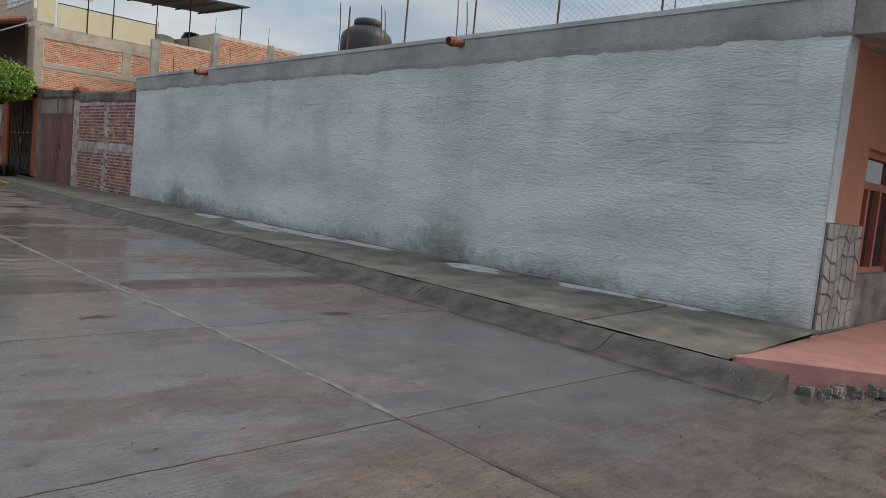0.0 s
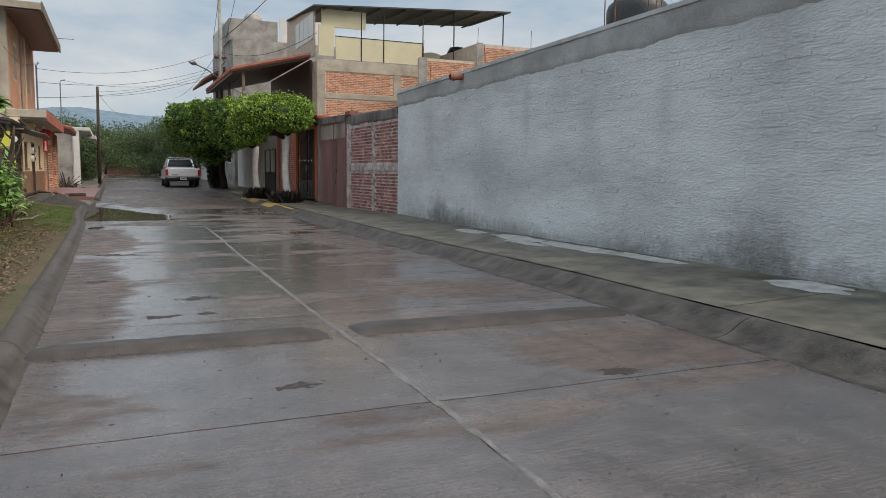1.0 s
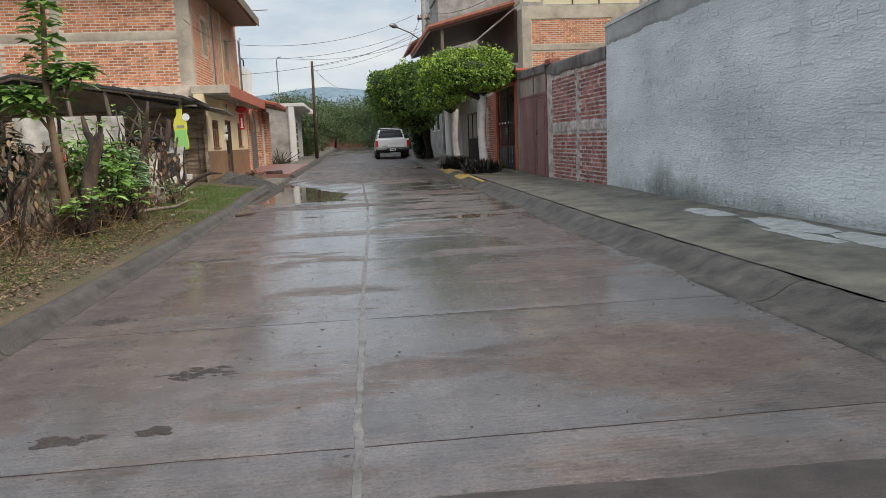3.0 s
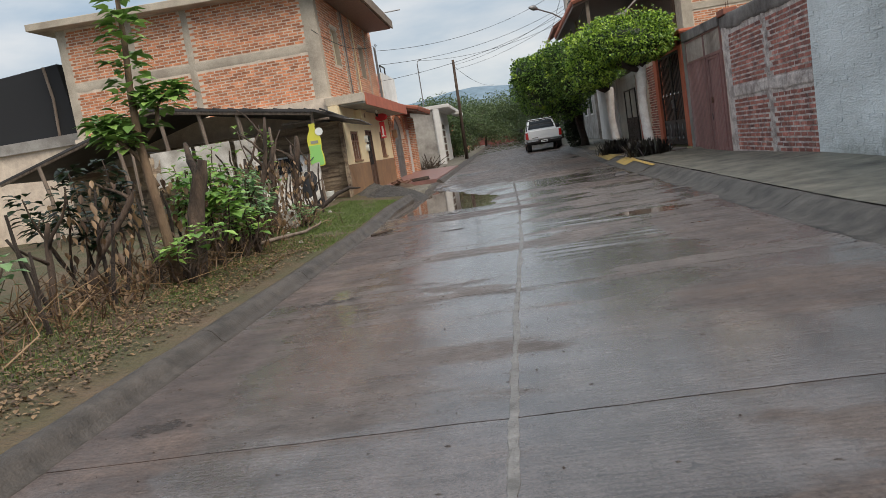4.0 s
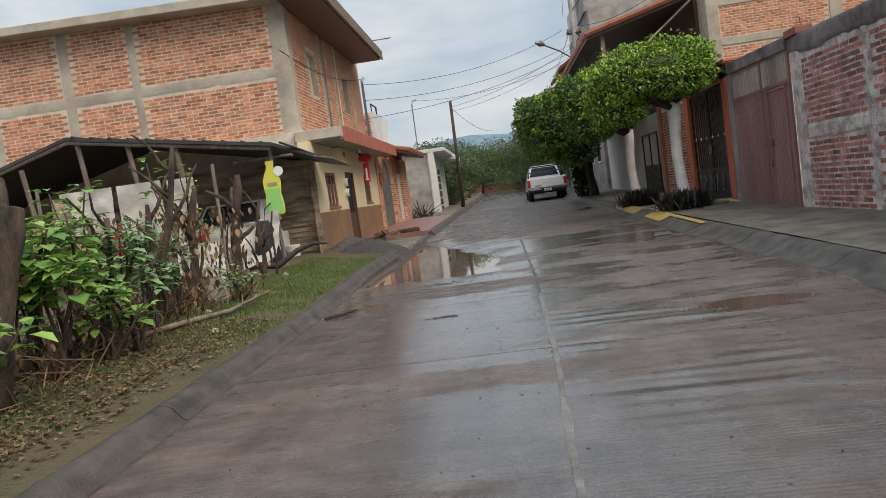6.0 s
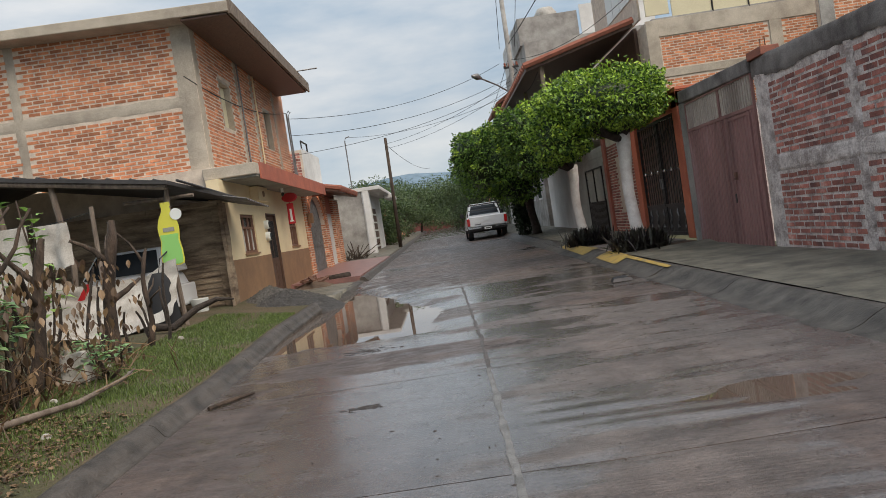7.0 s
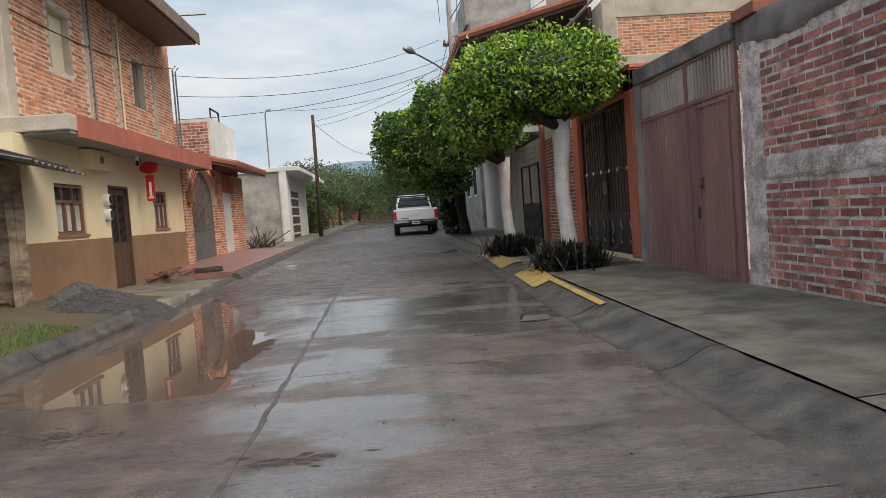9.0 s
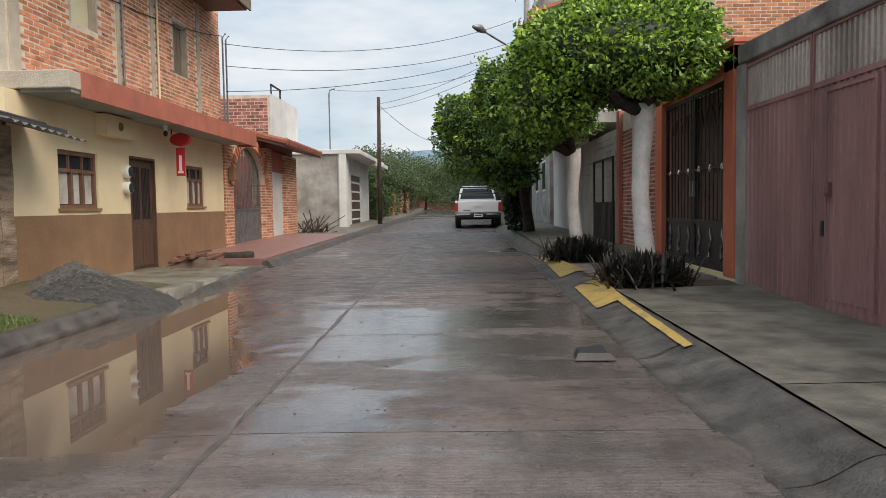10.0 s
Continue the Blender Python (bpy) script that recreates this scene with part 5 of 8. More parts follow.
street_tree((6.3, 41.5, 0.36), (5.1, 40.8, 3.2), (1.6, 2.2, 1.25), 13, M["bark_dark"], M["leaf"], 15000, 0.11, "large dark ficus tree overhanging the kerb", power=2.3, trunk=0.16, fork=0.8, lobes=((-0.8, -0.8, 0.4, (0.8, 1.0, 0.75)), (0.4, -0.9, 0.75, (0.8, 0.9, 0.6)), (0.5, -0.5, -0.9, (0.9, 1.0, 0.7))))
rnd = random.Random(8)
ivy = thing("kerbside_shrub", (5.95, 42.4, 0.36), "dark leafy shrub growing at the kerb below the tree", "shrub")
part("stems", Shape().tube([(0, 0, 0), (0.05, 0, 0.8), (0.1, 0, 1.6)], [0.04, 0.03, 0.015], 6).tube([(0.1, 0.1, 0), (-0.1, 0.2, 0.7), (-0.2, 0.2, 1.2)], [0.03, 0.02, 0.01], 6), M["bark_dark"], ivy)
part("foliage", leaves(hedge_points(rnd, (0, 0, 0.85), (0.38, 0.6, 0.9), 2.2, 0.8), 2600, 0.11, rnd), M["leaf_shade"], ivy, kind="stuff")

# ---- right side: house with roof terrace ----
terrace = thing("terrace_house", (9.4, 35.0, 0.3), "two-storey brick house with a covered roof terrace and balcony", "house")
part("wall", Shape().box(0, 0, 0, 5.0, 10, 5.75), M["mortar"], terrace)
brick_field(terrace, "y", 0.35, 4.85, 4.38, 5.28, 0.0, "brick", singles=0, proud=0.006, holes=[(3.45, 3.85, 0, 9)])
brick_field(terrace, "y", 0.35, 4.85, 2.5, 4.12, 0.0, "brick", singles=0, proud=0.006)
part("concrete_frame", Shape().box(-0.03, -0.03, 0, 0.32, -0.001, 5.78).box(3.47, -0.03, 4.36, 3.83, -0.001, 5.30).box(4.85, -0.03, 2.0, 5.03, -0.001, 5.78).box(0.32, -0.03, 5.30, 4.85, -0.001, 5.78).box(0.32, -0.03, 4.14, 4.85, -0.001, 4.36), M["warm_concrete"], terrace, "rough concrete ties", bevel=0.006)
para = part("terrace_parapet", Shape().box(0.2, 0.05, 5.75, 4.95, 0.2, 5.84), M["raw_concrete"], terrace)
for x0, x1 in ((0.80, 1.98), (1.99, 3.02), (3.03, 4.90)):
    part("panel", Shape().box(x0 + 0.02, 0.08, 5.84, x1 - 0.02, 0.12, 6.80), M["cream_panel"], para, "cream sheet panel")
    part("post", Shape().tube([(x1, 0.07, 5.75), (x1, 0.07, 7.9)], 0.025, 8), M["iron"], para)
part("panel_rail", Shape().box(0.80, 0.07, 6.80, 4.92, 0.13, 6.83), M["iron"], para)
side = part("gable_screen", Shape().hexa([(0.0, 0.6, 6.0), (0.06, 0.6, 6.0), (0.06, 6.0, 6.0), (0.0, 6.0, 6.0)], [(0.0, 0.6, 7.9), (0.06, 0.6, 7.9), (0.06, 6.0, 8.5), (0.0, 6.0, 8.5)]), M["mortar"], terrace)
for k in range(4):
    part("panel", Shape().box(-0.03, 0.7 + k * 0.85, 6.75, -0.002, 1.48 + k * 0.85, 7.85), M["sign_white"], side, "pale sheet panel")
part("corner_panel", Shape().box(0.07, 0.10, 5.95, 0.74, 0.16, 7.25), M["cream_panel"], terrace, "cream sheet panel")
part("upper_panel", Shape().box(0.30, 0.45, 7.25, 2.3, 0.52, 8.0), M["cream_panel"], terrace, "cream sheet panel")
canopy = part("canopy", Shape().hexa([(-0.15, 0.0, 7.98), (9.4, 0.0, 8.6), (9.4, 4.5, 8.75), (-0.15, 5.5, 8.3)], [(-0.15, 0.0, 8.04), (9.4, 0.0, 8.66), (9.4, 4.5, 8.81), (-0.15, 5.5, 8.36)]), M["sheet_dark"], terrace, "dark sheet canopy on steel ribs")
for k in range(8):
    x = 0.4 + k * 1.22
    part("rib", Shape().tube([(x, 0.05, 7.93 + (x + 0.15) * 0.065), (x, 4.5, 8.15 + (x + 0.15) * 0.055)], 0.04, 6), M["iron"], canopy)
for x in (6.6, 9.2):
    part("post", Shape().tube([(x, 0.4, 5.4), (x, 0.4, 8.0 + x * 0.062)], 0.03, 8), M["iron"], terrace)
# balcony towards the street
part("balcony_slab", Shape().box(-3.2, 0.9, 2.75, 0.0, 9.8, 3.0), M["raw_concrete"], terrace, bevel=0.01)
part("lower_front", Shape().box(-1.9, 4.2, 0, -1.65, 10, 2.75), M["white_paint"], terrace)
bal = part("balcony_rail", Shape().box(-3.2, 0.92, 3.72, 0.0, 0.99, 3.8).box(-3.2, 0.99, 3.72, -3.12, 9.6, 3.8).box(-3.2, 0.92, 3.0, -3.12, 0.99, 3.72), M["white_paint"], terrace, "white concrete balusters")
for k in range(19):
    part("baluster", Shape().box(-2.98 + k * 0.16, 0.93, 3.0, -2.90 + k * 0.16, 0.98, 3.72), M["white_paint"], bal)
part("porch_roof", Shape().hexa([(-3.5, 0.6, 5.0), (-0.2, 0.6, 5.85), (-0.2, 9.8, 5.85), (-3.5, 9.8, 5.0)], [(-3.5, 0.6, 5.12), (-0.2, 0.6, 5.97), (-0.2, 9.8, 5.97), (-3.5, 9.8, 5.12)]), M["wood_shade_dark"], terrace, "sloping tiled porch roof with dark underside")
for k in range(24):
    y = 0.55 + k * 0.39
    part("roof_tile", Shape().tube([(-3.55, y, 5.16), (-1.9, y, 5.585), (-0.2, y, 6.02)], 0.10, 6), M["clay"], terrace)
for y in (0.8, 5.0, 9.4):
    part("porch_post", Shape().box(-3.05, y, 3.0, -2.93, y + 0.12, 5.15), M["wood_grey"], terrace)
# House wall behind the balcony; the deep porch's shade is put into its colour
part("porch_wall", Shape().box(-0.1, 0.95, 3.0, 0.0, 9.8, 5.85), M["wood_shade_dark"], terrace)
part("roof_tank", Shape().lathe([(0.42, 5.4), (0.42, 6.0), (0.3, 6.2), (0.12, 6.25)], 20, (4.4, 6.5, 0)), M["black_plastic"], terrace, "black water tank", smooth=True)

tall = thing("grey_block_house", (7.55, 46.5, 0.4), "tall unplastered grey block house with a rooftop tank", "house")
part("wall", Shape().box(0, 0, 0, 6, 9, 8.2), M["raw_concrete"], tall)
part("upper_room", Shape().box(-0.1, 0.5, 8.2, 2.6, 3.4, 9.4), M["raw_concrete"], tall)
part("roof_tank", Shape().lathe([(0.5, 9.4), (0.52, 9.7), (0.35, 9.95), (0.15, 10.0)], 20, (1.4, 1.6, 0)), M["cloth_white"], tall, "pale cement water tank", smooth=True)
part("sheet_fence", ribbed(3.5, 8.6, 8.2, 9.7, 0.0, 0.2, 0.03), M["white_paint"], tall, "white ribbed sheet fence")
part("front_sheet", Shape().add([(2.7, 0.4, 8.2), (6, 0.4, 8.2), (6, 0.4, 9.6), (2.7, 0.4, 9.6), (2.7, 0.44, 8.2), (6, 0.44, 8.2), (6, 0.44, 9.6), (2.7, 0.44, 9.6)], [(0, 1, 2, 3), (7, 6, 5, 4), (3, 2, 6, 7), (0, 3, 7, 4), (1, 5, 6, 2)]), M["white_paint"], tall, "white ribbed sheet fence")
part("eave", Shape().hexa([(-1.3, 3.0, 6.1), (0.0, 3.0, 6.9), (0.0, 9.0, 6.9), (-1.3, 9.0, 6.1)], [(-1.3, 3.0, 6.25), (0.0, 3.0, 7.05), (0.0, 9.0, 7.05), (-1.3, 9.0, 6.25)]), M["clay"], tall, "tiled eave")
for k in range(3):
    w = part("window_frame", Shape().box(-0.04, 1.0 + k * 2.7, 1.3, 0.0, 2.2 + k * 2.7, 2.5), M["white_paint"], tall)
    part("pane", Shape().box(-0.05, 1.08 + k * 2.7, 1.38, -0.041, 2.12 + k * 2.7, 2.42), M["window_glass"], w)
for k, (m, h) in enumerate((("white_paint", 3.4), ("green_grey", 3.0), ("cream", 3.6), ("brick", 3.2), ("white_paint", 3.3))):
    y0 = 56 + k * 8.2
    hs = thing("row_house", (7.55, y0, gz(y0)), "single-storey plastered house facing the street", "house", "row houses")
    part("wall", Shape().box(0, 0, -0.2, 6, 8.0, h), M[m], hs)
    part("roof", Shape().box(-0.25, -0.1, h, 6.1, 8.1, h + 0.18), M["raw_concrete"], hs)
    d = part("door", Shape().box(-0.03, 1.0, 0.1, 0.0, 2.0, 2.2), M["wood_shade_dark"], hs)
    part("handle", Shape().box(-0.06, 1.85, 1.0, -0.03, 1.9, 1.12), M["steel"], d)
    w = part("window", Shape().box(-0.03, 3.6, 1.1, 0.0, 5.2, 2.2), M["steel"], hs)
    part("pane", Shape().box(-0.04, 3.7, 1.18, -0.031, 5.1, 2.12), M["window_glass"], w)

# brick walls and a small tank seen over the grey wall
back = thing("rear_brick_building", (13.3, 33.0, 0.2), "unplastered brick building standing behind the boundary wall", "building")
part("wall", Shape().box(0, 0, 0, 2.7, 0.22, 5.95), M["mortar"], back)
part("tall_wall", Shape().box(2.7, -0.05, 0, 9.5, 4, 6.75), M["mortar"], back)
brick_field(back, "y", 0.36, 2.66, 3.0, 5.9, 0.0, "brick", singles=0, proud=0.006)
brick_field(back, "y", 3.0, 5.4, 3.0, 6.6, -0.05, "brick", singles=0, proud=0.006)
brick_field(back, "y", 5.75, 9.4, 3.0, 6.6, -0.05, "brick", singles=0, proud=0.006)
part("concrete_tie", Shape().box(-0.03, -0.03, 2, 0.34, -0.001, 5.97), M["raw_concrete"], back)
part("concrete_tie", Shape().box(2.68, -0.08, 2, 2.98, -0.051, 6.78), M["raw_concrete"], back)
part("concrete_tie", Shape().box(5.42, -0.08, 2, 5.73, -0.051, 6.78), M["raw_concrete"], back)
for x, h in ((0.15, 0.6), (0.22, 0.75), (2.8, 0.7), (5.5, 0.8)):
    part("starter_bar", Shape().tube([(x, 0.1, 5.9), (x + 0.02, 0.1, 5.95 + h + (0.8 if x > 2.5 else 0))], 0.012, 5), M["rust"], back)
low = thing("low_rear_building", (14.6, 37.4, 0.2), "brick outbuilding with a curved sheet roof and small tank", "building")
part("wall", Shape().box(0, 0, 0, 4.5, 2.0, 6.4), M["mortar"], low)
part("barrel_roof", Shape().add([(0.3 + 0.9 * (1 - math.cos(math.pi * k / 10)), y, 6.4 + 0.6 * math.sin(math.pi * k / 10)) for y in (0.2, 1.8) for k in range(11)], [(k, k + 1, k + 12, k + 11) for k in range(10)] + [tuple(range(11)), tuple(range(11, 22))[::-1]]), M["cream_panel"], low, "curved cream sheet roof")
part("roof_tank", Shape().lathe([(0.50, 6.4), (0.50, 7.2), (0.36, 7.45), (0.14, 7.5)], 20, (2.9, 0.9, 0)), M["black_plastic"], low, "small black water tank", smooth=True)

# ---- left side: kerb, verge and yard ----
LK = [(-0.17, -0.06), (-0.17, 0.085), (-0.15, 0.106), (-0.11, 0.114), (-0.07, 0.110), (-0.03, 0.090), (0.0, 0.050), (0.03, 0.012), (0.06, 0.004), (0.06, -0.06)]
lkerb = part("kerb_left", Shape().box(0.05, 6.0, -0.2, 0.45, 60, -0.05), M["joint"], kind="structure", label="low worn concrete kerb edged with mud")
lk = [6.0, 8.6, 11.2, 13.8, 16.3, 18.9, 21.5, 24.0, 27.3]
for y0, y1 in zip(lk, lk[1:]):
    part("kerb_segment", swept(LK, y0 + 0.006, y1 - 0.006, 26, left_x), M["kerb_mud"], lkerb, smooth=True)
lk = [32.0, 36.0, 39.5, 43.0, 48, 54, 60, 70, 85, 105]
for y0, y1 in zip(lk, lk[1:]):
    part("kerb_segment", swept([(x + 0.75, z) for x, z in LK], y0 + 0.008, y1 - 0.008, 10), M["kerb_mud"], lkerb, smooth=True)


def verge_z(x, y):
    t = min(1, max(0, (left_x(y) - 0.18 - x) / 1.5))
    return gz(y) + 0.098 + 0.17 * t + (0.035 * wob(x, y, 0, 0.9) + 0.02 * wob(x, y, 3, 3.1)) * min(1, t * 4)


verge = part("verge", Shape().sheet(70, 130, lambda u, v: ((lambda x, y: (x, y, verge_z(x, y)))(left_x(4.0 + 24.5 * v) - 0.155 - 14.0 * u ** 1.8, 4.0 + 24.5 * v))), M["verge"], smooth=True, kind="structure", label="muddy grass verge with dead leaves along the kerb")
apron = part("pavement_left", skirt(Shape().sheet(10, 30, lambda u, v: (-1.3 + u * (1.85 + 0.10 * wob(v * 5, 2, 1)), 27.9 + v * 4.3, gz(30) + 0.075 - 0.05 * u + 0.05 * (1 - v) + 0.008 * wob(u * 3, v * 6, 2))), 10, 30, 0.3), M["walk"], smooth=True, kind="structure", label="worn concrete apron before the cream house")
part("apron_edge", Shape().hexa([(0.3, 27.3, -0.1), (0.62, 27.4, -0.1), (0.78, 32.1, -0.1), (0.5, 32.1, -0.1)], [(0.25, 27.3, 0.155), (0.46, 27.4, 0.11), (0.70, 32.1, 0.15), (0.5, 32.1, 0.18)]), M["kerb_mud"], apron, bevel=0.03)
redpv = part("pavement_red", Shape().hexa([(-1.3, 32.2, 0), (0.62, 32.2, 0), (0.72, 41.6, 0), (-1.3, 41.6, 0)], [(-1.3, 32.2, gz(32) + 0.17), (0.58, 32.2, gz(32) + 0.14), (0.68, 41.6, gz(41) + 0.16), (-1.3, 41.6, gz(41) + 0.19)]), M["walk_red"], kind="structure", label="red-tinted pavement before the brick arch")
part("pavement_far", Shape().hexa([(-1.5, 41.65, 0), (0.6, 41.65, 0), (0.6, 110, 0), (-1.5, 110, 0)], [(-1.5, 41.65, gz(41) + 0.13), (0.5, 41.65, gz(41) + 0.1), (0.5, 110, gz(110) + 0.1), (-1.5, 110, gz(110) + 0.13)]), M["walk"], kind="structure", label="rough concrete pavement further along the street")

# ---- brick house over the cream-painted shop front ----
bh = thing("brick_house", (0, 0, 0), "two-storey brick house, cream ground floor with brown base", "house")
F, U = -1.165, -1.45
for x0, y0, z0, x1, y1, z1 in ((-8.45, 27.95, 2.6, -1.75, 36.3, 5.85), (-1.75, 27.95, 2.9, U, 29.5, 5.85), (-1.75, 30.35, 2.9, U, 33.4, 5.85), (-1.75, 34.22, 2.9, U, 36.3, 5.85), (-1.75, 29.5, 2.9, U, 30.35, 3.98), (-1.75, 29.5, 5.02, U, 30.35, 5.85), (-1.75, 33.4, 2.9, U, 34.22, 3.92), (-1.75, 33.4, 5.0, U, 34.22, 5.85)):
    part("upper_wall", Shape().box(x0, y0, z0, x1, y1, z1), M["mortar"], bh, "mortar-bedded brick upper storey")
part("lower_side", Shape().box(-8.45, 27.75, 0.0, -1.3, 27.95, 2.95), M["mortar"], bh)
HOLES = [(29.5, 30.35, 3.95, 5.05), (33.4, 34.22, 3.9, 5.03), (28.0, 28.25, 0, 9), (30.98, 31.12, 0, 9), (32.35, 32.52, 0, 9), (34.75, 34.95, 0, 9)]
brick_field(bh, "x", 27.98, 36.28, 3.0, 5.8, U, "brick", singles=140, near=29.5, proud=0.006, facing=1, holes=HOLES)
SIDE = [(-6.62, -6.34, 0, 9), (-5.02, -4.80, 0, 9), (-1.82, -1.45, 0, 9), (-8.45, -8.2, 0, 9), (-8.5, -1.4, 4.16, 4.42)]
brick_field(bh, "y", -8.4, -1.47, 2.55, 5.8, 27.95, "brick", singles=150, near=-2.8, proud=0.006, holes=SIDE)


def plaster_y(x0, x1, z0, z1, y, seed):
    n, m = max(2, int((x1 - x0) / 0.12)), max(2, int((z1 - z0) / 0.12))
    return Shape().sheet(n, m, lambda u, v: (x0 + (x1 - x0) * u + 0.012 * wob(seed, v * 9, 0, 1), y - 0.012 * noise.noise((u * n * 0.4, v * m * 0.4, seed)) + (0.02 if u in (0.0, 1.0) or v in (0.0, 1.0) else 0), z0 + (z1 - z0) * v + 0.012 * wob(u * 9, seed, 0, 1)))


for k, (x0, x1) in enumerate(((-8.45, -8.2), (-6.6, -6.36), (-5.0, -4.82), (-1.8, -1.44))):
    part("concrete_pillar", plaster_y(x0, x1, 2.5, 5.85, 27.925, k + 1.0), M["warm_concrete"], bh, smooth=True)
part("tie_beam", plaster_y(-8.45, -1.5, 4.18, 4.40, 27.928, 9.0), M["warm_concrete"], bh, smooth=True)
for y0, y1 in ((28.0, 28.24), (30.99, 31.11), (32.36, 32.51), (34.76, 34.94)):
    part("concrete_pillar", Shape().box(U - 0.02, y0, 2.95, U + 0.016, y1, 5.85), M["warm_concrete"], bh, bevel=0.004)
part("conduit", Shape().tube([(U + 0.04, 31.15, 2.95), (U + 0.04, 31.15, 5.8)], 0.02, 8), M["steel"], bh)
part("conduit", Shape().tube([(U + 0.04, 32.6, 2.95), (U + 0.04, 32.6, 5.8)], 0.02, 8), M["cream"], bh)
for y0, y1, z0, z1 in ((29.5, 30.35, 3.98, 5.02), (33.4, 34.22, 3.92, 5.0)):
    w = part("window", Shape().box(U - 0.16, y0, z0, U - 0.12, y1, z1), M["wood_grey"] if y0 > 31 else M["cream_panel"], bh, "boarded upper window")
    part("window_frame", Shape().box(U - 0.13, y0, z0, U + 0.005, y0 + 0.05, z1).box(U - 0.13, y1 - 0.05, z0, U + 0.005, y1, z1).box(U - 0.13, y0 + 0.05, z1 - 0.06, U + 0.005, y1 - 0.05, z1), M["warm_concrete"], w)
roof = part("roof_slab", Shape().hexa([(-8.95, 27.45, 5.85), (-0.5, 27.45, 5.70), (-0.5, 35.6, 5.70), (-8.95, 36.6, 5.85)], [(-8.95, 27.45, 6.03), (-0.5, 27.45, 5.90), (-0.5, 35.6, 5.90), (-8.95, 36.6, 6.03)]), M["warm_concrete"], bh, "stained concrete roof slab with a deep eave", bevel=0.015)
part("eave_soffit", Shape().box(-1.42, 27.5, 5.66, -0.55, 35.55, 5.69), M["wood_shade_dark"], roof)
part("fascia", Shape().box(-0.5, 27.45, 5.66, -0.46, 35.6, 5.93), M["wood_grey"], roof)
part("roof_rod", Shape().tube([(-0.6, 34.0, 5.95), (0.05, 34.2, 6.0)], 0.02, 6), M["steel"], roof)
# ground floor
for y0, y1, z0, z1 in ((27.4, 28.5, 1.15, 2.68), (29.58, 30.66, 1.15, 2.68), (31.62, 33.15, 1.15, 2.68), (34.12, 35.42, 1.15, 2.68), (28.5, 29.58, 2.04, 2.68), (30.66, 31.62, 2.06, 2.68), (33.15, 34.12, 2.07, 2.68), (28.5, 29.58, 1.15, 1.24), (33.15, 34.12, 1.15, 1.26)):
    part("wall_panel", Shape().box(-1.4, y0, z0, F, y1, z1), M["cream"], bh, "cream-painted plaster")
part("base_wall", Shape().box(-1.4, 27.4, 0.0, F + 0.006, 30.66, 1.15).box(-1.4, 31.62, 0.0, F + 0.006, 35.42, 1.15), M["brown_dado"], bh, "brown-painted base")
part("room_dark", Shape().box(-3.2, 27.96, 0.0, -3.0, 35.4, 2.6).box(-3.0, 27.96, 0.0, -1.4, 28.0, 2.6).box(-3.0, 35.36, 0, -1.4, 35.4, 2.6).box(-3.0, 28.0, 2.62, -1.4, 35.36, 2.66).box(-3.0, 28.0, -0.1, -1.4, 35.36, 0.0), M["wood_shade_dark"], bh)
bslab = part("balcony_slab", Shape().box(-1.5, 27.62, 2.70, -0.5, 35.72, 2.92), M["warm_concrete"], bh, "raw concrete canopy slab", bevel=0.015)
part("painted_edge", Shape().box(-0.5, 27.9, 2.62, -0.47, 35.73, 2.94).box(-0.9, 35.72, 2.62, -0.47, 35.75, 2.94), M["red_paint"], bslab, "faded red painted edge")
part("soffit", Shape().box(-1.16, 27.7, 2.66, -0.52, 35.65, 2.70), M["green_grey"], bslab)
for y0, y1, z0, z1 in ((28.5, 29.58, 1.24, 2.04), (33.15, 34.12, 1.26, 2.07)):
    w = part("window", Shape().box(F - 0.10, y0, z0, F - 0.03, y0 + 0.06, z1).box(F - 0.10, y1 - 0.06, z0, F - 0.03, y1, z1).box(F - 0.10, y0 + 0.06, z1 - 0.06, F - 0.03, y1 - 0.06, z1).box(F - 0.10, y0 + 0.06, z0, F - 0.03, y1 - 0.06, z0 + 0.05).box(F - 0.10, y0 + 0.06, z1 - 0.30, F - 0.03, y1 - 0.06, z1 - 0.25), M["wood_brown"], bh, "brown wooden window")
    ym = (y0 + y1) / 2
    for d in (-0.155, 0.155):
        part("mullion", Shape().box(F - 0.11, ym + d - 0.025, z0 + 0.05, F - 0.02, ym + d + 0.025, z1 - 0.25), M["wood_brown"], w)
        part("mullion", Shape().box(F - 0.09, ym + d * 1.2 - 0.015, z1 - 0.25, F - 0.04, ym + d * 1.2 + 0.015, z1 - 0.06), M["wood_brown"], w)
    part("pane", Shape().box(F - 0.08, y0 + 0.06, z0 + 0.05, F - 0.07, y1 - 0.06, z1 - 0.06), M["window_glass"], w)
    for a, b in ((y0 + 0.08, ym - 0.2), (ym - 0.11, ym + 0.11), (ym + 0.2, y1 - 0.08)):
        part("curtain", Shape().sheet(12, 3, lambda u, v, a=a, b=b, z0=z0, z1=z1: (F - 0.064 + 0.006 * math.sin(u * 25), a + (b - a) * u, z0 + 0.06 + (z1 - z0 - 0.34) * v)), M["cloth_white"], w, "thin white curtain")
    part("sill", Shape().box(F - 0.02, y0 - 0.04, z0 - 0.04, F + 0.03, y1 + 0.04, z0), M["brown_dado"], w)
dr = part("door", Shape().box(F - 0.11, 30.68, 0.12, F - 0.05, 31.60, 2.05), M["wood_shade_dark"], bh, "dark brown panelled street door")
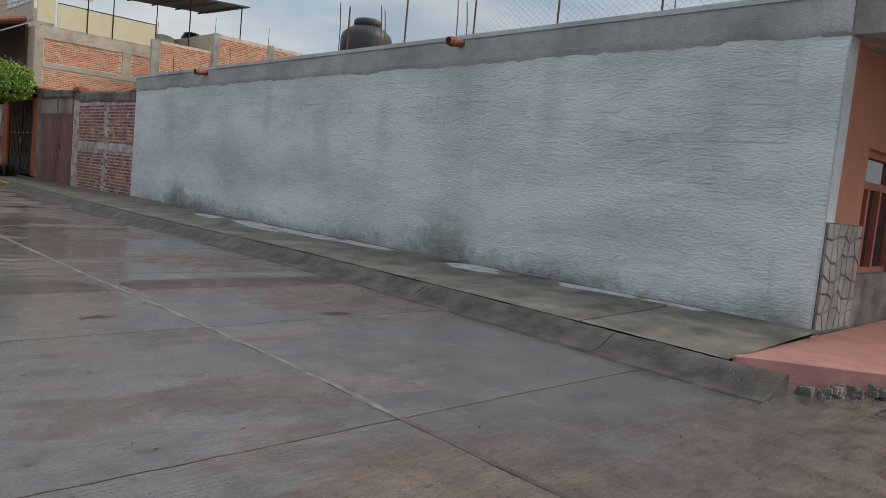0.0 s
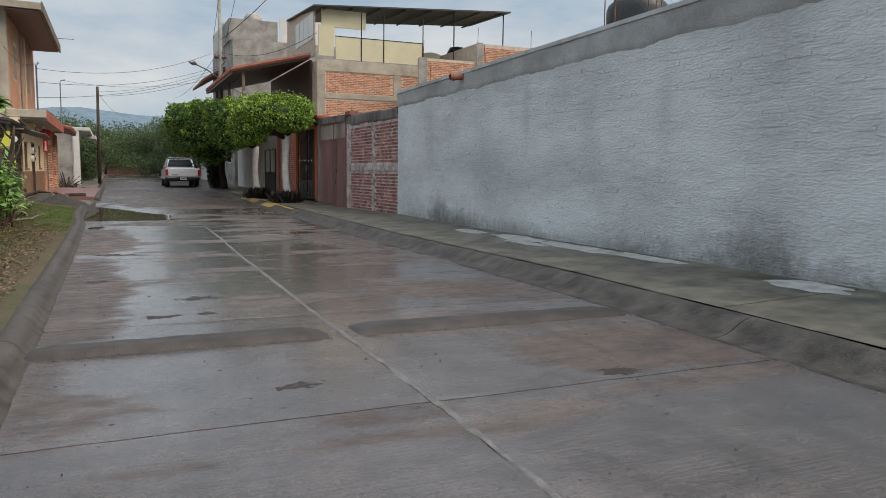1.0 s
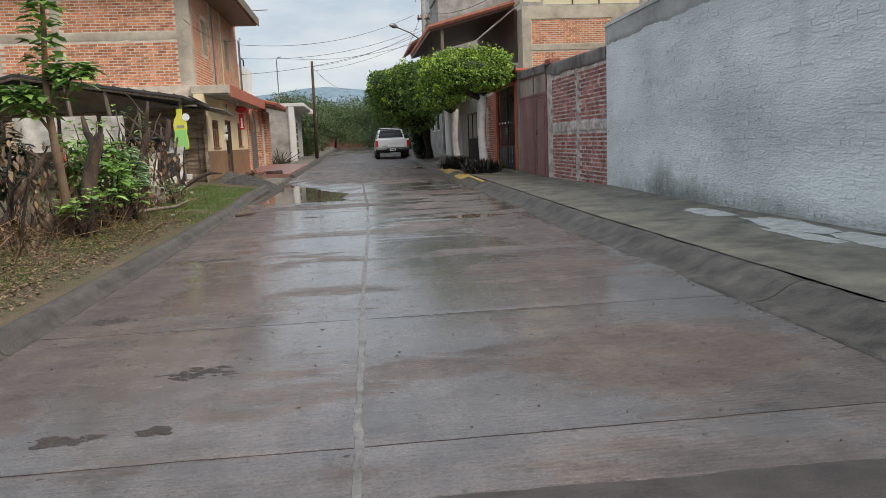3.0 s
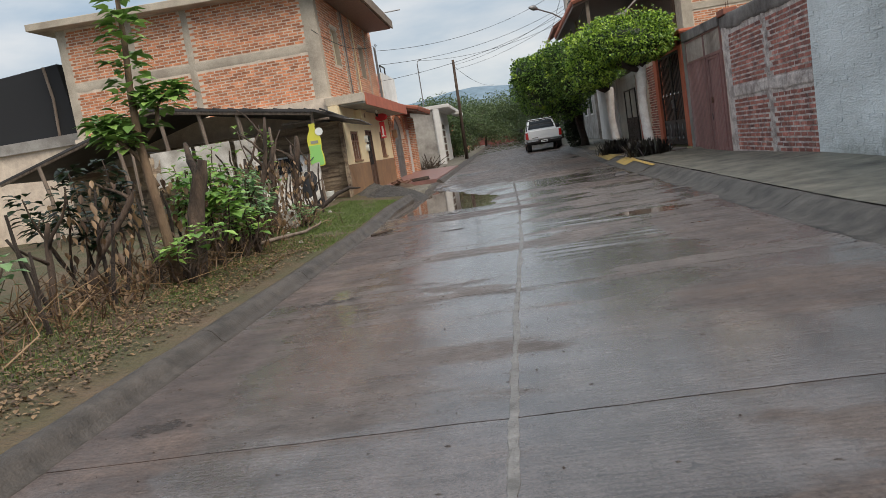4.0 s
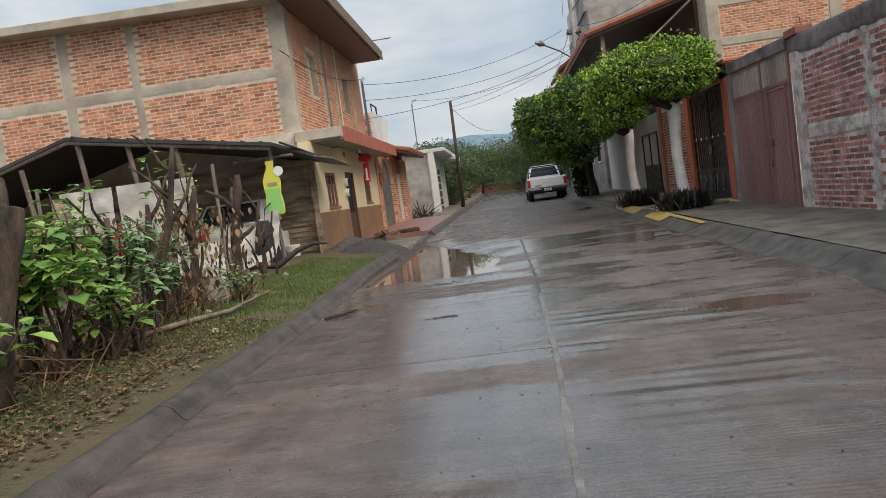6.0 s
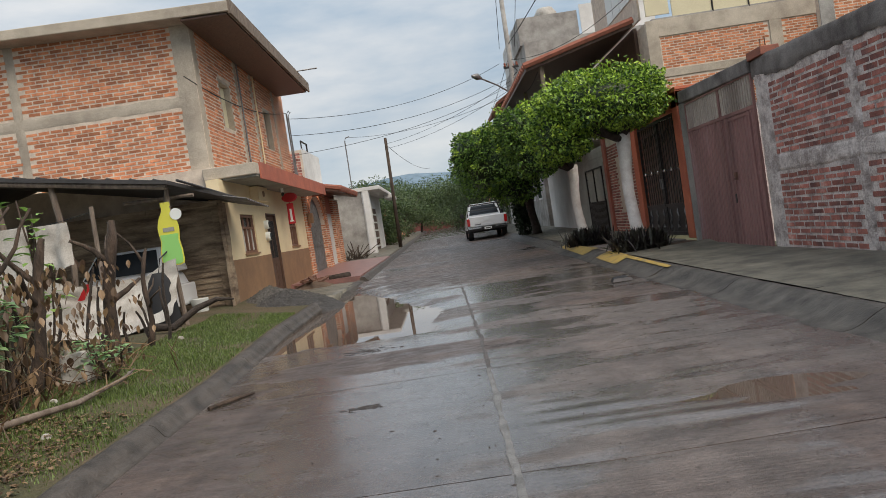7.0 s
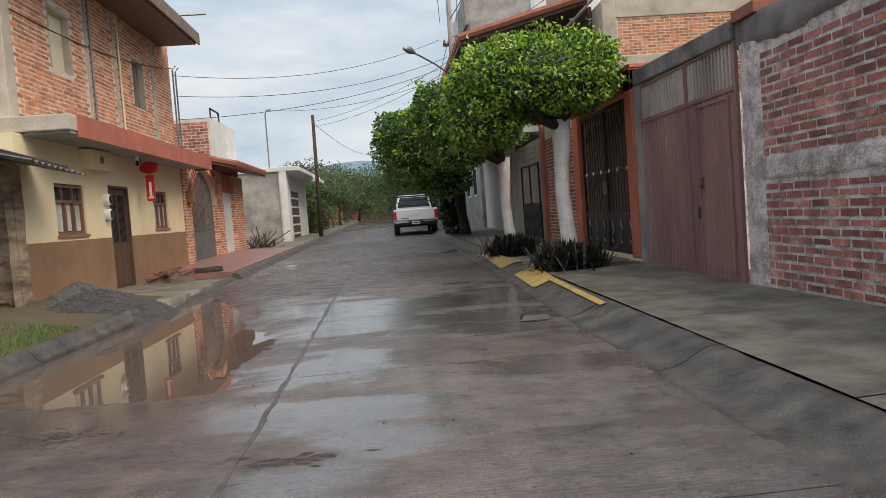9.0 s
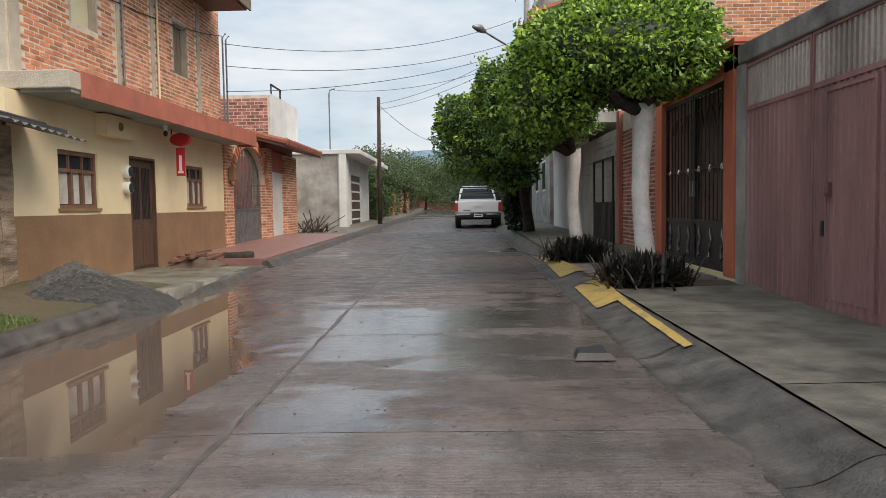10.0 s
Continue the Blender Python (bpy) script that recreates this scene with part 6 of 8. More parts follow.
for y in (30.76, 31.17):
    part("door_panel", Shape().box(F - 0.05, y, 0.25, F - 0.035, y + 0.34, 0.95), M["wood_shade_dark"], dr, bevel=0.008)
    for k in range(6):
        part("grille_bar", Shape().tube([(F - 0.04, y + 0.03 + k * 0.056, 1.05), (F - 0.04, y + 0.03 + k * 0.056, 1.92)], 0.008, 6), M["iron"], dr)
part("door_frame", Shape().box(F - 0.10, 30.64, 0.10, F + 0.008, 30.68, 2.09).box(F - 0.10, 31.60, 0.10, F + 0.008, 31.64, 2.09).box(F - 0.10, 30.68, 2.05, F + 0.008, 31.60, 2.09), M["wood_shade_dark"], dr)
for z in (1.56, 1.82):
    mt = thing("electric_meter", (F + 0.0, 30.46, z), "round glass-fronted electricity meter fixed beside the door", "meter", "meters")
    part("meter_box", Shape().lathe([(0.10, 0.0), (0.10, 0.08), (0.085, 0.10)], 18), M["sign_white"], mt).matrix_basis = pose(0, 0, 0, 0, 90, 0)
    part("dial_glass", Shape().lathe([(0.08, 0.09), (0.07, 0.12), (0.04, 0.13)], 18), M["window_glass"], mt).matrix_basis = pose(0, 0, 0, 0, 90, 0)
ab = thing("wall_box", (F + 0.001, 29.55, 2.32), "square cream ventilation box under the canopy", "box")
part("box_body", Shape().box(0, 0, 0, 0.18, 0.9, 0.32), M["cream"], ab, bevel=0.01)
part("lens", Shape().lathe([(0.07, 0), (0.06, 0.02)], 14), M["brown_dado"], ab).matrix_basis = pose(0.18, 0.45, 0.16, 0, 90, 0)
bulb = thing("porch_lamp", (-0.85, 31.4, 2.66), "bare bulb lamp holder hanging under the canopy", "lamp")
part("holder", Shape().lathe([(0.02, -0.10), (0.035, -0.08), (0.035, 0.0)], 12), M["sign_white"], bulb)
part("bulb", Shape().lathe([(0.01, -0.20), (0.035, -0.17), (0.035, -0.13), (0.02, -0.10)], 12), M["window_glass"], bulb, smooth=True)
# red shop sign: a rounded board with a hanging tag, lettering left as bars
sg = thing("shop_sign", (-0.85, 32.05, 2.66), "red rounded shop sign with a hanging red tag", "sign")
part("board", Shape().lathe([(0.17, -0.02), (0.19, 0.0), (0.19, 0.05), (0.17, 0.07)], 28), M["sign_red"], sg).matrix_basis = pose(0.02, 0, -0.20, 90, 0, 0) @ Matrix.Diagonal((1, 0.62, 1, 1))
part("lettering", Shape().box(-0.10, -0.027, -0.22, 0.13, -0.022, -0.18), M["sign_white"], sg, "pale bar of lettering")
part("tag", Shape().box(-0.08, -0.01, -0.85, 0.08, 0.01, -0.34), M["sign_red"], sg)
part("emblem", Shape().box(-0.025, -0.016, -0.76, 0.025, -0.0101, -0.48).box(-0.05, -0.016, -0.80, 0.05, -0.0101, -0.765), M["sign_white"], sg)
part("hanger", Shape().tube([(-0.15, 0, -0.1), (-0.15, 0, 0.0)], 0.008, 6).tube([(0, 0, -0.34), (0, 0, -0.25)], 0.008, 6), M["iron"], sg)

# ---- arched gate house ----
ah = thing("arch_house", (-1.1, 35.44, 0.3), "brick gateway with an arched iron gate and tiled canopy", "gateway")
YA, YB = 0.55, 3.42
for y0, y1, h in ((0.0, 0.55, 2.55), (3.42, 4.15, 2.55), (5.85, 7.25, 2.5)):
    c = part("column", Shape().box(-0.38, y0, -0.2, -0.015, y1, h), M["mortar"], ah, "brick column")
    brick_field(c, "x", y0, y1, -0.1, h, -0.015, "brick", singles=0, proud=0.007, facing=1)
    brick_field(c, "y", -0.37, -0.02, -0.1, h, y0, "brick", singles=0, proud=0.006)
arch = part("arch", Shape().sheet(24, 1, lambda u, v: (-0.02, (YA + YB) / 2 - (1.44 + 0.0) * math.cos(math.pi * u) * (1 + 0.22 * v), 1.45 + (1.02 + 0.25 * v) * math.sin(math.pi * u))).sheet(24, 1, lambda u, v: (-0.02 - 0.3 * v, (YA + YB) / 2 - 1.44 * math.cos(math.pi * u), 1.45 + 1.02 * math.sin(math.pi * u))), M["mortar"], ah)
for k in range(26):
    t = math.pi * (k + 0.5) / 26
    s = Shape().box(-0.05, -0.055, 0.0, 0.015, 0.055, 0.25)
    part("arch_brick", s, M["brick"], arch).matrix_basis = Matrix.Translation((0, (YA + YB) / 2 - 1.44 * math.cos(t), 1.45 + 1.02 * math.sin(t))) @ Matrix.Rotation(math.atan2(math.cos(t) , math.sin(t)), 4, "X")
ag = part("arched_gate", Shape().box(-0.2, YA + 0.02, 0.0, -0.16, YA + 0.07, 1.5).box(-0.2, YB - 0.07, 0.0, -0.16, YB - 0.02, 1.5).box(-0.2, YA + 0.07, 0.03, -0.16, YB - 0.07, 0.08).box(-0.2, YA + 0.07, 0.85, -0.16, YB - 0.07, 0.9).tube([(-0.18, (YA + YB) / 2 - 1.4 * math.cos(math.pi * k / 20), 1.45 + 0.98 * math.sin(math.pi * k / 20)) for k in range(21)], 0.025, 6), M["steel"], ah, "grey arched iron gate")
part("sheet", Shape().box(-0.185, YA + 0.07, 0.08, -0.175, YB - 0.07, 0.85), M["steel"], ag)
for k in range(22):
    y = YA + 0.12 + k * (YB - YA - 0.24) / 21
    f = 1 - ((y - (YA + YB) / 2) / 1.4) ** 2
    part("bar", Shape().tube([(-0.18, y, 0.08), (-0.18, y, 1.45 + 0.98 * math.sqrt(max(0, f)))], 0.012, 5), M["steel"], ag)
part("wall_above", Shape().box(-0.36, 4.15, 1.95, -0.12, 5.85, 2.6).box(-0.36, 0.0, 2.55, -0.12, 7.25, 2.75).box(-3.0, 7.0, -0.2, -0.4, 7.2, 2.6), M["red_paint"], ah, "dark red plaster")
part("white_door", Shape().box(-0.2, 4.17, 0.0, -0.14, 5.83, 1.95), M["white_paint"], ah, "white sheet-metal door")
part("back_wall", Shape().box(-3.2, 0.0, -0.2, -3.0, 7.2, 2.6), M["salmon"], ah)
rf = part("tile_canopy", Shape().hexa([(-1.0, 2.6, 2.95), (0.75, 2.6, 2.5), (0.75, 7.5, 2.5), (-1.0, 7.5, 2.95)], [(-1.0, 2.6, 3.03), (0.75, 2.6, 2.58), (0.75, 7.5, 2.58), (-1.0, 7.5, 3.03)]), M["wood_shade_dark"], ah, "small clay-tiled canopy")
for k in range(22):
    y = 2.65 + k * 0.223
    for j in range(3):
        x0 = 0.80 - j * 0.62
        part("roof_tile", Shape().tube([(x0, y, 2.62 + j * 0.16), (x0 - 0.66, y, 2.62 + (j + 1) * 0.16)], [0.10, 0.085], 7), M["clay"], rf)
part("wall_lamp", Shape().box(0.0, 0.12, 1.55, 0.16, 0.32, 1.85), M["brown_dado"], ah, "small brown wall lantern", bevel=0.02)

# ---- houses further on the left ----
nb = thing("unfinished_house", (-2.8, 46.2, 0.3), "raw brick house end with a white rendered front", "house")
part("wall", Shape().box(-6, 0, -0.3, 0, 4.5, 5.1), M["mortar"], nb)
brick_field(nb, "y", -5.9, -0.1, 2.4, 5.0, 0.0, "brick_dark", singles=0, proud=0.006, length=0.3, height=0.1)
part("render", Shape().box(0.0, 0.0, 0, 0.03, 4.5, 5.15), M["white_paint"], nb)
part("railing", Shape().tube([(0, 0.2, 5.1), (0, 0.2, 5.5), (0, 1.6, 5.5), (0, 1.6, 5.1)], 0.04, 6), M["iron"], nb)
wh = thing("white_house", (-0.75, 48.7, 0.35), "single-storey white house with a flat canopy and dark slatted door", "house")
part("wall", Shape().box(-7, 0, -0.3, 0.0, 9.5, 3.0), M["raw_concrete"], wh)
part("front", Shape().box(0.0, 0.0, -0.2, 0.06, 3.2, 3.0).box(0, 6.2, -0.2, 0.06, 9.5, 3.0).box(0, 3.2, 2.3, 0.06, 6.2, 3.0), M["white_paint"], wh)
part("pillar", Shape().box(0.06, -0.1, -0.2, 0.35, 0.6, 3.0), M["white_paint"], wh)
dk = part("garage_door", Shape().box(-0.02, 3.2, -0.1, 0.02, 6.2, 2.3), M["wood_shade_dark"], wh, "dark garage door")
for k in range(5):
    part("slat", Shape().box(0.02, 3.4, 0.25 + k * 0.42, 0.05, 6.0, 0.33 + k * 0.42), M["sign_white"], dk)
part("canopy", Shape().box(-7.0, -0.1, 3.0, 0.9, 9.6, 3.18).box(0.6, 6.0, 2.8, 1.1, 9.6, 3.0), M["white_paint"], wh, bevel=0.02)
tan = part("wall_far_left", Shape().box(-1.4, 60, 0, -1.1, 96, 2.6).box(-1.1, 66, 0, -0.9, 66.4, 2.9).box(-1.1, 76, 0, -0.9, 76.4, 2.9), M["salmon"], kind="structure", label="weathered tan boundary wall under the far trees")
part("wall_end", Shape().box(-12, 108, 0, 18, 108.3, 2.0), M["wall_far"], kind="structure", label="low red wall closing the far end of the street")
dbr = Shape()
rnd = random.Random(21)
for _ in range(70):
    a, r = rnd.uniform(0, 6.28), rnd.uniform(0, 0.75)
    x, y = -0.9 + math.cos(a) * r * 0.8, 44.2 + math.sin(a) * r
    dbr.tube([(x, y, 0.3), (x + rnd.gauss(0, 0.3), y + rnd.gauss(0, 0.4), 0.35 + rnd.random() * 0.9 * (1 - r))], 0.015, 4)
tagged(part("brush_pile", dbr, M["bark"], label="heap of cut dry branches on the pavement", kind="stuff"), category="brush pile")

# ---- yard shed on the left ----
shed = thing("shed", (0, 0, 0), "open yard shed with tarred sheet roof and stained board wall", "shed")
roofr = part("roof", Shape().hexa([(-4.65, 24.4, 2.98), (-1.0, 24.3, 2.38), (-0.62, 27.75, 2.14), (-4.65, 27.74, 2.98)], [(-4.65, 24.4, 3.04), (-1.0, 24.3, 2.44), (-0.62, 27.75, 2.20), (-4.65, 27.74, 3.04)]), M["sheet_dark"], shed, "dark tarred sheet roof")
part("roof", Shape().hexa([(-8.6, 24.6, 1.95), (-4.65, 24.4, 2.98), (-4.65, 27.74, 2.98), (-8.6, 27.74, 1.95)], [(-8.6, 24.6, 2.0), (-4.65, 24.4, 3.04), (-4.65, 27.74, 3.04), (-8.6, 27.74, 2.0)]), M["sheet_dark"], shed, "dark tarred sheet roof")
for k in range(12):
    x = -4.5 + k * 0.33
    part("roof_rib", Shape().tube([(x, 24.35, 3.045 - (x + 4.65) * 0.165), (x + 0.0, 27.72, 3.045 - (x + 4.65) * 0.205)], 0.022, 5), M["sheet_dark"], roofr)
tin = part("tin_sheet", Shape().sheet(40, 1, lambda u, v: (-0.95 + 0.55 * v, 26.2 + 1.6 * u, 2.30 - 0.10 * u - 0.14 * v + 0.018 * math.sin(u * 60))), M["steel"], roofr, "ragged corrugated tin sheet")
part("edge_beam", Shape().tube([(-4.65, 24.45, 2.95), (-1.05, 24.38, 2.35)], 0.04, 6), M["wood_grey"], shed)
part("edge_beam", Shape().tube([(-8.6, 24.65, 1.93), (-4.65, 24.45, 2.95)], 0.04, 6), M["wood_grey"], shed)
part("cross_beam", Shape().tube([(-1.9, 24.9, 2.25), (-0.8, 24.75, 2.22)], 0.03, 6), M["wood_grey"], shed)
for x, z in ((-4.5, 2.9), (-3.6, 2.75), (-2.75, 2.6), (-5.6, 2.6), (-7.5, 2.2)):
    part("post", Shape().tube([(x, 24.6, 0.25), (x + 0.12, 24.55, 1.4), (x, 24.5, z)], 0.045, 8), M["wood_grey"], shed)
part("post", Shape().tube([(-1.15, 24.62, 0.25), (-1.2, 24.62, 1.2), (-1.14, 24.62, 2.36)], 0.04, 8), M["wood_grey"], shed)
boards = part("board_wall", Shape().box(-6.5, 27.2, 0.2, -1.12, 27.26, 2.25), M["plank"], shed, "weathered horizontal boards, stained brown and grey")
rnd = random.Random(31)
for k in range(19):
    z = 0.28 + k * 0.106
    x = -6.5
    while x < -1.2:
        ln = rnd.uniform(1.4, 2.6)
        x1 = min(-1.12, x + ln)
        part("board", Shape().hexa([(x, 27.205, z), (x, 27.175 - rnd.uniform(0, 0.012), z), (x1 - 0.01, 27.175 - rnd.uniform(0, 0.012), z + rnd.uniform(-0.006, 0.006)), (x1 - 0.01, 27.205, z)][::-1],
                                   [(x, 27.205, z + 0.10), (x, 27.192, z + 0.098), (x1 - 0.01, 27.192, z + 0.098), (x1 - 0.01, 27.205, z + 0.10)][::-1]), M["plank"], boards)
        x = x1
part("corner_plaster", Shape().sheet(6, 24, lambda u, v: (-1.12 + 0.02 * wob(u * 2, v * 5, 1) + 0.01, 26.9 + 0.5 * u, 0.22 + 2.0 * v)).sheet(6, 24, lambda u, v: (-1.30 + 0.20 * u + 0.05 * wob(u, v * 9, 3) * (u < 0.2), 27.14 + 0.025 * wob(u * 3, v * 9, 2) - 0.02, 0.22 + 1.95 * v)), M["plank"], shed, "crumbling plastered corner", smooth=True)
part("back_sheet", Shape().box(-8.6, 27.3, 0.2, -6.5, 27.36, 2.0), M["plank"], shed)

sc = thing("bottle_sign", (-1.15, 24.50, 1.22), "bottle-shaped yellow and green sheet sign hanging from the shed roof", "sign")
prof = [(0.10, 0.0), (0.155, 0.02), (0.165, 0.08), (0.16, 0.22), (0.135, 0.36), (0.15, 0.46), (0.155, 0.58), (0.12, 0.70), (0.065, 0.80), (0.06, 0.86), (0.07, 0.87), (0.07, 0.93)]


def outline(ps, y0, y1):
    ring = [(x, z) for x, z in ps] + [(-x, z) for x, z in ps[::-1]]
    k = len(ring)
    return Shape().add([(x, y0, z) for x, z in ring] + [(x, y1, z) for x, z in ring], [tuple(range(k)), tuple(range(k, 2 * k))[::-1]] + [(i, i + k, (i + 1) % k + k, (i + 1) % k) for i in range(k)])


part("board", outline(prof, -0.012, 0.0), M["sign_yellow"], sc, "yellow rim and neck")
part("liquid_field", outline([(0.09, 0.02), (0.14, 0.035), (0.148, 0.09), (0.143, 0.22), (0.12, 0.36), (0.133, 0.46)], -0.018, -0.0125), M["sign_green"], sc, "bright green lower field")
part("emblem", Shape().box(-0.08, -0.019, 0.50, 0.085, -0.013, 0.56), M["green_grey"], sc)
part("round_tag", Shape().lathe([(0.085, 0.0), (0.085, 0.012)], 22, (0, 0, 0)), M["sign_white"], sc, "round white tag").matrix_basis = pose(0.14, -0.012, 0.74, 90, 0, 0)
part("hanging_wire", Shape().tube([(0, -0.005, 0.93), (0.0, 0.05, 1.13)], 0.004, 5), M["wire"], sc)

# hanging cloths on a line
line = thing("washing_line", (-4.4, 23.6, 2.0), "sagging washing line tied between the shed posts", "line")
part("rope", Shape().tube([(-0.4 + 3.0 * k / 12, 0.25 * math.sin(k / 4), 0.10 - 0.12 * math.sin(math.pi * k / 12)) for k in range(13)], 0.005, 5), M["wire"], line)
part("line_post", Shape().tube([(2.6, 0, -1.75), (2.6, 0, 0.16)], 0.03, 7), M["wood_grey"], line)
part("line_post", Shape().tube([(-0.4, 0, -1.75), (-0.4, 0, 0.16)], 0.03, 7), M["wood_grey"], line)
for x, w, h, m, z in ((-3.95, 0.9, 0.75, "cloth_white", 2.02), (-3.05, 0.75, 1.0, "cloth_white", 2.02), (-2.35, 0.45, 0.6, "cloth_white", 2.0), (-4.4, 0.35, 0.75, "plank", 1.95), (-3.5, 0.22, 0.55, "sign_red", 1.4)):
    cl = thing("hanging_cloth", (x, 23.55, z), "grubby white cloth hung over the line to dry" if m == "cloth_white" else "worn coloured cloth hanging on the line", "cloth", "washing")
    part("cloth", Shape().sheet(18, 14, lambda u, v, w=w, h=h, x=x: (w * (u - 0.5) + 0.03 * wob(v * 3, x, 1), 0.05 * math.sin(u * 9 + x) * v + 0.03 * wob(u * 4, v * 4, x), -h * v * (1 + 0.12 * wob(u * 2, x, 5)))), M[m], cl, smooth=True)

# parked car half covered under the shed
pc = thing("parked_car", (-2.5, 25.0, 0.27), "old white car parked in the shed beneath the roof", "car")
body = Shape()
body.sheet(8, 4, lambda u, v: ((lambda t: (-0.78 + 1.56 * u, 0.05 + 1.9 * v, 0.32 + (0.42 + 0.18 * min(1, v * 3)) * (1 - abs(2 * u - 1) ** 6)))(0)))
body.box(-0.78, 0.05, 0.25, 0.78, 1.95, 0.62)
part("body", body, M["car_white"], pc, smooth=False, bevel=0.03)
part("cabin", Shape().hexa([(-0.70, 0.75, 0.85), (0.70, 0.75, 0.85), (0.70, 1.95, 0.85), (-0.70, 1.95, 0.85)], [(-0.55, 1.15, 1.30), (0.55, 1.15, 1.30), (0.55, 1.95, 1.32), (-0.55, 1.95, 1.32)]), M["car_white"], pc, bevel=0.04)
part("rear_window", Shape().hexa([(-0.62, 0.76, 0.90), (0.62, 0.76, 0.90), (0.62, 0.78, 0.90), (-0.62, 0.78, 0.90)], [(-0.50, 1.09, 1.26), (0.50, 1.09, 1.26), (0.50, 1.11, 1.26), (-0.50, 1.11, 1.26)]), M["window_glass"], pc)
for sx in (-1, 1):
    part("tail_light", Shape().box(sx * 0.70 - 0.07, 0.02, 0.52, sx * 0.70 + 0.07, 0.08, 0.70), M["tail_red"], pc, bevel=0.01)
    wl_ = part("wheel", Shape().lathe([(0.2, -0.08), (0.29, -0.07), (0.30, 0), (0.29, 0.07), (0.2, 0.08)], 20), M["tyre"], pc)
    wl_.matrix_basis = pose(sx * 0.68, 0.55, 0.30, 0, 90, 0)
part("bumper", Shape().box(-0.76, -0.04, 0.28, 0.76, 0.06, 0.42), M["steel"], pc, bevel=0.03)
tp = thing("pale_tarp", (-1.9, 24.6, 0.3), "crumpled dirty white plastic sheet draped over the fence", "tarp")
part("sheet", Shape().sheet(24, 18, lambda u, v: (-1.15 + 1.95 * u, -0.15 - 0.45 * v ** 2 + 0.10 * wob(u * 5, v * 5, 1), 0.95 - 0.30 * math.sin(u * 2.5) - 0.75 * v + 0.25 * u + 0.07 * wob(u * 6, v * 6, 3))), M["cloth_white"], tp, smooth=True)
part("red_patch", Shape().sheet(4, 6, lambda u, v: (-0.62 + 0.10 * u + 0.16 * v, -0.33 - 0.02 * v, 0.62 + 0.22 * v)), M["sign_red"], tp, "red printed patch")
nt = thing("black_bag", (-1.35, 24.35, 0.25), "black mesh bag hung on the end post", "bag")
part("bag", Shape().lathe([(0.10, 0.02), (0.20, 0.03), (0.24, 0.20), (0.21, 0.42), (0.19, 0.60), (0.15, 0.78), (0.08, 0.90)], 9), M["shade_net"], nt, smooth=True)
part("tie", Shape().tube([(0, 0, 0.86), (0.05, 0.02, 1.1), (0.18, 0.22, 1.25)], 0.012, 5), M["wire"], nt)
bk = thing("bucket", (-1.55, 26.5, 0.28), "white plastic paint bucket standing by the board wall", "bucket")
part("pail", Shape().lathe([(0.12, 0.0), (0.125, 0.01), (0.15, 0.30), (0.155, 0.31), (0.14, 0.30), (0.115, 0.02)], 24), M["sign_white"], bk, smooth=True)
part("band", Shape().lathe([(0.1375, 0.14), (0.140, 0.14), (0.1435, 0.19), (0.141, 0.19)], 24), M["green_grey"], bk)
part("bail", Shape().tube([(0.155 * math.cos(t), 0.02, 0.28 - 0.12 * math.sin(t)) for t in [math.pi * k / 10 for k in range(11)]], 0.004, 5), M["steel"], bk)
jug = thing("plastic_drum", (-0.78, 20.6, verge_z(-0.78, 20.6)), "small white plastic jerrycan lying on the verge", "container")
part("drum_body", Shape().hexa([(-0.13, -0.09, 0.0), (0.13, -0.09, 0.0), (0.13, 0.09, 0.0), (-0.13, 0.09, 0.0)], [(-0.12, -0.09, 0.28), (0.10, -0.09, 0.30), (0.10, 0.09, 0.30), (-0.12, 0.09, 0.28)]), M["cloth_white"], jug, bevel=0.03)
part("cap", Shape().lathe([(0.03, 0.27), (0.03, 0.325)], 12, (-0.07, 0, 0)), M["cloth_white"], jug)
net2 = thing("shade_house", (-9.3, 28.6, 0.2), "black shade-net shelter on a low salmon wall", "shelter")
part("net", Shape().hexa([(-4.5, 0, 3.0), (0.55, 0, 3.0), (0.55, 6, 3.0), (-4.5, 6, 3.0)], [(-4.5, 0, 4.6), (0.3, 0, 4.95), (0.3, 6, 4.95), (-4.5, 6, 4.6)]), M["shade_net"], net2)
part("wall", Shape().box(-4.6, -0.1, 0, 0.6, 6, 2.7), M["mortar"], net2)
part("beam", Shape().box(-4.7, -0.2, 2.7, 0.7, 6.1, 3.0), M["raw_concrete"], net2)
part("pole", Shape().tube([(0.0, -0.1, 3.0), (0.05, -0.1, 4.0), (-0.05, -0.1, 4.9)], 0.04, 7), M["wood_grey"], net2)
part("wall_yard_left", Shape().box(-14, 10, 0.0, -13.8, 29, 2.0), M["mortar"], kind="structure", label="plain wall at the back of the yard")

# ---- plants, stumps and stakes along the verge ----
def leaf_blade(s, p, d, size, rnd):
    d = Vector(d).normalized()
    side = d.cross(Vector((0, 0, 1)))
    side = side.normalized() if side.length > 0.05 else Vector((1, 0, 0))
    up = side.cross(d)
    o, p = len(s.v), Vector(p)
    w = size * rnd.uniform(0.26, 0.36)
    rows = ((0.0, 0.02), (0.3, 0.85), (0.62, 1.0), (1.0, 0.03))
    for f, q in rows:
        c = p + d * size * f - Vector((0, 0, 1)) * size * 0.35 * f * f
        s.v += [tuple(c - side * w * q + up * w * q * 0.25), tuple(c), tuple(c + side * w * q + up * w * q * 0.25)]
    for i in range(3):
        for j in range(2):
            s.f.append((o + 3 * i + j, o + 3 * i + j + 1, o + 3 * i + j + 4, o + 3 * i + j + 3))


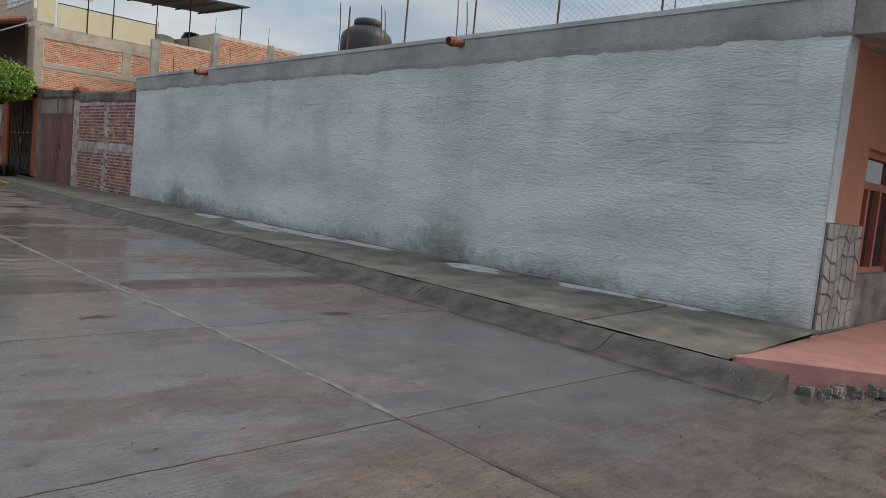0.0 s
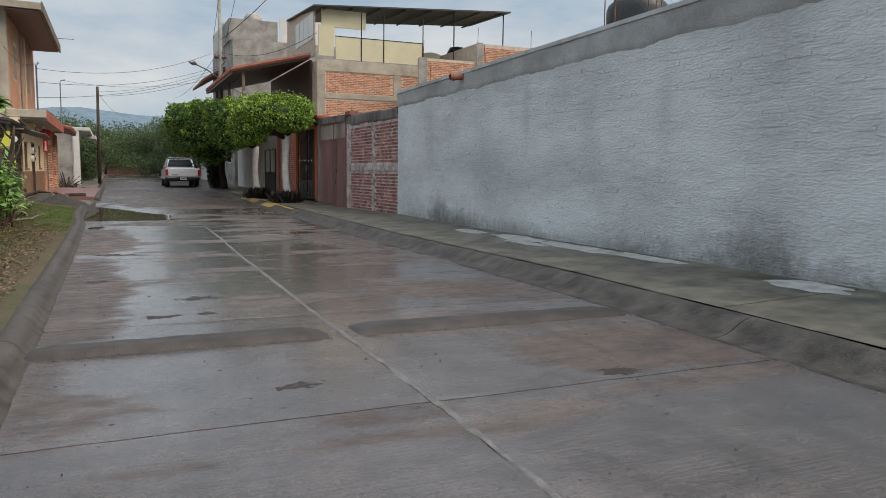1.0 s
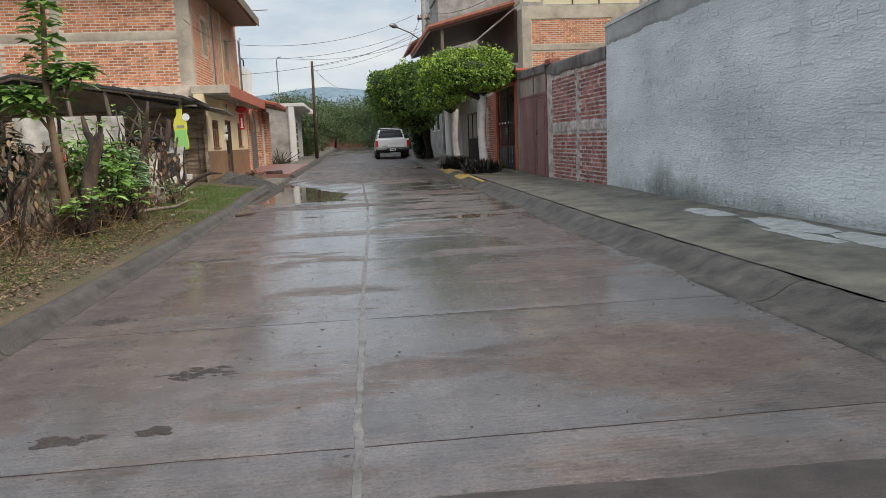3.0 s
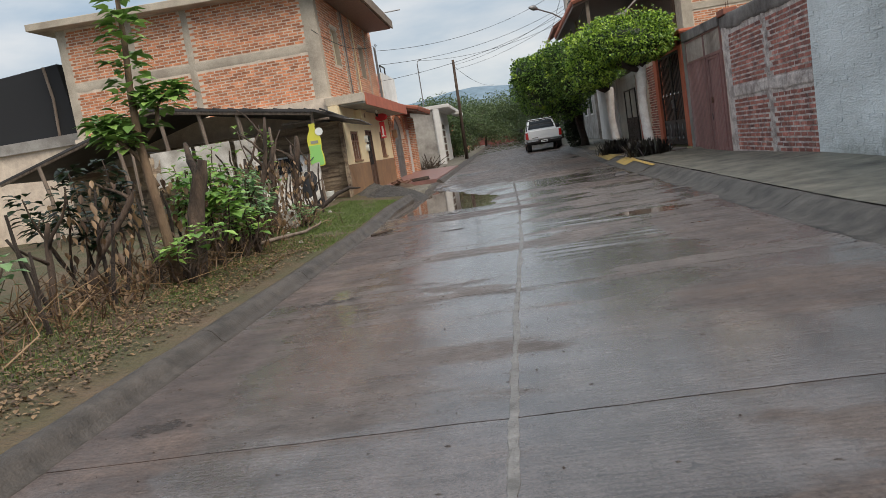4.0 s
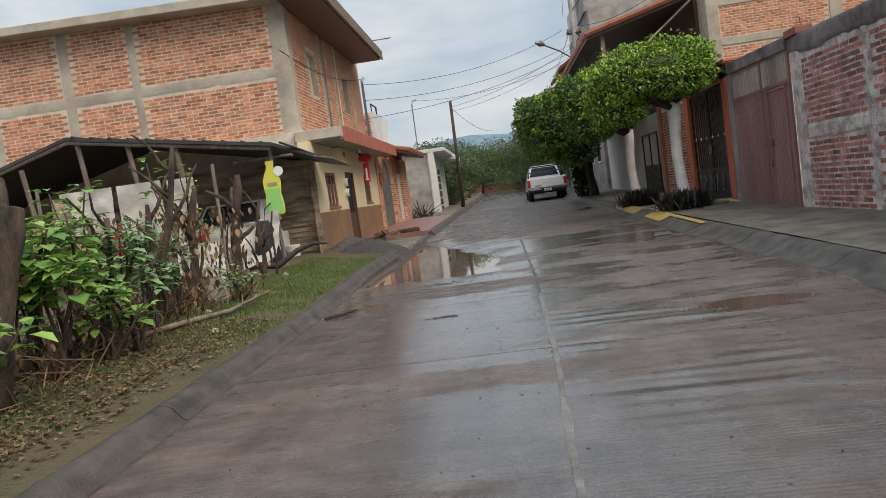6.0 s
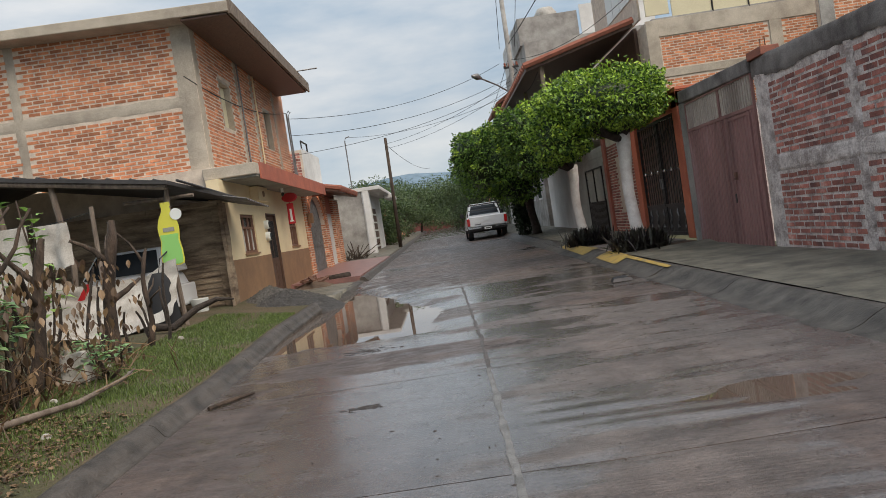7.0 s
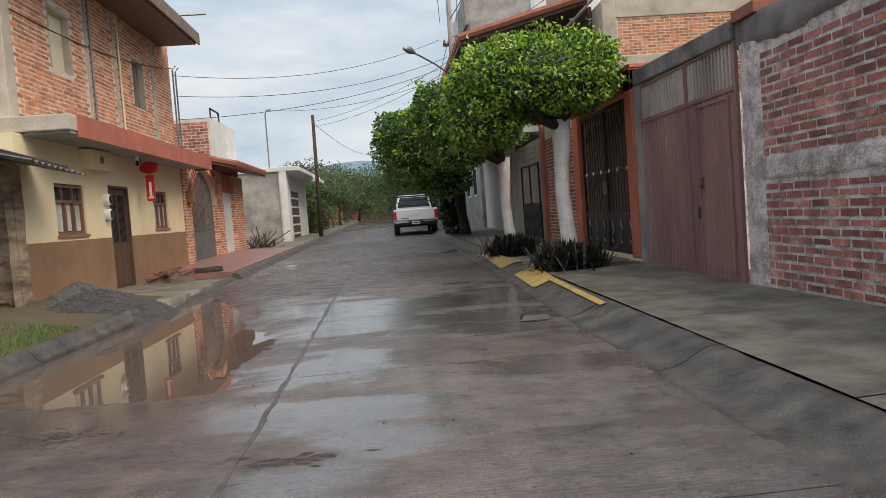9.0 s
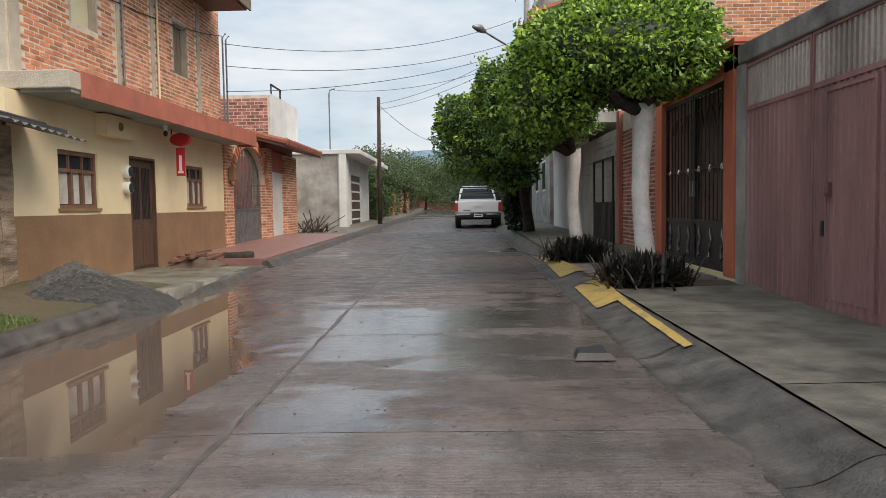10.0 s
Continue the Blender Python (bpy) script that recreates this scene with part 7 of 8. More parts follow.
def leafy_plant(name, at, stems, seed, size, count, mat, label, reach, stem_mat, stem_r=0.02, category="plant", bare=0.35):
    rnd = random.Random(seed)
    t = thing(name, at, label, category, "verge plants")
    for i, (base, tip) in enumerate(stems):
        thick = stem_r * (0.45 if i and category == "tree" else 1)
        path = bent(base, tip, 6, 0.06, rnd)
        st = part("stem", Shape().tube(path, [thick * (1.15 - 0.12 * k) for k in range(7)], 8), stem_mat, t, smooth=True)
        s = Shape()
        for k in range(count):
            f = rnd.uniform(bare, 1.0) ** 0.7
            i = min(5, int(f * 6))
            p = Vector(path[i]).lerp(Vector(path[i + 1]), f * 6 - i)
            a = rnd.uniform(0, 6.28)
            d = Vector((math.cos(a), math.sin(a), rnd.uniform(-0.1, 0.7)))
            r = rnd.uniform(0.15, 1.0) * reach * (1.25 - 0.7 * f)
            leaf_blade(s, p + d * r, d, size * rnd.uniform(0.6, 1.25), rnd)
        part("leaves", s, mat, st, kind="stuff")
    return t


leafy_plant("tall_plant", (-0.66, 15.95, 0.24), [((0, 0, 0), (-0.03, 0.05, 2.95)), ((0.0, 0.02, 1.0), (-0.38, -0.15, 1.75)), ((0.0, 0.0, 1.5), (0.28, 0.2, 2.0))], 41, 0.185, 150, M["leaf_tall"], "tall young tree with large drooping green leaves", 0.21, M["bark_pale"], 0.055, "tree", 0.40)
for k, (x, y, h, sz, n, m) in enumerate(((-0.62, 17.05, 1.35, 0.17, 46, "leaf_broad"), (-0.95, 17.3, 1.15, 0.17, 40, "leaf_broad"), (-0.52, 16.0, 0.62, 0.17, 16, "leaf_broad"), (-0.50, 17.6, 0.72, 0.15, 26, "leaf_broad"), (-0.45, 17.9, 1.05, 0.12, 34, "leaf_blue"), (-0.65, 18.7, 1.15, 0.12, 38, "leaf_blue"), (-0.85, 19.6, 1.0, 0.12, 30, "leaf_blue"), (-1.0, 20.4, 1.75, 0.13, 16, "leaf_broad"), (-1.55, 16.6, 1.4, 0.14, 60, "leaf_shade"), (-1.35, 15.3, 1.2, 0.14, 46, "leaf_shade"), (-1.15, 13.6, 0.7, 0.14, 24, "leaf_blue"), (-1.5, 12.4, 0.7, 0.14, 26, "leaf_blue"), (-0.62, 20.75, 0.42, 0.10, 18, "leaf_blue"), (-1.2, 18.3, 1.5, 0.14, 34, "leaf_broad"))):
    r2 = random.Random(50 + k)
    stems = [((r2.uniform(-0.06, 0.06), r2.uniform(-0.06, 0.06), 0), (r2.uniform(-0.34, 0.34), r2.uniform(-0.34, 0.34), h * r2.uniform(0.55, 1.0))) for _ in range(5)]
    leafy_plant("leafy_shrub", (x, y, verge_z(x, y) - 0.02), stems, 60 + k, sz, n, M[m], "leafy green shrub growing among the stakes", 0.17, M["bark"], 0.016, "shrub", 0.55)


def stump(at, top, r, seed, limbs=2):
    rnd = random.Random(seed)
    t = thing("tree_stump", at, "lopped bare trunk with rough dark bark on the verge", "tree stump", "stumps")
    path = bent((0, 0, -0.05), top, 7, 0.07, rnd)
    part("trunk", Shape().tube(path, [r * 1.35, r * 0.95, r * 0.86, r * 0.72, r * 0.78, r * 0.66, r * 0.7, r * 0.4], 11), M["bark"], t, smooth=True)
    for k in range(limbs):
        p = path[rnd.randint(3, 6)]
        a = rnd.uniform(0, 6.28)
        e = (p[0] + math.cos(a) * 0.35, p[1] + math.sin(a) * 0.45, p[2] + rnd.uniform(0.2, 0.6))
        part("limb", Shape().tube(bent(p, e, 4, 0.04, rnd), [r * 0.5, r * 0.42, r * 0.35, r * 0.28, r * 0.2], 7), M["bark"], t, smooth=True)
    return t


for k, (x, y, tx, ty, h, r, n) in enumerate(((-0.66, 16.35, 0.26, 0.25, 1.25, 0.125, 1), (-1.1, 15.0, 0.55, 0.3, 1.05, 0.045, 2), (-1.2, 14.6, 0.1, 0.1, 0.8, 0.04, 2), (-0.95, 21.7, 0.2, 0.05, 1.5, 0.085, 3), (-0.8, 18.9, 0.35, 0.3, 1.75, 0.045, 4), (-0.95, 20.1, 0.2, 0.2, 1.35, 0.065, 3), (-0.75, 17.9, 0.15, 0.15, 1.1, 0.04, 3), (-0.95, 22.7, 0.1, 0.1, 1.2, 0.04, 3), (-0.9, 19.5, -0.1, 0.1, 1.2, 0.05, 3))):
    stump((x, y, verge_z(x, y)), (tx, ty, h), r, 80 + k, n)
rnd = random.Random(90)
stk = thing("wooden_stake", (-1.0, 15.2, 0.25), "thin bare wooden stake of the rough garden fence", "stake", "fence stakes")
part("stake_pole", Shape().tube(bent((0, 0, -0.05), (0.08, 0.05, 1.05), 5, 0.03, rnd), [0.022, 0.02, 0.018, 0.018, 0.016, 0.012], 6), M["bark_dark"], stk)
for k in range(34):
    y = 12.0 + k * 0.36 + rnd.uniform(-0.12, 0.12)
    x = -1.0 + rnd.uniform(-0.3, 0.25)
    copy_thing(stk, pose(x, y, verge_z(x, y), rnd.uniform(-14, 14), rnd.uniform(-14, 14), rnd.uniform(0, 360)) @ Matrix.Diagonal((1, 1, rnd.uniform(0.45, 1.1), 1)))
br = Shape()
for _ in range(800):
    y = rnd.uniform(11.0, 21.6)
    x = -1.0 + rnd.gauss(0, 0.32)
    z = verge_z(x, y)
    h = rnd.uniform(0.08, 0.45)
    br.tube([(x, y, z - 0.03), (x + rnd.gauss(0, 0.10), y + rnd.gauss(0, 0.10), z + h * 0.5), (x + rnd.gauss(0, 0.2), y + rnd.gauss(0, 0.2), z + h)], [0.008, 0.006, 0.003], 3, cap=False)
tagged(part("dead_brush", br, M["straw"], label="tangle of dead stalks and twigs along the fence", kind="stuff"), category="brush")
hang = Shape()
for _ in range(1700):
    y = rnd.choice((15.2, 16.9, 17.6, 18.6, 19.3, 19.9, 20.3, 21.6)) + rnd.gauss(0, 0.28)
    x = -0.95 + rnd.gauss(0, 0.2)
    z = verge_z(x, y) + 1.15 * rnd.random() ** 1.6
    leaf_blade(hang, (x, y, z), (rnd.gauss(0, 0.5), rnd.gauss(0, 0.5), -1), rnd.uniform(0.035, 0.10), rnd)
tagged(part("withered_leaves", hang, M["straw"], label="withered brown leaves hanging from the stakes", kind="stuff"), category="dead leaves")
gr = Shape()
for _ in range(95000):
    y = 10 + 15.5 * rnd.random() ** 0.8
    green = y > 18.3 + 1.2 * noise.noise((x * 1.3, y * 0.7, 8))
    x = rnd.uniform(-1.0, left_x(y) - 0.19) if green else rnd.uniform(-1.9, 0.12)
    if noise.noise((x * 1.6, y * 1.1, 3)) + rnd.gauss(0, 0.16) < (-0.3 if green else 0.05):
        continue
    z = verge_z(x, y)
    h, a = rnd.uniform(0.012, 0.042), rnd.uniform(0, 6.28)
    w = 0.0042
    dx, dy = math.cos(a), math.sin(a)
    ln = rnd.uniform(0.2, 0.8)
    o = len(gr.v)
    gr.v += [(x - dy * w, y + dx * w, z - 0.005), (x + dy * w, y - dx * w, z - 0.005), (x + dx * h * ln, y + dy * h * ln, z + h)]
    gr.f.append((o, o + 1, o + 2))
tagged(part("grass", gr, M["grass"], label="short patchy green grass on the verge", kind="stuff"), category="grass")
lit = Shape()
for _ in range(16000):
    y = 9.5 + 9.8 * rnd.random()
    x = rnd.uniform(-1.7, 0.12) if rnd.random() < 0.9 else rnd.uniform(0.0, 0.33)
    leaf_blade(lit, (x, y, verge_z(min(0.3, x), y) + 0.008 + rnd.random() * 0.02), (rnd.gauss(0, 1), rnd.gauss(0, 1), 0.15), rnd.uniform(0.015, 0.055), rnd)
tagged(part("leaf_litter", lit, M["straw"], label="layer of dead brown leaves and straw on the soil", kind="stuff"), category="leaf litter")
lg = thing("fallen_branch", (-0.75, 18.3, verge_z(-0.7, 18.3) + 0.02), "long pale bare branch lying along the verge", "branch")
part("branch", Shape().tube([(0, 0, 0.02), (0.25, 0.6, 0.03), (0.5, 1.2, 0.02), (0.55, 1.9, 0.05), (0.45, 2.4, 0.06)], [0.03, 0.028, 0.024, 0.018, 0.01], 8), M["wood_grey"], lg, smooth=True)
lg2 = thing("black_root", (-1.0, 23.6, verge_z(-1, 23.6) + 0.03), "charred black crooked branch at the end of the fence", "branch")
part("branch", Shape().tube([(-0.3, 0.0, 0.1), (0.0, 0.1, 0.05), (0.3, 0.25, 0.25), (0.55, 0.35, 0.33), (0.8, 0.3, 0.30)], [0.06, 0.05, 0.045, 0.035, 0.012], 8), M["bark_dark"], lg2, smooth=True)
for k in range(8):
    x, y = rnd.uniform(-0.9, -0.1), rnd.uniform(18.5, 23.5)
    st_ = thing("pale_scrap", (x, y, verge_z(x, y) + 0.01), "small pale stone or scrap lying in the grass", "scrap", "scraps on the verge")
    r = rnd.uniform(0.02, 0.045)
    part("scrap", Shape().hexa([(-r, -r, -0.02), (r, -r * 0.8, -0.02), (r, r, -0.02), (-r * 0.8, r, -0.02)], [(-r * 0.6, -r * 0.6, r * 0.6), (r * 0.6, -r * 0.5, r * 0.7), (r * 0.5, r * 0.5, r * 0.5), (-r * 0.6, r * 0.5, r * 0.7)]), M["cloth_white"], st_, bevel=0.008)

# ---- gravel heap, rubble and litter ----
def heap_at(cx, cy, r, h, seed):
    """A loose cone: its rim is ragged and sinks into the ground."""
    def at(u, v):
        t = 2 * math.pi * u
        q = v * r * (1 + 0.16 * noise.noise((math.cos(t) * 1.5, math.sin(t) * 1.5, seed)) + 0.06 * noise.noise((math.cos(t) * 5, math.sin(t) * 5, seed)))
        x, y = max(-1.155, cx + math.cos(t) * q), cy + math.sin(t) * q
        return x, y, 0.20 + h * max(0.0, 1 - v) ** 1.15 - 0.22 * v ** 3 + (0.03 * noise.noise((x * 6, y * 6, seed)) + 0.03 * noise.noise((x * 17, y * 17, seed))) * (1 - v * 0.6)
    return at


M["gravel"] = surface("grey_gravel", (0.18, 0.17, 0.155), (0.075, 0.072, 0.068), rough=0.9, scale=14, fine=120, bump=1.0, dist=0.02)
M["gravel_dark"] = surface("dark_wet_gravel", (0.085, 0.08, 0.078), (0.04, 0.038, 0.037), rough=0.8, scale=14, fine=120, bump=1.0, dist=0.02)
gh = thing("gravel_heap", (0, 0, 0.0), "heap of grey and black gravel against the house wall", "gravel heap")
part("grey_gravel", Shape().sheet(60, 26, heap_at(-0.62, 27.75, 1.0, 0.36, 3.0)), M["gravel"], gh)
part("dark_gravel", Shape().sheet(60, 26, heap_at(-0.22, 27.25, 1.15, 0.29, 8.0)), M["gravel_dark"], gh)
st = Shape()
for k in range(3200):
    f, (cx, cy, r, h) = (heap_at(-0.62, 27.75, 1.0, 0.36, 3.0), (0, 0, 0, 0)) if k % 2 else (heap_at(-0.22, 27.25, 1.15, 0.29, 8.0), (0, 0, 0, 0))
    x, y, z = f(rnd.random(), min(1.1, abs(rnd.gauss(0.55, 0.3))))
    if x < -1.1 or x > 0.5:
        continue
    r, z = rnd.uniform(0.006, 0.018), max(z, 0.155) + 0.004
    st.add([(x - r, y, z), (x, y - r, z), (x + r, y, z), (x, y + r, z), (x, y, z + r)], [(0, 1, 4), (1, 2, 4), (2, 3, 4), (3, 0, 4)])
part("loose_gravel", st, M["gravel"], gh, kind="stuff")
log = thing("timber_pile", (-0.75, 31.95, 0.2), "low pile of rotten timber and a short log by the wall", "timber")
part("log", Shape().tube([(0.55, 0.35, 0.10), (0.95, 0.5, 0.12), (1.05, 0.55, 0.13)], [0.09, 0.085, 0.07], 10), M["bark_dark"], log, smooth=True)
for k in range(9):
    part("offcut", Shape().box(-0.3, -0.04, 0, 0.45, 0.04, 0.04), M["rust"], log).matrix_basis = pose(rnd.uniform(-0.1, 0.4), rnd.uniform(-0.5, 0.6), 0.02 + 0.02 * k, rnd.uniform(-8, 8), rnd.uniform(-8, 8), rnd.uniform(20, 110))
part("soil_mound", Shape().sheet(20, 20, lambda u, v: (-0.35 + 1.0 * u, -0.7 + 1.6 * v, 0.16 * (1 - math.hypot(u - 0.5, v - 0.5) * 2.2) + 0.03 * wob(u * 5, v * 5, 4))), M["soil"], log)
shoe = thing("flattened_carton", (5.16, 24.1, slab_z(5.16, 24.1)), "flattened grey carton lying in the gutter", "litter")
part("carton", Shape().hexa([(-0.13, -0.1, 0.0), (0.13, -0.12, 0.0), (0.12, 0.12, 0.0), (-0.12, 0.1, 0.0)], [(-0.10, -0.08, 0.05), (0.11, -0.10, 0.035), (0.10, 0.10, 0.07), (-0.09, 0.08, 0.06)]), M["shade_net"], shoe, bevel=0.01)
part("flap", Shape().hexa([(-0.14, -0.16, 0.004), (0.15, -0.17, 0.004), (0.13, -0.10, 0.004), (-0.12, -0.09, 0.004)], [(-0.14, -0.16, 0.01), (0.15, -0.17, 0.01), (0.12, -0.11, 0.05), (-0.11, -0.09, 0.05)]), M["joint"], shoe)
stick = thing("fallen_stick", (0.86, 19.75, slab_z(0.86, 19.75)), "short broken stick lying at the kerb", "stick")
part("stick", Shape().tube([(-0.12, -0.2, 0.018), (0.02, 0.02, 0.022), (0.14, 0.22, 0.015)], [0.018, 0.02, 0.01], 7), M["bark"], stick)
peb = Shape()
for _ in range(420):
    x, y = rnd.uniform(0.6, 5.4), 1 + 26 * rnd.random()
    r = rnd.uniform(0.003, 0.008)
    z = slab_z(x, y) + 0.001
    peb.add([(x - r, y, z), (x, y - r, z), (x + r, y, z), (x, y + r * 0.8, z), (x, y, z + r)], [(0, 1, 4), (1, 2, 4), (2, 3, 4), (3, 0, 4)])
tagged(part("grit", peb, M["bark_dark"], label="scattered grit and small stones on the wet street", kind="stuff"), category="grit")

# ---- pickup truck ----
tk = thing("pickup_truck", (4.90, 48.0, gz(49)), "white pickup truck parked at the kerb, seen from behind", "pickup truck")
part("bed", Shape().box(-0.92, 0.10, 0.55, -0.80, 1.75, 1.10).box(0.80, 0.10, 0.55, 0.92, 1.75, 1.10).box(-0.80, 0.10, 0.55, 0.80, 1.75, 0.65), M["car_white"], tk, bevel=0.03)
part("body", Shape().hexa([(-0.93, 1.75, 0.45), (0.93, 1.75, 0.45), (0.93, 5.1, 0.45), (-0.93, 5.1, 0.45)], [(-0.90, 1.75, 1.12), (0.90, 1.75, 1.12), (0.86, 5.0, 1.02), (-0.86, 5.0, 1.02)]), M["car_white"], tk, bevel=0.05)
cab = part("cab", Shape().hexa([(-0.86, 1.78, 1.10), (0.86, 1.78, 1.10), (0.86, 3.9, 1.10), (-0.86, 3.9, 1.10)], [(-0.66, 1.98, 1.72), (0.66, 1.98, 1.72), (0.66, 3.2, 1.72), (-0.66, 3.2, 1.72)]), M["car_white"], tk, bevel=0.06)
part("rear_window", Shape().hexa([(-0.72, 1.79, 1.18), (0.72, 1.79, 1.18), (0.72, 1.83, 1.18), (-0.72, 1.83, 1.18)], [(-0.58, 1.915, 1.62), (0.58, 1.915, 1.62), (0.58, 1.96, 1.62), (-0.58, 1.96, 1.62)]), M["window_glass"], cab)
part("roll_bar", Shape().tube([(-0.82, 1.60, 1.10), (-0.70, 1.62, 1.66), (0.70, 1.62, 1.66), (0.82, 1.60, 1.10)], 0.035, 8).tube([(-0.74, 1.6, 1.4), (0.74, 1.6, 1.4)], 0.025, 8), M["iron"], tk)
tg = part("tailgate", Shape().box(-0.80, 0.02, 0.62, 0.80, 0.10, 1.08), M["car_white"], tk, bevel=0.02)
part("tailgate_handle", Shape().box(-0.14, -0.005, 0.86, 0.14, 0.02, 0.95), M["car_white"], tg)
part("badge", Shape().box(-0.60, 0.012, 0.70, -0.30, 0.02, 0.74), M["steel"], tg)
for sx in (-1, 1):
    part("tail_light", Shape().box(sx * 0.865 - 0.065, 0.0, 0.68, sx * 0.865 + 0.065, 0.10, 1.02), M["tail_red"], tk, bevel=0.015)
    part("mirror", Shape().box(sx * 1.02 - 0.09, 3.55, 1.12, sx * 1.02 + 0.09, 3.65, 1.32), M["iron"], tk, bevel=0.02)
    for y in (0.95, 4.1):
        w = part("wheel", Shape().lathe([(0.20, -0.12), (0.35, -0.12), (0.37, -0.08), (0.37, 0.08), (0.35, 0.12), (0.20, 0.12)], 26), M["tyre"], tk)
        w.matrix_basis = pose(sx * 0.80, y, 0.37, 0, 90, 0)
        part("rim", Shape().lathe([(0.05, -0.10), (0.21, -0.125), (0.21, 0.125), (0.05, 0.10)], 20), M["chrome"], w)
bp_ = part("bumper", Shape().box(-0.90, -0.10, 0.42, 0.90, 0.06, 0.60), M["iron"], tk, bevel=0.03)
for x0 in (-0.88, 0.32):
    part("bumper_trim", Shape().box(x0, -0.115, 0.53, x0 + 0.56, -0.10, 0.60), M["chrome"], bp_)
part("plate", Shape().box(-0.17, -0.112, 0.45, 0.17, -0.10, 0.57), M["sign_white"], bp_, "pale number plate with a plain bar")
part("plate_bar", Shape().box(-0.12, -0.116, 0.49, 0.12, -0.112, 0.53), M["iron"], bp_)
part("underbody", Shape().box(-0.7, 0.2, 0.35, 0.7, 5.0, 0.5), M["tyre"], tk)

# ---- poles, lamp and wires ----
p1 = thing("utility_pole", (6.45, 43.3, gz(43)), "grey concrete utility pole with a street lamp and wires", "utility pole")
part("pole", Shape().tube([(0, 0, -0.2), (0, 0, 10.5)], [0.13, 0.085], 10), M["raw_concrete"], p1, smooth=True)
part("lamp_arm", Shape().tube([(-0.05, 0, 5.7), (-0.7, -0.6, 6.05), (-1.5, -2.6, 6.05)], 0.03, 8), M["steel"], p1)
part("lamp_head", Shape().tube([(-1.45, -2.5, 6.05), (-1.62, -2.85, 6.07), (-1.8, -3.25, 6.03)], [0.05, 0.12, 0.05], 10), M["steel"], p1, smooth=True)
part("crossbar", Shape().box(-0.3, -0.04, 6.74, 0.3, 0.04, 6.82), M["iron"], p1)
for k in range(4):
    part("insulator", Shape().lathe([(0.03, 0), (0.06, 0.03), (0.03, 0.08), (0.05, 0.1), (0.02, 0.16)], 10, (-0.24 + k * 0.16, 0, 6.82)), M["clay"], p1)
part("cable_coil", Shape().tube([(0.12 + 0.1 * math.sin(k), -0.12 + 0.06 * math.cos(k * 1.7), 5.6 + 0.07 * k) for k in range(18)], 0.02, 5), M["wire"], p1)
p2 = thing("wooden_pole", (0.50, 52.5, gz(52) + 0.1), "dark slim wooden pole at the kerb carrying wires", "utility pole")
part("pole", Shape().tube([(0, 0, -0.2), (0.05, 0, 5.75)], [0.11, 0.075], 9), M["bark"], p2, smooth=True)
ms = thing("service_mast", (-1.3, 50.2, 3.5), "thin steel service mast with a bent top on the roof", "mast")
part("mast", Shape().tube([(0, 0, 0), (0, 0, 2.5), (0.05, 0, 2.65), (0.25, 0, 2.7)], 0.03, 7), M["steel"], ms)
for y, z in ((36.35, 2.9), (36.6, 2.9)):
    m2 = thing("service_mast", (-1.38, y, z), "thin steel service mast fixed to the brick house", "mast")
    part("mast", Shape().tube([(0, 0, 0), (0, 0, 2.35), (0.08, 0, 2.45)], 0.022, 7), M["steel"], m2)


def cable(a, b, sag, r=0.008):
    a, b = Vector(a), Vector(b)
    n = 18
    t = thing("overhead_cable", a, "thin black overhead cable sagging between pole and houses", "cable", "overhead cables")
    part("wire", Shape().tube([tuple((b - a) * (k / n) - Vector((0, 0, 1)) * sag * 4 * (k / n) * (1 - k / n)) for k in range(n + 1)], r, 5), M["wire"], t)


cable((6.0, 43.3, 7.2), (-1.35, 36.3, 5.1), 0.5)
cable((6.3, 43.3, 6.6), (-1.35, 36.4, 4.6), 0.45)
cable((6.3, 43.3, 6.3), (-1.35, 36.4, 4.0), 0.35)
cable((6.4, 43.3, 6.0), (-1.1, 50.2, 6.15), 0.4)
cable((6.4, 43.3, 6.5), (0.55, 52.5, 5.85), 0.3)
cable((6.4, 43.3, 6.2), (0.55, 52.5, 5.6), 0.3)
cable((6.1, 43.3, 7.8), (2.2, 2.0, 10.5), 0.5, 0.010)
cable((6.7, 43.3, 7.8), (3.0, 2.0, 10.8), 0.5, 0.010)
cable((6.45, 43.3, 7.9), (9.3, 18.0, 11.5), 0.7, 0.016)
cable((6.45, 43.3, 7.3), (9.4, 35.2, 7.2), 0.5, 0.010)
cable((6.45, 43.3, 6.0), (6.3, 36.0, 5.3), 0.3, 0.012)
cable((6.45, 43.3, 5.8), (9.35, 36.0, 4.6), 0.5, 0.012)
cable((0.55, 52.5, 5.8), (2.5, 80, 6.4), 0.4, 0.012)
cable((6.45, 43.3, 7.5), (6.8, 80, 8.2), 0.6, 0.012)
cable((-1.4, 36.4, 5.3), (-1.45, 27.3, 4.6), 0.25, 0.010)

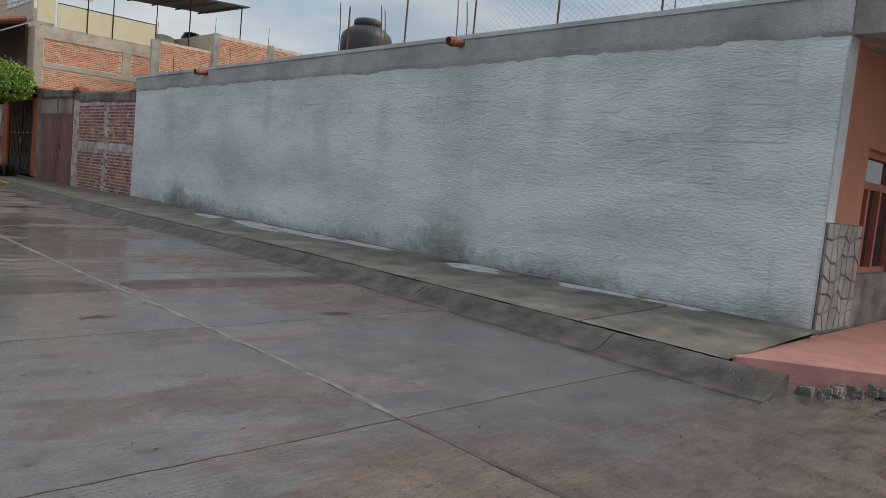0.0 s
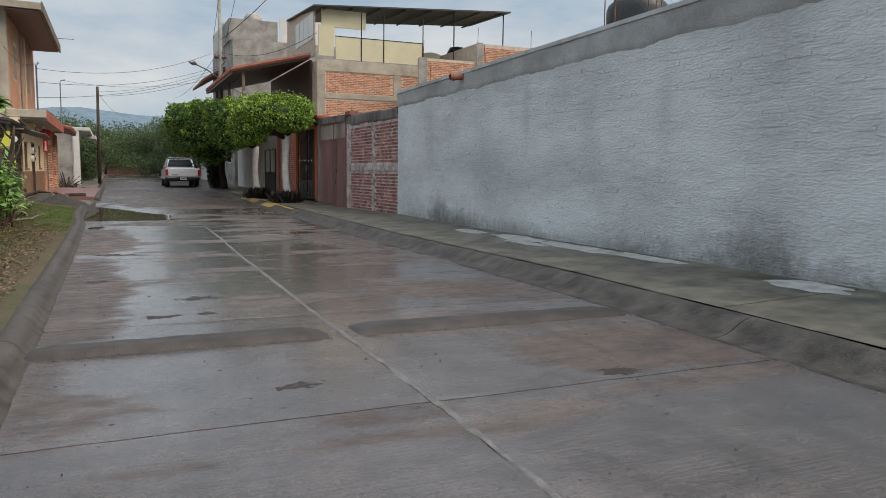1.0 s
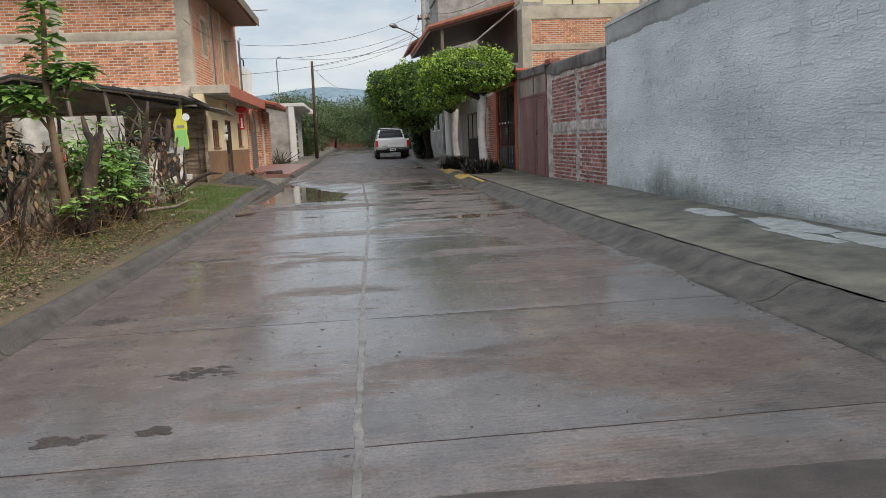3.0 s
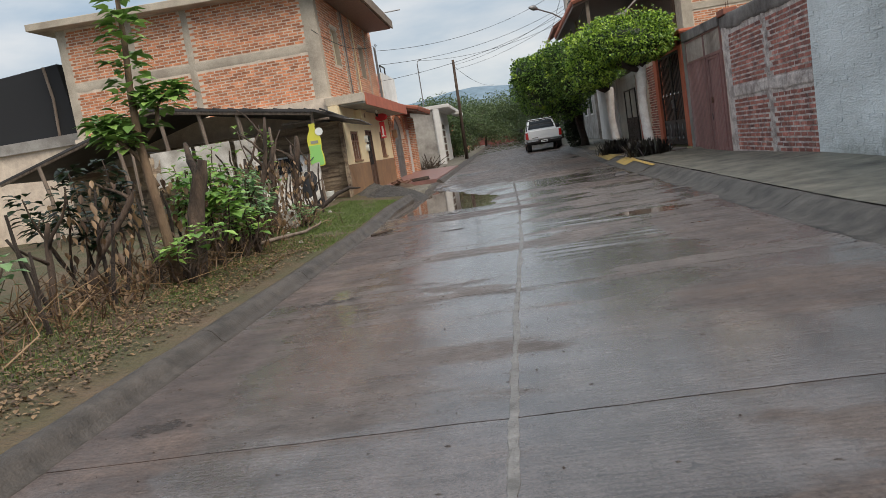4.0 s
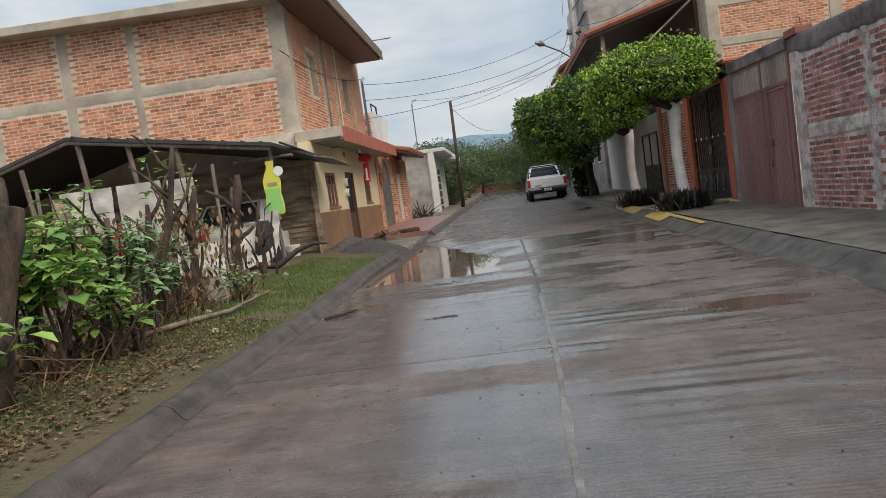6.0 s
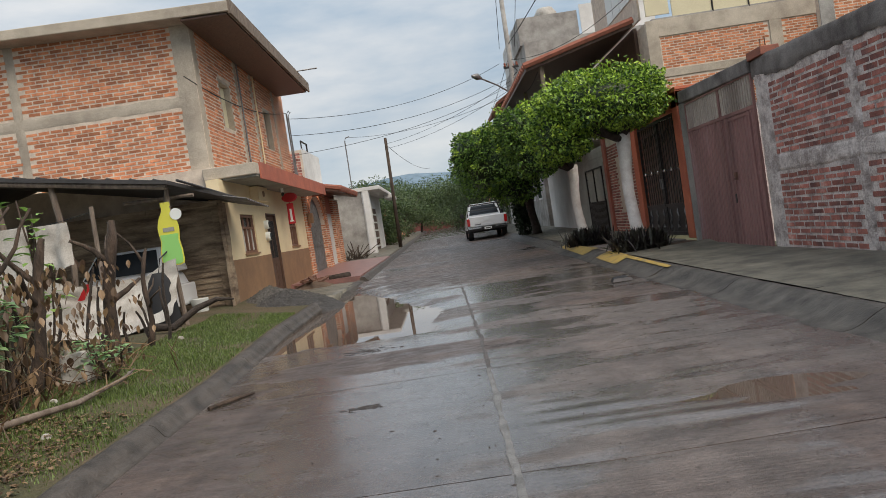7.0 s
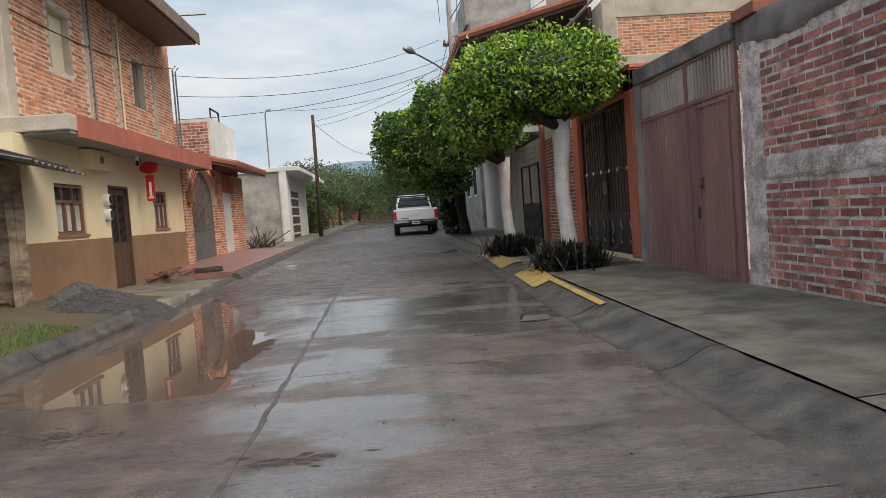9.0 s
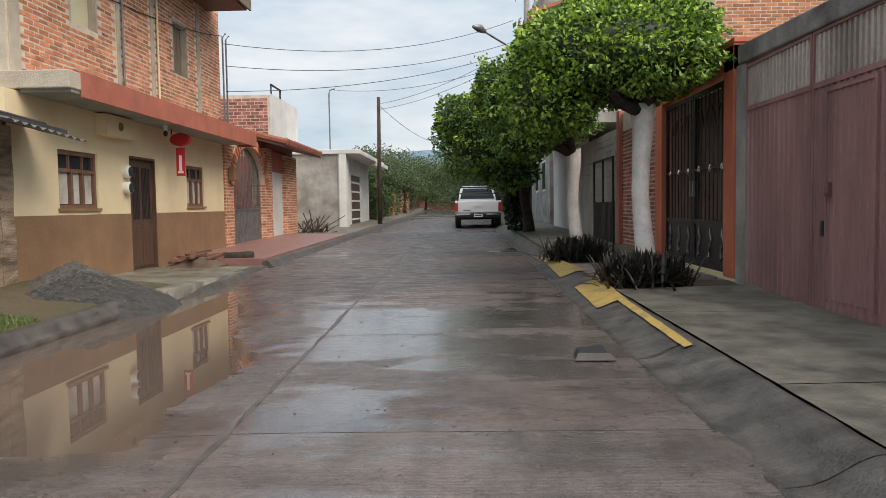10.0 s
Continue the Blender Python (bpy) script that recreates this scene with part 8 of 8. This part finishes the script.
# ---- trees beyond ----
def far_tree(at, r, h, seed, mat, count, size, label):
    rnd = random.Random(seed)
    t = thing("far_tree", at, label, "tree", "far trees")
    tr = part("trunk", Shape().tube(bent((0, 0, -0.2), (rnd.uniform(-0.4, 0.4), 0, h * 0.6), 6, 0.15, rnd), [0.16, 0.14, 0.12, 0.1, 0.09, 0.07, 0.05], 8), M["bark"], t, smooth=True)
    s = Shape()
    for k in range(13):
        a, q = rnd.uniform(0, 6.28), rnd.uniform(0.1, 0.75) if k < 9 else rnd.uniform(0.5, 0.9)
        c = (math.cos(a) * r * q, math.sin(a) * r * q, h * (rnd.uniform(0.45, 0.92) if k < 9 else rnd.uniform(0.14, 0.4)))
        rr = r * rnd.uniform(0.32, 0.55)
        lv = leaves(hedge_points(rnd, c, (rr, rr, rr * 0.66), 2, 0.8, 0.3, seed=k + seed), count // 10, size, rnd)
        s.add(lv.v, lv.f)
        part("limb", Shape().tube([(0, 0, h * 0.4), (c[0] * 0.5, c[1] * 0.5, h * 0.5), c], [0.06, 0.045, 0.02], 6), M["bark"], tr)
    part("crown", s, mat, t, kind="stuff")


for k, (x, y, r, h) in enumerate(((-0.9, 61, 2.2, 4.3), (-1.6, 66, 2.6, 5.0), (-2.2, 70, 3.0, 5.2), (-0.2, 78, 3.2, 6.0), (-2.5, 86, 4.0, 7.0), (8.0, 58, 2.6, 6.0), (7.2, 66, 3.0, 6.4), (6.2, 75, 3.4, 6.6), (5.9, 86, 4.0, 7.4), (0.5, 96, 4.0, 7.0), (4.6, 100, 4.2, 7.2), (-5, 100, 4.5, 6.5), (1.0, 112, 4.5, 6.0), (6.5, 112, 5.0, 6.5), (12, 105, 5, 7), (-10, 112, 5, 7), (-3.0, 118, 5, 6.5), (3.2, 120, 5, 6.2), (-7, 80, 4, 5.5), (13, 96, 5, 7))):
    far_tree((x, y, gz(y)), r, h * (0.80 if y > 60 else 1), 200 + k, M["leaf_grey"], 8000, 0.14 + 0.06 * (y > 84), "feathery green tree spreading over the far street")
sm = leafy_plant("roof_shrub", (-1.3, 29.0, 2.93), [((0, 0, 0), (0.1, 0.1, 0.1))], 77, 0.05, 3, M["leaf_broad"], "small weed growing on the canopy slab", 0.05, M["bark"], 0.006, "weed")

# ---- brick courses, laid last ----
for job in BRICK_JOBS:
    lay_bricks(job)
